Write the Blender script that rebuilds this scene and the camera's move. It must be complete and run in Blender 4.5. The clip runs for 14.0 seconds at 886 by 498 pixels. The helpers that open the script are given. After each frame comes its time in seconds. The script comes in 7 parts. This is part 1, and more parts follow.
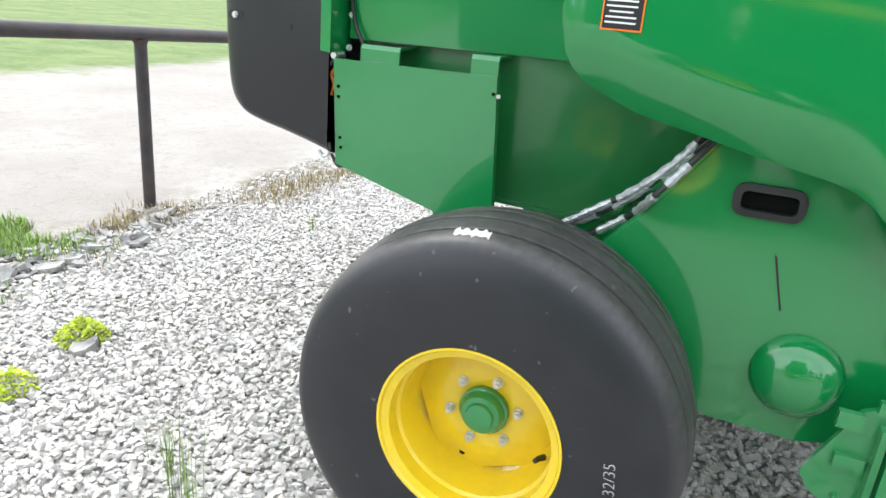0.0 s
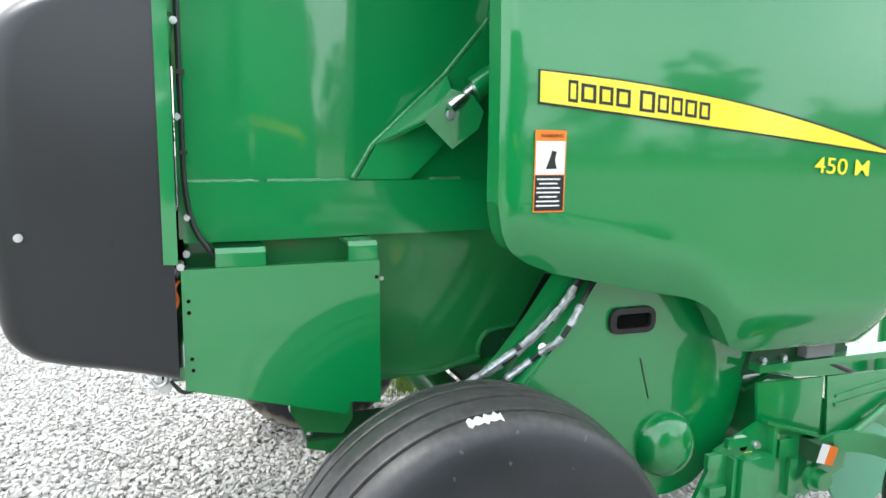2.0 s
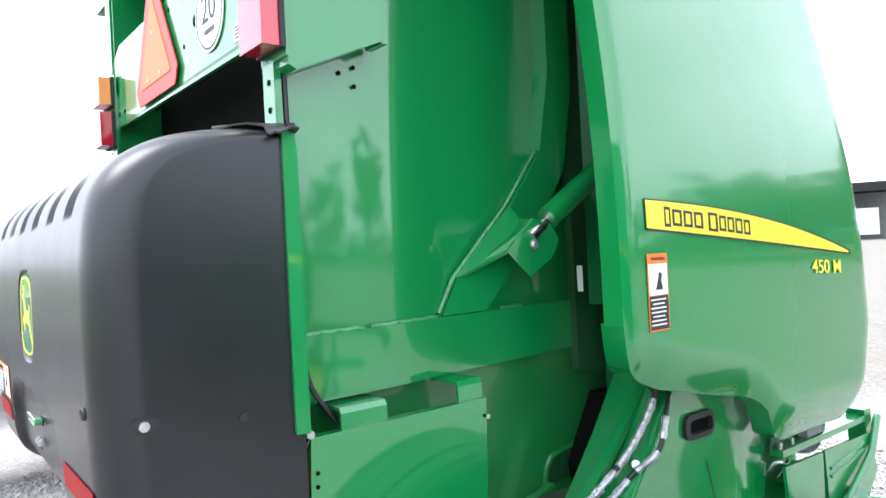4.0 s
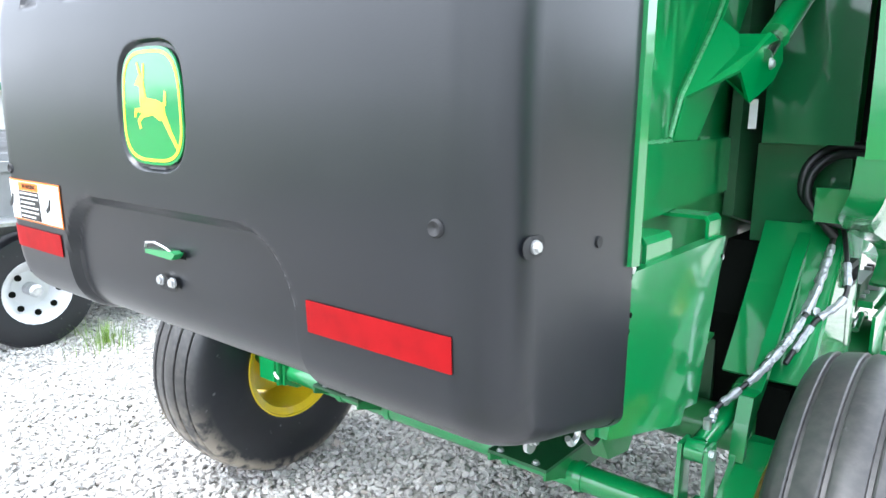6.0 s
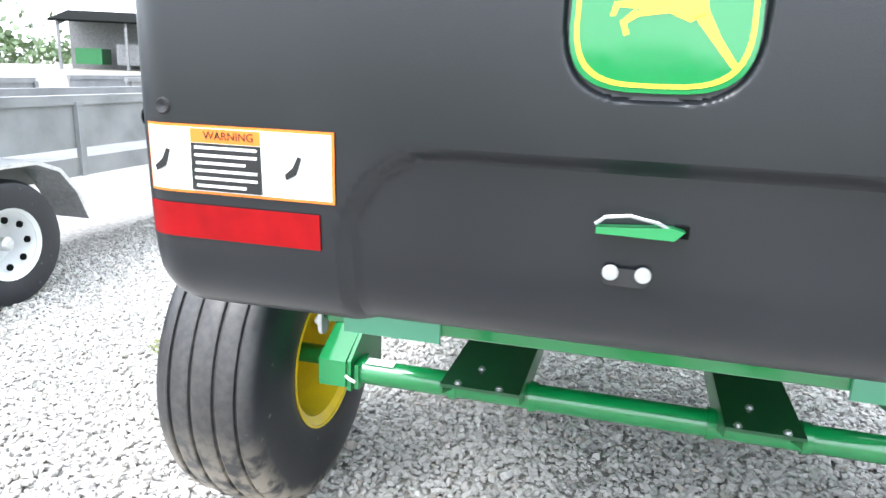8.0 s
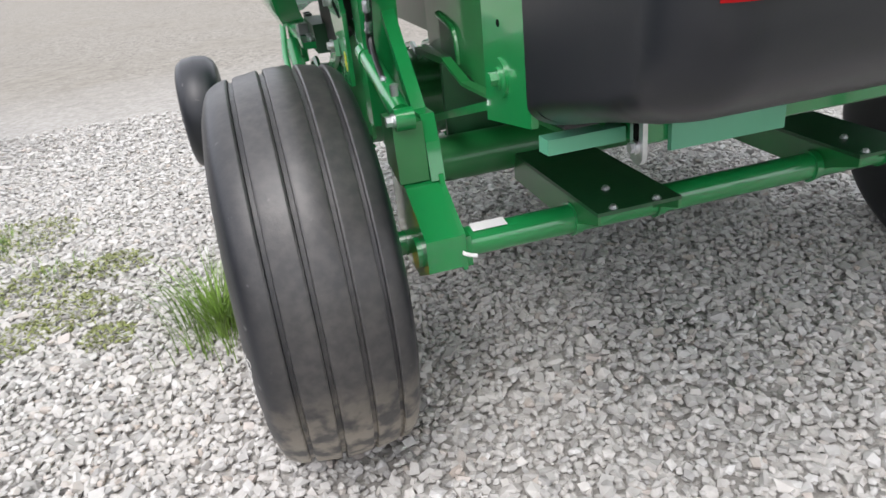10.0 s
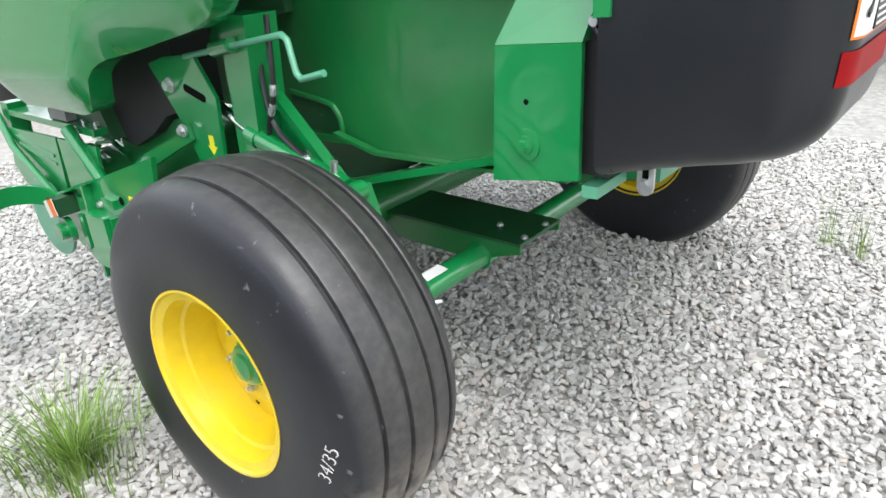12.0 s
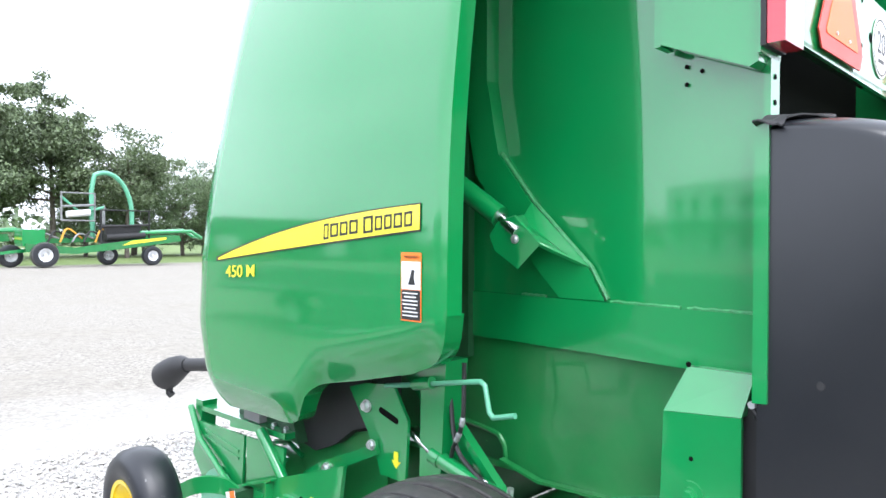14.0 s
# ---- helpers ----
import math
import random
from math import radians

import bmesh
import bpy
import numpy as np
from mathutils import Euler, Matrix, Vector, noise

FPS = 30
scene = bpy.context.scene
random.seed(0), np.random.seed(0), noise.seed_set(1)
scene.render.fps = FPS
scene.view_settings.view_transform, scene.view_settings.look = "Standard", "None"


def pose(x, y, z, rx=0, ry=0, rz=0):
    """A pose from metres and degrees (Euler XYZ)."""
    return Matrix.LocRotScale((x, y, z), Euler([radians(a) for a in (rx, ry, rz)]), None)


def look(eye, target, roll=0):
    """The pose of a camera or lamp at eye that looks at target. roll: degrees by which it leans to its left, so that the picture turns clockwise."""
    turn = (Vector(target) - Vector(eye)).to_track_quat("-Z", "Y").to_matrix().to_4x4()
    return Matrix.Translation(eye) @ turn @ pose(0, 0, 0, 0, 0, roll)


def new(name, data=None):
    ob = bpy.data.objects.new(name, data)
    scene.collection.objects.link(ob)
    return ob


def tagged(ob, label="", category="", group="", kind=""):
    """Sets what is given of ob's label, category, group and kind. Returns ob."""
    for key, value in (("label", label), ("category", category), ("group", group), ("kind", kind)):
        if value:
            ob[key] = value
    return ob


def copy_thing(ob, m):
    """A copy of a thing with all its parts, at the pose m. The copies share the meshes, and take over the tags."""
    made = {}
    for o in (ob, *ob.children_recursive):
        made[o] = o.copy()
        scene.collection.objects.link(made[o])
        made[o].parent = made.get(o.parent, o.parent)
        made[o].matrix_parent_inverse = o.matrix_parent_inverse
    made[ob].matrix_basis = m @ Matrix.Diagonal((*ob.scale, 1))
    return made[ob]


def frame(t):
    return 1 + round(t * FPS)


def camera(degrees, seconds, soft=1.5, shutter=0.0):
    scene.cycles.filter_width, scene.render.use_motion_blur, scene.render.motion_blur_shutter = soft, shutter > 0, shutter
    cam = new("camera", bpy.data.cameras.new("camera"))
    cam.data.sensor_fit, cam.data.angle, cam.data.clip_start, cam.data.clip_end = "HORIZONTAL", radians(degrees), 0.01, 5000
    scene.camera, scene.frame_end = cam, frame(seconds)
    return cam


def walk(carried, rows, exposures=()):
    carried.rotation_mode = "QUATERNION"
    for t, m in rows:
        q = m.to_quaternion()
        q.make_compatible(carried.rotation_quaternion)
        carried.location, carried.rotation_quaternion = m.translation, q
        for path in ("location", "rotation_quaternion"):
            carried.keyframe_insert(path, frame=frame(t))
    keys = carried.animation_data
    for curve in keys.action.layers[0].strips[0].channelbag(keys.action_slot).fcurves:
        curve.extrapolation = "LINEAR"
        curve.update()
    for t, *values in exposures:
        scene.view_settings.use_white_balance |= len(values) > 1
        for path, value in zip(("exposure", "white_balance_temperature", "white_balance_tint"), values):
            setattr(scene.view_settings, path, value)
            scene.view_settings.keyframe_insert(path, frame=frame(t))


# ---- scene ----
cam = camera(64.8, 14.0, shutter=0.1)
PATH = [
    (0, (2.553, 0.389, 1.378), (0.786, -0.266, 0.708), 5.0),
    (0.5, (2.631, 0.125, 1.377), (0.835, -0.434, 0.697), 3.0),
    (1, (2.535, -0.18, 1.388), (0.677, -0.532, 0.737), 0.1),
    (1.5, (2.503, -0.385, 1.471), (0.557, -0.168, 1.062), 0.4),
    (2, (2.514, -0.653, 1.516), (0.668, 0.05, 1.206), 0.9),
    (2.5, (2.409, -0.787, 1.581), (0.657, 0.168, 1.443), -3.8),
    (5, (1.762, -1.63, 1.575), (0.302, -0.264, 1.542), -0.8),
    (5.5, (1.492, -1.687, 1.483), (0.128, -0.245, 1.235), -2.2),
    (6, (1.227, -1.744, 1.451), (0.0, -0.21, 1.077), 0.8),
    (6.5, (0.977, -1.892, 1.451), (-0.06, -0.229, 1.055), -0.4),
    (7, (0.638, -1.956, 1.409), (-0.164, -0.174, 0.981), 0.7),
    (7.5, (0.309, -1.955, 1.396), (-0.323, -0.111, 0.947), 2.3),
    (10, (-1.142, -1.593, 1.216), (-0.714, 0.156, 0.345), -6.5),
    (10.5, (-1.294, -1.476, 1.236), (-0.413, 0.067, 0.318), -6.4),
    (11, (-1.542, -1.498, 1.28), (-0.405, -0.167, 0.311), -5.5),
    (11.5, (-1.702, -1.389, 1.289), (-0.42, -0.183, 0.339), -4.8),
    (12, (-1.91, -1.251, 1.371), (-0.524, -0.08, 0.531), -3.5),
    (12.5, (-2.177, -1.262, 1.454), (-0.747, -0.055, 0.746), -0.5),
    (13, (-2.313, -1.261, 1.541), (-0.865, 0.039, 1.081), -0.2),
    (13.5, (-2.355, -1.272, 1.586), (-0.868, 0.052, 1.395), -2.0),
    (14, (-2.379, -1.265, 1.578), (-0.956, 0.14, 1.551), 0.2),
]
EXPOSURE = [(0, 1.22, 6500, 10), (0.5, 0.85, 6500, 10), (1, 0.5, 6500, 14), (1.5, 0.37, 6400, 10), (2, 1.27, 6400, 8), (2.5, 1.65, 6100, 14), (5, 1.3, 6250, 13), (5.5, 1.66, 6100, 10), (6, 1.92, 6050, 10), (6.5, 1.95, 6050, 10), (7, 1.9, 6050, 10), (7.5, 1.95, 6100, 10), (10, 0.64, 6600, 14), (10.5, 0.95, 6550, 10), (11, 1.05, 6500, 10), (11.5, 0.92, 6550, 10), (12, 0.95, 6500, 10), (13, 1.3, 6400, 12), (13.5, 1.38, 6200, 13), (14, 1.4, 6150, 13)]
walk(cam, [(t, look(eye, target, roll)) for t, eye, target, roll in PATH], EXPOSURE)
# ---------------------------------------------------------------- world, sun
world = bpy.data.worlds.new("sky")
scene.world = world
world.use_nodes = True
wn, wl = world.node_tree.nodes, world.node_tree.links
sky = wn.new("ShaderNodeTexSky")
sky.sky_type, sky.sun_disc = "NISHITA", False
sky.sun_elevation, sky.sun_rotation = radians(52), radians(205)
sky.air_density, sky.dust_density = 1.0, 4.0
wc = wn.new("ShaderNodeTexCoord")
wnoise = wn.new("ShaderNodeTexNoise")
wnoise.inputs["Scale"].default_value, wnoise.inputs["Detail"].default_value = 2.2, 6
wramp = wn.new("ShaderNodeValToRGB")
wramp.color_ramp.elements[0].position, wramp.color_ramp.elements[1].position = 0.30, 0.72
wramp.color_ramp.elements[0].color, wramp.color_ramp.elements[1].color = (6.4, 6.9, 7.6, 1), (10.7, 11.1, 11.7, 1)
wmix = wn.new("ShaderNodeMix")
wmix.data_type = "RGBA"
wmix.inputs[0].default_value = 0.88
wl.new(wc.outputs["Generated"], wnoise.inputs["Vector"])
wl.new(wnoise.outputs["Fac"], wramp.inputs[0])
wl.new(sky.outputs[0], wmix.inputs[6])
wl.new(wramp.outputs[0], wmix.inputs[7])
wl.new(wmix.outputs[2], wn["Background"].inputs[0])
wn["Background"].inputs[1].default_value = 0.13
sun = new("sun", bpy.data.lights.new("sun", "SUN"))
sun.data.energy, sun.data.angle, sun.data.color = 1.25, radians(32), (1.0, 0.995, 0.98)
sun.matrix_world = look((-6, -9, 18), (0, 0, 0))


# ---------------------------------------------------------------- materials
def material(name, colour, rough=0.5, metal=0.0, coat=0.0, vary=0.12, scale=6.0, bump=0.0, bump_scale=60.0, dirt=None, dirt_amount=0.0, dirt_scale=3.0,
             spec=0.5, rough_vary=0.1):
    m = bpy.data.materials.new(name)
    m.use_nodes = True
    n, l = m.node_tree.nodes, m.node_tree.links
    b = n["Principled BSDF"]
    b.inputs["Metallic"].default_value = metal
    b.inputs["Coat Weight"].default_value = coat
    b.inputs["Coat Roughness"].default_value = 0.06
    b.inputs["Coat IOR"].default_value = 1.72
    b.inputs["Specular IOR Level"].default_value = spec
    geo = n.new("ShaderNodeNewGeometry")
    t1 = n.new("ShaderNodeTexNoise")
    t1.inputs["Scale"].default_value, t1.inputs["Detail"].default_value = scale, 6
    l.new(geo.outputs["Position"], t1.inputs["Vector"])
    ramp = n.new("ShaderNodeValToRGB")
    lo, hi = [max(0, c * (1 - vary)) for c in colour], [min(1, c * (1 + vary)) for c in colour]
    ramp.color_ramp.elements[0].position, ramp.color_ramp.elements[1].position = 0.3, 0.7
    ramp.color_ramp.elements[0].color, ramp.color_ramp.elements[1].color = (*lo, 1), (*hi, 1)
    l.new(t1.outputs["Fac"], ramp.inputs[0])
    out = ramp.outputs[0]
    t2 = n.new("ShaderNodeTexNoise")
    t2.inputs["Scale"].default_value, t2.inputs["Detail"].default_value = dirt_scale, 8
    t2.inputs["Roughness"].default_value = 0.65
    l.new(geo.outputs["Position"], t2.inputs["Vector"])
    if dirt:
        r2 = n.new("ShaderNodeValToRGB")
        r2.color_ramp.elements[0].position, r2.color_ramp.elements[1].position = 0.45, 0.8
        r2.color_ramp.elements[0].color, r2.color_ramp.elements[1].color = (0, 0, 0, 1), (dirt_amount,) * 3 + (1,)
        l.new(t2.outputs["Fac"], r2.inputs[0])
        mx = n.new("ShaderNodeMix")
        mx.data_type = "RGBA"
        l.new(r2.outputs[0], mx.inputs[0])
        l.new(out, mx.inputs[6])
        mx.inputs[7].default_value = (*dirt, 1)
        out = mx.outputs[2]
    l.new(out, b.inputs["Base Color"])
    mr = n.new("ShaderNodeMapRange")
    mr.inputs[3].default_value, mr.inputs[4].default_value = max(0.02, rough - rough_vary), min(1, rough + rough_vary)
    l.new(t2.outputs["Fac"], mr.inputs[0])
    l.new(mr.outputs[0], b.inputs["Roughness"])
    if bump:
        t3 = n.new("ShaderNodeTexNoise")
        t3.inputs["Scale"].default_value, t3.inputs["Detail"].default_value = bump_scale, 4
        l.new(geo.outputs["Position"], t3.inputs["Vector"])
        bp = n.new("ShaderNodeBump")
        bp.inputs["Strength"].default_value, bp.inputs["Distance"].default_value = bump, 0.01
        l.new(t3.outputs["Fac"], bp.inputs["Height"])
        l.new(bp.outputs[0], b.inputs["Normal"])
    return m


GREEN = material("green_paint", (0.004, 0.225, 0.056), 0.34, coat=1.0, spec=0.25, vary=0.06, scale=2.0, bump=0.02, bump_scale=9, dirt=(0.05, 0.17, 0.06), dirt_amount=0.12)
GREEN_P = material("green_plastic_shield", (0.003, 0.205, 0.048), 0.26, coat=0.85, spec=0.22, rough_vary=0.02, vary=0.04, scale=1.5, dirt=(0.03, 0.2, 0.06), dirt_amount=0.08)
# dusty paint; its darker base also paints in the shade on the lower panel
GREEN_D = material("dusty_shaded_green_paint", (0.007, 0.165, 0.038), 0.42, coat=0.35, vary=0.12, scale=5.0, bump=0.03, bump_scale=30, dirt=(0.16, 0.18, 0.12), dirt_amount=0.22)
# the green paint with the shade under and behind the machine put into its colour
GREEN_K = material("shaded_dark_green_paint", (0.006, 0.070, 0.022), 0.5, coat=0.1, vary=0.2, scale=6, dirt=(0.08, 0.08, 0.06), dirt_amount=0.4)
# green taken darker so the sheets behind the shield carry their shade in the colour
GREEN_I = material("shade_deepened_green_paint", (0.004, 0.095, 0.030), 0.34, coat=0.7, spec=0.25, vary=0.12, scale=4, dirt=(0.02, 0.09, 0.04), dirt_amount=0.1)
GREEN_L = material("pale_green_steel", (0.10, 0.36, 0.22), 0.4, coat=0.2, vary=0.1, scale=4.0)
WELD = material("weld_bead", (0.05, 0.27, 0.10), 0.4, coat=0.3, vary=0.3, scale=60, bump=0.5, bump_scale=150)
YELLOW = material("yellow_paint", (0.78, 0.56, 0.012), 0.38, coat=0.4, vary=0.05, scale=4, dirt=(0.35, 0.27, 0.06), dirt_amount=0.30, dirt_scale=9)
DECAL_Y = material("yellow_decal", (0.80, 0.72, 0.03), 0.35, vary=0.02, coat=0.3)
BLACK_P = material("black_moulded_plastic", (0.008, 0.0095, 0.0125), 0.31, vary=0.12, scale=2, bump=0.03, bump_scale=420, dirt=(0.04, 0.042, 0.046), dirt_amount=0.14, dirt_scale=2.5, spec=0.58)
BLACK = material("black_rubber_sheet", (0.016, 0.016, 0.017), 0.6, vary=0.2, bump=0.05)
HOSE = material("black_hose", (0.014, 0.014, 0.015), 0.4, vary=0.2)
DECAL_K = material("black_ink", (0.012, 0.012, 0.012), 0.45, vary=0.1)
WHITE = material("white_sticker", (0.80, 0.80, 0.79), 0.4, vary=0.03)
ORANGE = material("orange_ink", (0.85, 0.20, 0.02), 0.4, vary=0.05)
RED = material("red_reflective_tape", (0.27, 0.004, 0.006), 0.5, vary=0.12, scale=30, spec=0.12)
SMV_O = material("fluorescent_orange", (0.95, 0.17, 0.04), 0.5, vary=0.04)
# red lightened in the colour itself for the border's overexposed look
SMV_R = material("overexposed_red_border", (0.62, 0.05, 0.03), 0.45, vary=0.08)
RED_L = material("red_lamp_lens", (0.50, 0.012, 0.03), 0.15, vary=0.1, coat=0.8)
AMBER_L = material("amber_lamp_lens", (0.85, 0.24, 0.008), 0.15, vary=0.1, coat=0.8)
CHROME = material("bright_plated_steel", (0.72, 0.72, 0.74), 0.22, metal=1.0, vary=0.1, scale=20)
ZINC = material("zinc_plated_steel", (0.62, 0.63, 0.64), 0.35, metal=0.85, vary=0.15, scale=40)
FILM = material("silver_wrap", (0.46, 0.48, 0.50), 0.28, metal=0.65, vary=0.25, scale=60, bump=0.6, bump_scale=90)
CHALK = material("white_chalk", (0.55, 0.54, 0.52), 0.9, vary=0.2, scale=80)
PIPE = material("dark_painted_pipe", (0.030, 0.028, 0.032), 0.5, vary=0.3, scale=8, dirt=(0.12, 0.07, 0.04), dirt_amount=0.5, dirt_scale=10, bump=0.05)
GREY_S = material("grey_trailer_steel", (0.20, 0.205, 0.21), 0.5, vary=0.2, scale=4, dirt=(0.35, 0.34, 0.32), dirt_amount=0.4)
WHEEL_S = material("silver_wheel_paint", (0.66, 0.67, 0.68), 0.4, vary=0.05)
BUILD_W = material("white_wall_panels", (0.74, 0.75, 0.75), 0.6, vary=0.04, scale=1)
BUILD_G = material("green_fascia", (0.03, 0.16, 0.07), 0.5, vary=0.1)
GLASS_D = material("dark_window_glass", (0.03, 0.035, 0.04), 0.08, vary=0.1, coat=0.5)
# near-black without gloss; on holes, slots and hollows it paints in their shade
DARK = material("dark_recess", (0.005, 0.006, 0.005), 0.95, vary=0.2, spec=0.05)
MUD_Y = material("faded_orange_paint", (0.60, 0.30, 0.03), 0.5, vary=0.15, scale=3)
BARK = material("bark", (0.10, 0.085, 0.07), 0.9, vary=0.35, scale=8, bump=0.6, bump_scale=20)


def leaf_material(name, colour, vary):
    m = bpy.data.materials.new(name)
    m.use_nodes = True
    n, l = m.node_tree.nodes, m.node_tree.links
    b = n["Principled BSDF"]
    b.inputs["Roughness"].default_value = 0.55
    geo = n.new("ShaderNodeNewGeometry")
    ramp = n.new("ShaderNodeValToRGB")
    ramp.color_ramp.elements[0].color = (*[c * (1 - vary) for c in colour], 1)
    ramp.color_ramp.elements[1].color = (*[c * (1 + vary) for c in colour], 1)
    l.new(geo.outputs["Random Per Island"], ramp.inputs[0])
    l.new(ramp.outputs[0], b.inputs["Base Color"])
    return m


LEAF = leaf_material("tree_leaves", (0.105, 0.145, 0.07), 0.40)
LEAF_F = leaf_material("far_leaves", (0.11, 0.165, 0.075), 0.4)
GRASS = leaf_material("grass_blades", (0.19, 0.31, 0.06), 0.45)
WEED = leaf_material("bright_weed_leaves", (0.40, 0.50, 0.02), 0.35)
WEED_D = leaf_material("dull_weed_leaves", (0.21, 0.235, 0.075), 0.45)
STRAW = leaf_material("dry_grass", (0.30, 0.24, 0.12), 0.4)


def tyre_material():
    m = material("tyre_rubber", (0.009, 0.0105, 0.0145), 0.40, vary=0.25, scale=5, bump=0.05, bump_scale=150, dirt=(0.05, 0.052, 0.058), dirt_amount=0.16, dirt_scale=7, spec=0.55)
    n, l = m.node_tree.nodes, m.node_tree.links
    b = n["Principled BSDF"]
    src = b.inputs["Base Color"].links[0].from_socket
    geo = n.new("ShaderNodeNewGeometry")
    sep = n.new("ShaderNodeSeparateXYZ")
    l.new(geo.outputs["Position"], sep.inputs[0])
    ns = n.new("ShaderNodeTexNoise")
    ns.inputs["Scale"].default_value, ns.inputs["Detail"].default_value = 22, 6
    l.new(geo.outputs["Position"], ns.inputs["Vector"])
    # small pale nicks and scuffs all over the rubber
    nk = n.new("ShaderNodeTexNoise")
    nk.inputs["Scale"].default_value, nk.inputs["Detail"].default_value = 30, 3
    l.new(geo.outputs["Position"], nk.inputs["Vector"])
    nr = n.new("ShaderNodeMapRange")
    nr.inputs[1].default_value, nr.inputs[2].default_value, nr.inputs[4].default_value = 0.70, 0.76, 0.8
    l.new(nk.outputs["Fac"], nr.inputs[0])
    nm = n.new("ShaderNodeMix")
    nm.data_type = "RGBA"
    l.new(nr.outputs[0], nm.inputs[0])
    l.new(src, nm.inputs[6])
    nm.inputs[7].default_value = (0.16, 0.16, 0.16, 1)
    src = nm.outputs[2]
    # dried mud on the part of the tyre that last rolled through the wet
    mr = n.new("ShaderNodeMapRange")
    mr.inputs[1].default_value, mr.inputs[2].default_value, mr.inputs[3].default_value, mr.inputs[4].default_value = 0.42, 0.14, 0.0, 1.0
    l.new(sep.outputs["Z"], mr.inputs[0])
    mu = n.new("ShaderNodeMath")
    mu.operation = "MULTIPLY"
    l.new(mr.outputs[0], mu.inputs[0])
    rr = n.new("ShaderNodeMapRange")
    rr.inputs[1].default_value, rr.inputs[2].default_value = 0.40, 0.56
    l.new(ns.outputs["Fac"], rr.inputs[0])
    l.new(rr.outputs[0], mu.inputs[1])
    sx_ = n.new("ShaderNodeMapRange")
    sx_.inputs[1].default_value, sx_.inputs[2].default_value = -0.6, -0.9
    l.new(sep.outputs["X"], sx_.inputs[0])
    m3 = n.new("ShaderNodeMath")
    m3.operation = "MULTIPLY"
    l.new(mu.outputs[0], m3.inputs[0])
    sx2 = n.new("ShaderNodeMapRange")
    sx2.inputs[1].default_value, sx2.inputs[2].default_value = -1.7, -1.4
    l.new(sep.outputs["X"], sx2.inputs[0])
    m4 = n.new("ShaderNodeMath")
    m4.operation = "MULTIPLY"
    l.new(sx_.outputs[0], m4.inputs[0])
    l.new(sx2.outputs[0], m4.inputs[1])
    l.new(m4.outputs[0], m3.inputs[1])
    mx = n.new("ShaderNodeMix")
    mx.data_type = "RGBA"
    l.new(src, mx.inputs[6])
    mx.inputs[7].default_value = (0.36, 0.315, 0.25, 1)
    # the tread is scuffed and dusty, the sidewall is not
    tc = n.new("ShaderNodeTexCoord")
    s2 = n.new("ShaderNodeSeparateXYZ")
    l.new(tc.outputs["Object"], s2.inputs[0])
    cb = n.new("ShaderNodeCombineXYZ")
    l.new(s2.outputs["Y"], cb.inputs[0])
    l.new(s2.outputs["Z"], cb.inputs[1])
    ln = n.new("ShaderNodeVectorMath")
    ln.operation = "LENGTH"
    l.new(cb.outputs[0], ln.inputs[0])
    tr = n.new("ShaderNodeMapRange")
    tr.inputs[1].default_value, tr.inputs[2].default_value, tr.inputs[3].default_value, tr.inputs[4].default_value = 0.440, 0.468, 0.0, 0.8
    l.new(ln.outputs["Value"], tr.inputs[0])
    m5 = n.new("ShaderNodeMath")
    m5.operation = "MULTIPLY"
    low_r = n.new("ShaderNodeMapRange")
    low_r.inputs[1].default_value, low_r.inputs[2].default_value, low_r.inputs[3].default_value, low_r.inputs[4].default_value = 0.400, 0.445, 0.0, 0.95
    l.new(ln.outputs["Value"], low_r.inputs[0])
    l.new(m3.outputs[0], m5.inputs[0])
    l.new(low_r.outputs[0], m5.inputs[1])
    l.new(m5.outputs[0], mx.inputs[0])
    n2 = n.new("ShaderNodeTexNoise")
    n2.inputs["Scale"].default_value, n2.inputs["Detail"].default_value = 48, 8
    l.new(geo.outputs["Position"], n2.inputs["Vector"])
    m2 = n.new("ShaderNodeMath")
    m2.operation = "MULTIPLY"
    l.new(tr.outputs[0], m2.inputs[0])
    nw = n.new("ShaderNodeMapRange")
    nw.inputs[1].default_value, nw.inputs[2].default_value, nw.inputs[3].default_value, nw.inputs[4].default_value = 0.36, 0.66, 0.42, 0.80
    l.new(n2.outputs["Fac"], nw.inputs[0])
    l.new(nw.outputs[0], m2.inputs[1])
    mt = n.new("ShaderNodeMix")
    mt.data_type = "RGBA"
    l.new(m2.outputs[0], mt.inputs[0])
    l.new(src, mt.inputs[6])
    mt.inputs[7].default_value = (0.088, 0.082, 0.076, 1)
    l.new(mt.outputs[2], mx.inputs[6])
    l.new(mx.outputs[2], b.inputs["Base Color"])
    return m


TYRE = tyre_material()


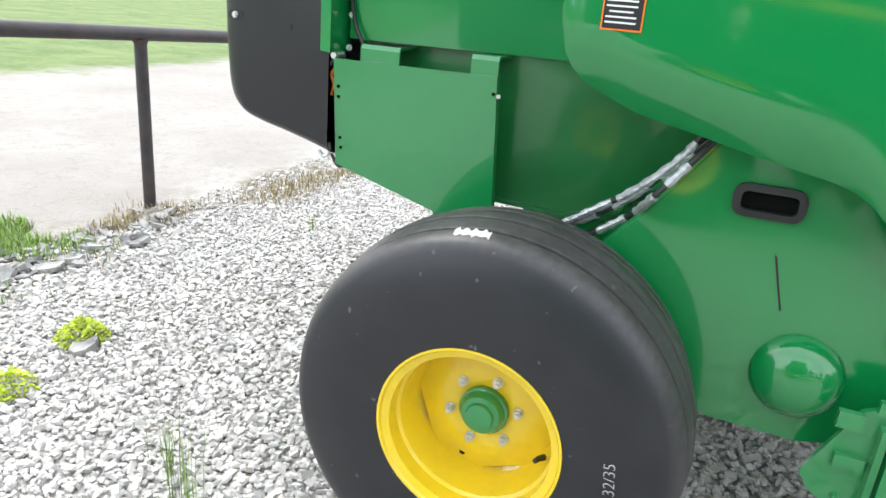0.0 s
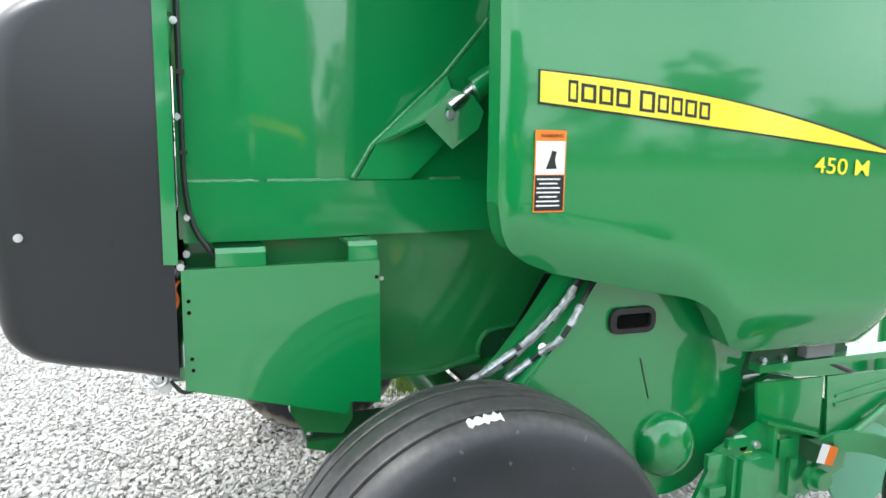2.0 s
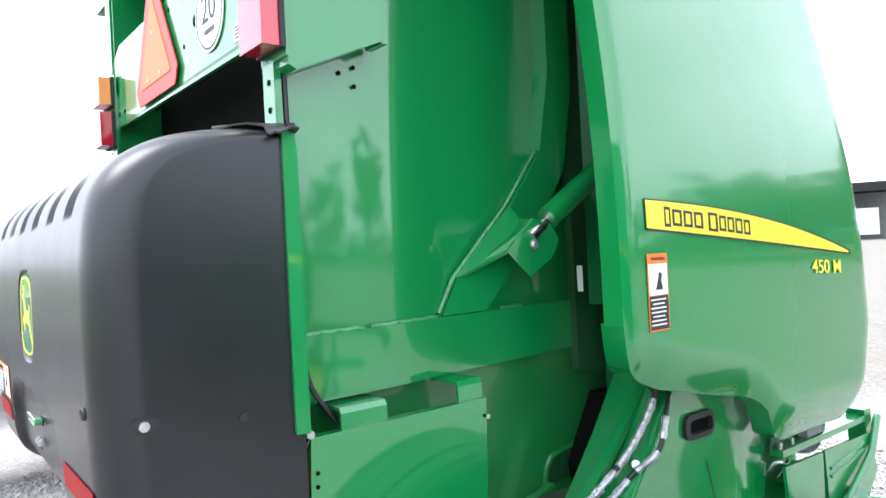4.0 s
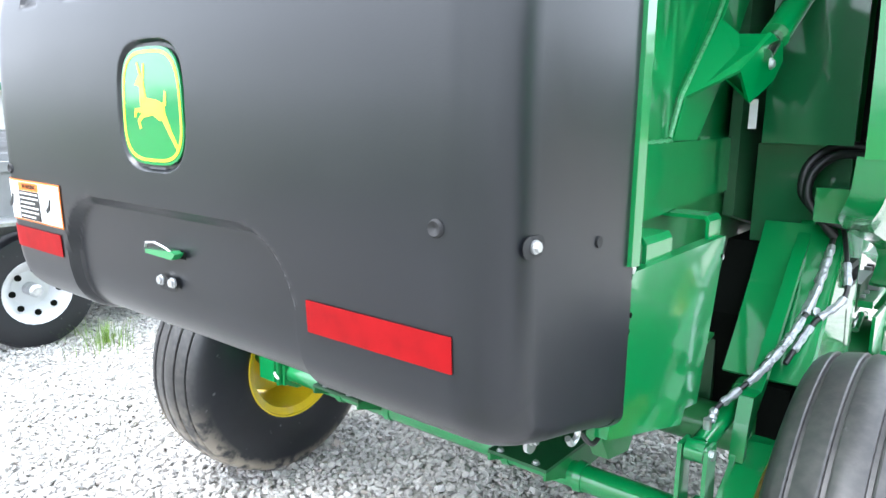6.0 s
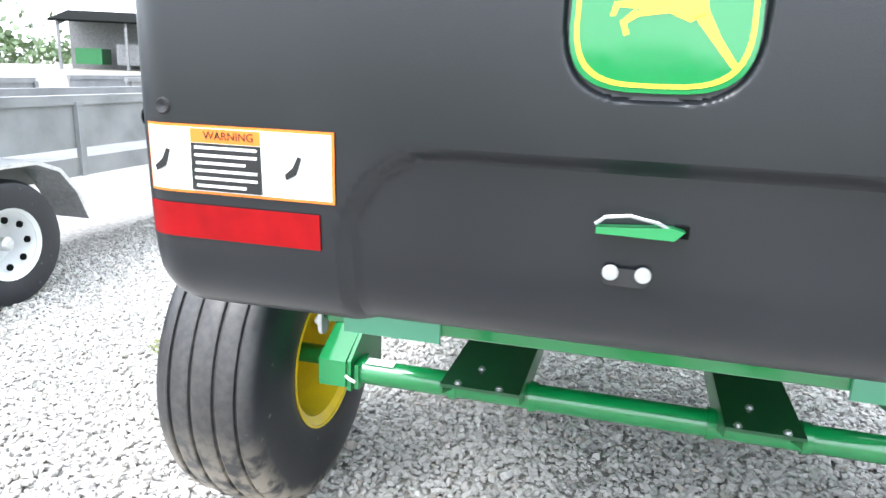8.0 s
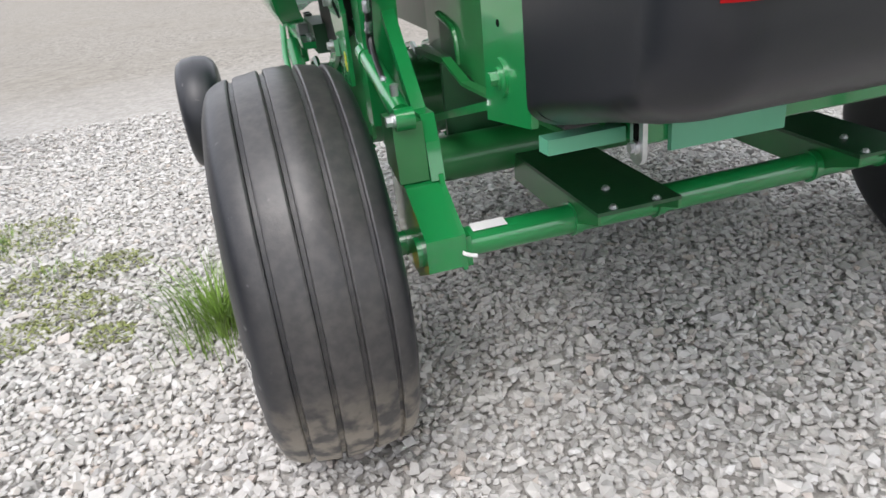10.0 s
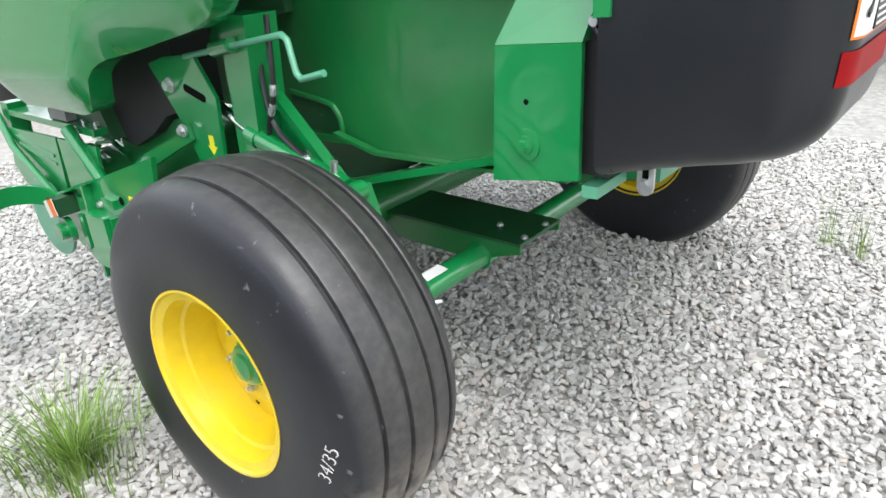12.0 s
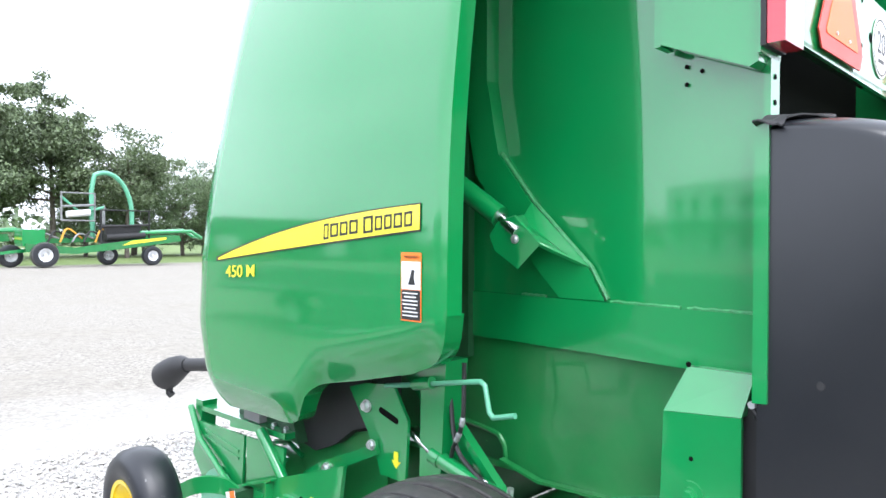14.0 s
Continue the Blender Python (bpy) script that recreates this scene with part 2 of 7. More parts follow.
def stone_material():
    m = bpy.data.materials.new("crushed_limestone")
    m.use_nodes = True
    n, l = m.node_tree.nodes, m.node_tree.links
    b = n["Principled BSDF"]
    b.inputs["Roughness"].default_value = 0.85
    geo = n.new("ShaderNodeNewGeometry")
    ramp = n.new("ShaderNodeValToRGB")
    e = ramp.color_ramp.elements
    e[0].position, e[0].color = 0.0, (0.353, 0.345, 0.332, 1)
    e[1].position, e[1].color = 1.0, (0.599, 0.589, 0.572, 1)
    for p, c in ((0.15, (0.449, 0.437, 0.415)), (0.5, (0.519, 0.503, 0.478)), (0.82, (0.562, 0.540, 0.508)), (0.86, (0.492, 0.433, 0.385)), (0.89, (0.572, 0.562, 0.540))):
        k = e.new(p)
        k.color = (*c, 1)
    l.new(geo.outputs["Random Per Island"], ramp.inputs[0])
    t = n.new("ShaderNodeTexNoise")
    t.inputs["Scale"].default_value, t.inputs["Detail"].default_value = 55, 4
    l.new(geo.outputs["Position"], t.inputs["Vector"])
    mx = n.new("ShaderNodeMix")
    mx.data_type, mx.blend_type = "RGBA", "MULTIPLY"
    mx.inputs[0].default_value = 0.45
    l.new(ramp.outputs[0], mx.inputs[6])
    l.new(t.outputs["Color"], mx.inputs[7])
    mv = n.new("ShaderNodeMapRange")
    mv.inputs[1].default_value, mv.inputs[2].default_value, mv.inputs[3].default_value, mv.inputs[4].default_value = 0.3, 0.7, 0.84, 1.10
    l.new(t.outputs["Fac"], mv.inputs[0])
    l.new(mv.outputs[0], mx.inputs[7])
    l.new(mx.outputs[2], b.inputs["Base Color"])
    bp = n.new("ShaderNodeBump")
    bp.inputs["Strength"].default_value, bp.inputs["Distance"].default_value = 0.4, 0.004
    l.new(t.outputs["Fac"], bp.inputs["Height"])
    l.new(bp.outputs[0], b.inputs["Normal"])
    return m


STONE = stone_material()
SLAB = material("grey_slab_stone", (0.29, 0.285, 0.275), 0.85, vary=0.5, scale=14, bump=0.4, bump_scale=40)


def ground_material():
    m = bpy.data.materials.new("lot_and_grass")
    m.use_nodes = True
    n, l = m.node_tree.nodes, m.node_tree.links
    b = n["Principled BSDF"]
    b.inputs["Roughness"].default_value = 0.92
    geo = n.new("ShaderNodeNewGeometry")
    pos = geo.outputs["Position"]
    sep = n.new("ShaderNodeSeparateXYZ")
    l.new(pos, sep.inputs[0])

    def noise_at(scale, detail=6, rough=0.6):
        t = n.new("ShaderNodeTexNoise")
        t.inputs["Scale"].default_value, t.inputs["Detail"].default_value, t.inputs["Roughness"].default_value = scale, detail, rough
        l.new(pos, t.inputs["Vector"])
        return t.outputs["Fac"]

    def ramp(src, p0, c0, p1, c1):
        r = n.new("ShaderNodeValToRGB")
        r.color_ramp.elements[0].position, r.color_ramp.elements[0].color = p0, (*c0, 1)
        r.color_ramp.elements[1].position, r.color_ramp.elements[1].color = p1, (*c1, 1)
        l.new(src, r.inputs[0])
        return r.outputs[0]

    def mixed(f, a, c):
        x = n.new("ShaderNodeMix")
        x.data_type = "RGBA"
        l.new(f, x.inputs[0])
        l.new(a, x.inputs[6])
        l.new(c, x.inputs[7])
        return x.outputs[2]

    def calc(op, a, c):
        x = n.new("ShaderNodeMath")
        x.operation = op
        for k, v in enumerate((a, c)):
            if isinstance(v, (int, float)):
                x.inputs[k].default_value = v
            else:
                l.new(v, x.inputs[k])
        return x.outputs[0]

    def step(src, a, c):
        x = n.new("ShaderNodeMapRange")
        x.inputs[1].default_value, x.inputs[2].default_value = a, c
        l.new(src, x.inputs[0])
        return x.outputs[0]

    # crushed stone and packed limestone dust
    vor = n.new("ShaderNodeTexVoronoi")
    vor.inputs["Scale"].default_value = 30
    l.new(pos, vor.inputs["Vector"])
    bw = n.new("ShaderNodeRGBToBW")
    l.new(vor.outputs["Color"], bw.inputs[0])
    stone = ramp(bw.outputs[0], 0.1, (0.30, 0.288, 0.268), 0.9, (0.46, 0.444, 0.418))
    dust = ramp(noise_at(0.7), 0.3, (0.25, 0.228, 0.205), 0.7, (0.345, 0.325, 0.30))
    dust = mixed(step(noise_at(7, 8, 0.75), 0.50, 0.68), dust, ramp(noise_at(60, 3), 0.35, (0.15, 0.135, 0.115), 0.65, (0.34, 0.325, 0.30)))
    dust = mixed(step(noise_at(38, 3), 0.56, 0.72), dust, ramp(noise_at(3), 0.3, (0.19, 0.18, 0.165), 0.7, (0.28, 0.268, 0.25)))
    # where loose stone thins out: beyond the fence and far out on the lot
    wob = calc("MULTIPLY", calc("SUBTRACT", noise_at(0.9), 0.5), 2.2)
    yy = calc("ADD", sep.outputs["Y"], wob)
    lot = mixed(step(yy, -2.35, -3.1), stone, dust)
    grit = ramp(noise_at(22, 6, 0.8), 0.36, (0.12, 0.11, 0.095), 0.64, (0.36, 0.335, 0.288))
    grit = mixed(step(noise_at(0.5, 6, 0.65), 0.45, 0.62), grit, ramp(noise_at(5, 7, 0.75), 0.32, (0.155, 0.142, 0.12), 0.68, (0.305, 0.282, 0.238)))
    lot = mixed(step(yy, 3.4, 6.5), lot, grit)
    # grass
    g1 = ramp(noise_at(0.9, 9, 0.75), 0.40, (0.055, 0.11, 0.022), 0.62, (0.185, 0.24, 0.08))
    g2 = ramp(noise_at(26, 4, 0.7), 0.35, (0.05, 0.10, 0.02), 0.7, (0.20, 0.25, 0.08))
    grass = n.new("ShaderNodeMix")
    grass.data_type = "RGBA"
    grass.inputs[0].default_value = 0.45
    l.new(g1, grass.inputs[6])
    l.new(g2, grass.inputs[7])
    wob2 = calc("MULTIPLY", calc("SUBTRACT", noise_at(0.6, 8, 0.75), 0.5), 3.0)
    y2 = calc("ADD", sep.outputs["Y"], wob2)
    is_back = step(y2, -8.0, -8.7)
    is_front = calc("MULTIPLY", step(y2, 42.0, 45.0), step(sep.outputs["X"], -9.0, -3.0))
    far = calc("MAXIMUM", is_back, is_front)
    # a grown-in strip along the fence
    d = calc("ABSOLUTE", calc("ADD", calc("ADD", sep.outputs["Y"], 2.76), calc("MULTIPLY", sep.outputs["X"], 0.10)), 0)
    strip = calc("MULTIPLY", step(d, 0.40, 0.12), step(noise_at(2.4, 6, 0.7), 0.50, 0.62))
    soil = ramp(noise_at(16), 0.3, (0.10, 0.085, 0.06), 0.7, (0.24, 0.21, 0.14))
    col = mixed(strip, lot, soil)
    col = mixed(far, col, grass.outputs[2])
    l.new(col, b.inputs["Base Color"])
    h = calc("ADD", calc("MULTIPLY", vor.outputs["Distance"], 0.6), noise_at(45, 4))
    bp = n.new("ShaderNodeBump")
    bp.inputs["Strength"].default_value, bp.inputs["Distance"].default_value = 0.6, 0.02
    l.new(h, bp.inputs["Height"])
    l.new(bp.outputs[0], b.inputs["Normal"])
    return m


GROUND = ground_material()


# ---------------------------------------------------------------- mesh helpers
def finish(bm, name, mat, smooth=False, bevel=0.0):
    if bevel:
        edges = [e for e in bm.edges if len(e.link_faces) == 2 and e.calc_face_angle(0) > 0.5]
        bmesh.ops.bevel(bm, geom=edges, offset=bevel, segments=2, affect="EDGES", clamp_overlap=True)
    bmesh.ops.recalc_face_normals(bm, faces=bm.faces)
    if smooth:
        for f in bm.faces:
            f.smooth = True
        for e in bm.edges:
            if len(e.link_faces) == 2 and e.calc_face_angle(0) > radians(smooth if smooth is not True else 40):
                e.smooth = False
    me = bpy.data.meshes.new(name)
    bm.to_mesh(me)
    bm.free()
    me.materials.append(mat)
    return me


def part(name, bm, mat, parent=None, label="", smooth=False, bevel=0.0):
    ob = new(name, finish(bm, name, mat, smooth, bevel))
    if parent:
        ob.parent = parent
    if label:
        tagged(ob, label)
    return ob


def thing(name, label, category, group="", kind="", at=(0, 0, 0)):
    ob = new(name)
    ob.location = at
    ob.empty_display_size = 0.1
    return tagged(ob, label, category, group, kind)


def box(bm, x0, x1, y0, y1, z0, z1):
    vs = [bm.verts.new((x, y, z)) for x in (x0, x1) for y in (y0, y1) for z in (z0, z1)]
    for a in ((0, 1, 3, 2), (4, 6, 7, 5), (0, 4, 5, 1), (2, 3, 7, 6), (0, 2, 6, 4), (1, 5, 7, 3)):
        bm.faces.new([vs[i] for i in a])
    return bm


def boxed(*a):
    return box(bmesh.new(), *a)


def prism(bm, pts, axis, a, b):
    """A polygon of (u, v) points pushed along an axis from a to b. u, v are y, z for x; x, z for y; x, y for z."""
    def at(u, v, w):
        return {"x": (w, u, v), "y": (u, w, v), "z": (u, v, w)}[axis]
    r0 = [bm.verts.new(at(u, v, a)) for u, v in pts]
    r1 = [bm.verts.new(at(u, v, b)) for u, v in pts]
    bm.faces.new(r0)
    bm.faces.new(list(reversed(r1)))
    for i in range(len(pts)):
        j = (i + 1) % len(pts)
        bm.faces.new((r0[i], r1[i], r1[j], r0[j]))
    return bm


def prismed(*a):
    return prism(bmesh.new(), *a)


def sweep(bm, pts, r, n=10, cap=True):
    """A round bar along a line of points; r: one radius or one for each point."""
    pts = [Vector(p) for p in pts]
    rs = r if isinstance(r, (list, tuple)) else [r] * len(pts)
    rings, ref = [], None
    for i, p in enumerate(pts):
        t = ((pts[min(i + 1, len(pts) - 1)] - p).normalized() + (p - pts[max(i - 1, 0)]).normalized()).normalized()
        if ref is None:
            ref = t.orthogonal().normalized()
        ref = (ref - t * ref.dot(t)).normalized()
        side = t.cross(ref)
        rings.append([bm.verts.new(p + rs[i] * (math.cos(k * math.tau / n) * ref + math.sin(k * math.tau / n) * side)) for k in range(n)])
    for a, b in zip(rings, rings[1:]):
        for k in range(n):
            bm.faces.new((a[k], a[(k + 1) % n], b[(k + 1) % n], b[k]))
    if cap:
        bm.faces.new(list(reversed(rings[0])))
        bm.faces.new(rings[-1])
    return bm


def swept(*a, **k):
    return sweep(bmesh.new(), *a, **k)


def curve_through(pts, steps=6):
    """A smooth line through a few points."""
    p = [Vector(v) for v in pts]
    p = [2 * p[0] - p[1]] + p + [2 * p[-1] - p[-2]]
    out = []
    for i in range(1, len(p) - 2):
        for s in range(steps):
            t = s / steps
            out.append(0.5 * (2 * p[i] + (p[i + 1] - p[i - 1]) * t + (2 * p[i - 1] - 5 * p[i] + 4 * p[i + 1] - p[i + 2]) * t * t
                              + (3 * p[i] - p[i - 1] - 3 * p[i + 1] + p[i + 2]) * t ** 3))
    return out + [p[-2]]


def lathe(bm, profile, n=48, centre=(0, 0, 0), closed=False, capped=True):
    """Turns (x, r) points round the x axis."""
    cx, cy, cz = centre
    rings = [[bm.verts.new((cx + x, cy + r * math.cos(k * math.tau / n), cz + r * math.sin(k * math.tau / n))) for k in range(n)] for x, r in profile]
    for a, b in zip(rings, rings[1:] + (rings[:1] if closed else [])):
        for k in range(n):
            bm.faces.new((a[k], a[(k + 1) % n], b[(k + 1) % n], b[k]))
    if capped and not closed:
        for ring in (rings[0], rings[-1]):
            if (ring[0].co - ring[n // 2].co).length > 1e-4:
                bm.faces.new(ring)
    return bm


def lathed(*a, **k):
    return lathe(bmesh.new(), *a, **k)


def text_mesh(name, words, size, m, mat, parent, thick=0.0006, label="", squash=1.0, bold=0.0):
    cu = bpy.data.curves.new(name, "FONT")
    cu.body, cu.size, cu.align_x, cu.align_y, cu.extrude = words, size, "CENTER", "CENTER", thick
    cu.offset = bold
    tmp = bpy.data.objects.new(name, cu)
    me = bpy.data.meshes.new_from_object(tmp)
    bpy.data.objects.remove(tmp)
    bpy.data.curves.remove(cu)
    me.transform(m @ Matrix.Diagonal((squash, 1, 1, 1)))
    me.materials.clear()
    me.materials.append(mat)
    ob = new(name, me)
    ob.parent = parent
    if label:
        tagged(ob, label)
    return ob


def on_side(s, x, y, z):
    """A pose on the machine's flank s (1 right, -1 left): local x runs as one reads, y up, z outwards."""
    return Matrix(((0, 0, s, s * x), (s, 0, 0, y), (0, 1, 0, z), (0, 0, 0, 1)))


def on_rear(x, y, z):
    """The same on a face that looks backwards."""
    return Matrix(((1, 0, 0, x), (0, 0, -1, y), (0, 1, 0, z), (0, 0, 0, 1)))


def thick_grid(grid, d):
    """A sheet from a grid of points, with a second skin pushed off by the vector d."""
    bm = bmesh.new()
    a = [[bm.verts.new(p) for p in row] for row in grid]
    b = [[bm.verts.new(Vector(p) + Vector(d)) for p in row] for row in grid]
    ni, nj = len(grid), len(grid[0])
    for i in range(ni - 1):
        for j in range(nj - 1):
            bm.faces.new((a[i][j], a[i + 1][j], a[i + 1][j + 1], a[i][j + 1]))
            bm.faces.new((b[i][j + 1], b[i + 1][j + 1], b[i + 1][j], b[i][j]))
    for i in range(ni - 1):
        for j in (0, nj - 1):
            bm.faces.new((a[i][j], b[i][j], b[i + 1][j], a[i + 1][j]))
    for j in range(nj - 1):
        for i in (0, ni - 1):
            bm.faces.new((a[i][j], a[i][j + 1], b[i][j + 1], b[i][j]))
    return bm


def sheet(bm, m, w, h, thick=0.0012, r=0.0, cx=0.0, cy=0.0):
    """A thin plate w by h in the pose m, standing proud by thick."""
    pts = []
    if r:
        for ax, ay, a0 in ((w / 2 - r, h / 2 - r, 0), (-w / 2 + r, h / 2 - r, 90), (-w / 2 + r, -h / 2 + r, 180), (w / 2 - r, -h / 2 + r, 270)):
            pts += [(cx + ax + r * math.cos(radians(a0 + q)), cy + ay + r * math.sin(radians(a0 + q))) for q in (0, 30, 60, 90)]
    else:
        pts = [(cx - w / 2, cy - h / 2), (cx + w / 2, cy - h / 2), (cx + w / 2, cy + h / 2), (cx - w / 2, cy + h / 2)]
    return flat(bm, m, pts, thick)


def flat(bm, m, pts, thick=0.0012, base=0.0):
    lo = [bm.verts.new(m @ Vector((u, v, base))) for u, v in pts]
    hi = [bm.verts.new(m @ Vector((u, v, base + thick))) for u, v in pts]
    bm.faces.new(list(reversed(lo)))
    bm.faces.new(hi)
    for i in range(len(pts)):
        j = (i + 1) % len(pts)
        bm.faces.new((lo[i], lo[j], hi[j], hi[i]))
    return bm


def hexnut(bm, m, r, h):
    return flat(bm, m, [(r * math.cos(k * math.pi / 3), r * math.sin(k * math.pi / 3)) for k in range(6)], h)


def disc(bm, m, r, h, n=20, base=0.0):
    return flat(bm, m, [(r * math.cos(k * math.tau / n), r * math.sin(k * math.tau / n)) for k in range(n)], h, base)


def mirrored(pts):
    return [(-x, y, z) for x, y, z in pts]


# ---------------------------------------------------------------- ground
def make_ground():
    bm = bmesh.new()
    xs = [-600, -200, -80, -30, -12, -6, 0, 6, 12, 30, 80, 200, 600]
    grid = [[bm.verts.new((x, y, -0.012)) for y in xs] for x in xs]
    for i in range(len(xs) - 1):
        for j in range(len(xs) - 1):
            bm.faces.new((grid[i][j], grid[i + 1][j], grid[i + 1][j + 1], grid[i][j + 1]))
    return tagged(part("ground", bm, GROUND), "pale limestone gravel lot running out into mown grass", "ground", kind="structure")


make_ground()


def make_gravel():
    """Loose angular stones on the lot round the machine."""
    rng = np.random.default_rng(7)
    x0, x1, y0, y1 = -4.2, 3.0, -2.75, 4.3
    cell = 0.0186
    gx, gy = np.meshgrid(np.arange(x0, x1, cell), np.arange(y0, y1, cell))
    px, py = gx.ravel(), gy.ravel()
    px = px + rng.uniform(-0.5, 0.5, len(px)) * cell * 1.4
    py = py + rng.uniform(-0.5, 0.5, len(py)) * cell * 1.4
    # thins out towards the fence and the open lot
    edge = np.clip((py + 2.75) / 0.8, 0, 1) * np.clip((4.3 - py) / 1.8, 0, 1) * np.clip((px + 4.2) / 0.7, 0, 1)
    keep = rng.random(len(px)) < 0.20 + 0.78 * edge
    px, py = px[keep], py[keep]
    g = (1 + 5 ** 0.5) / 2
    ico = np.array([(-1, g, 0), (1, g, 0), (-1, -g, 0), (1, -g, 0), (0, -1, g), (0, 1, g), (0, -1, -g), (0, 1, -g), (g, 0, -1), (g, 0, 1), (-g, 0, -1), (-g, 0, 1)]) / math.hypot(1, g)
    tri_i = np.array([(0, 11, 5), (0, 5, 1), (0, 1, 7), (0, 7, 10), (0, 10, 11), (1, 5, 9), (5, 11, 4), (11, 10, 2), (10, 7, 6), (7, 1, 8),
                      (3, 9, 4), (3, 4, 2), (3, 2, 6), (3, 6, 8), (3, 8, 9), (4, 9, 5), (2, 4, 11), (6, 2, 10), (8, 6, 7), (9, 8, 1)])
    wedge = np.array([(sx, sy, sz) for sx in (-1, 1) for sy in (-1, 1) for sz in (-1, 1)], float) * 0.78
    tri_w = np.array([(0, 1, 3), (0, 3, 2), (4, 6, 7), (4, 7, 5), (0, 4, 5), (0, 5, 1), (2, 3, 7), (2, 7, 6), (0, 2, 6), (0, 6, 4), (1, 5, 7), (1, 7, 3)])
    pick = rng.random(len(px)) < 0.6
    cos, idxs, done = [], [], 0
    for base, tris, sel, lo, hi in ((ico, tri_i, pick, 0.74, 1.20), (wedge, tri_w, ~pick, 0.55, 1.25)):
        qx, qy = px[sel], py[sel]
        n, nv = len(qx), len(base)
        size = rng.lognormal(math.log(0.0126), 0.27, n)
        v = base[None] * rng.uniform(lo, hi, (n, nv, 1 if nv == 12 else 3))
        v = v * np.stack([rng.uniform(0.85, 1.35, n), rng.uniform(0.62, 1.0, n), rng.uniform(0.42, 0.75, n)], -1)[:, None] * size[:, None, None]
        ang = rng.uniform(0, math.tau, (n, 1))
        tx, ty = rng.normal(0, 0.36, (n, 1)), rng.normal(0, 0.36, (n, 1))
        x, y, z = v[..., 0], v[..., 1], v[..., 2]
        y, z = y * np.cos(tx) - z * np.sin(tx), y * np.sin(tx) + z * np.cos(tx)
        x, z = x * np.cos(ty) + z * np.sin(ty), -x * np.sin(ty) + z * np.cos(ty)
        x, y = x * np.cos(ang) - y * np.sin(ang), x * np.sin(ang) + y * np.cos(ang)
        lift = rng.uniform(-0.010, 0.006, (n, 1))
        cos.append(np.stack([x + qx[:, None], y + qy[:, None], z + lift], -1).reshape(-1, 3))
        idxs.append((tris[None] + done + nv * np.arange(n)[:, None, None]).reshape(-1))
        done += n * nv
    co, idx = np.concatenate(cos), np.concatenate(idxs)
    me = bpy.data.meshes.new("gravel")
    me.vertices.add(len(co))
    me.vertices.foreach_set("co", co.ravel())
    me.loops.add(len(idx))
    me.loops.foreach_set("vertex_index", idx)
    me.polygons.add(len(idx) // 3)
    me.polygons.foreach_set("loop_start", np.arange(0, len(idx), 3))
    me.update(calc_edges=True)
    me.polygons.foreach_set("use_smooth", np.zeros(len(idx) // 3, dtype=bool))
    me.materials.append(STONE)
    return tagged(new("gravel", me), "loose angular grey limestone chips covering the lot", "gravel", kind="stuff")


make_gravel()


# ---------------------------------------------------------------- the baler
baler = thing("round_baler", "green round baler with yellow wheels and black rear cover", "baler")
AXLE_Z, TYRE_R = 0.465, 0.475


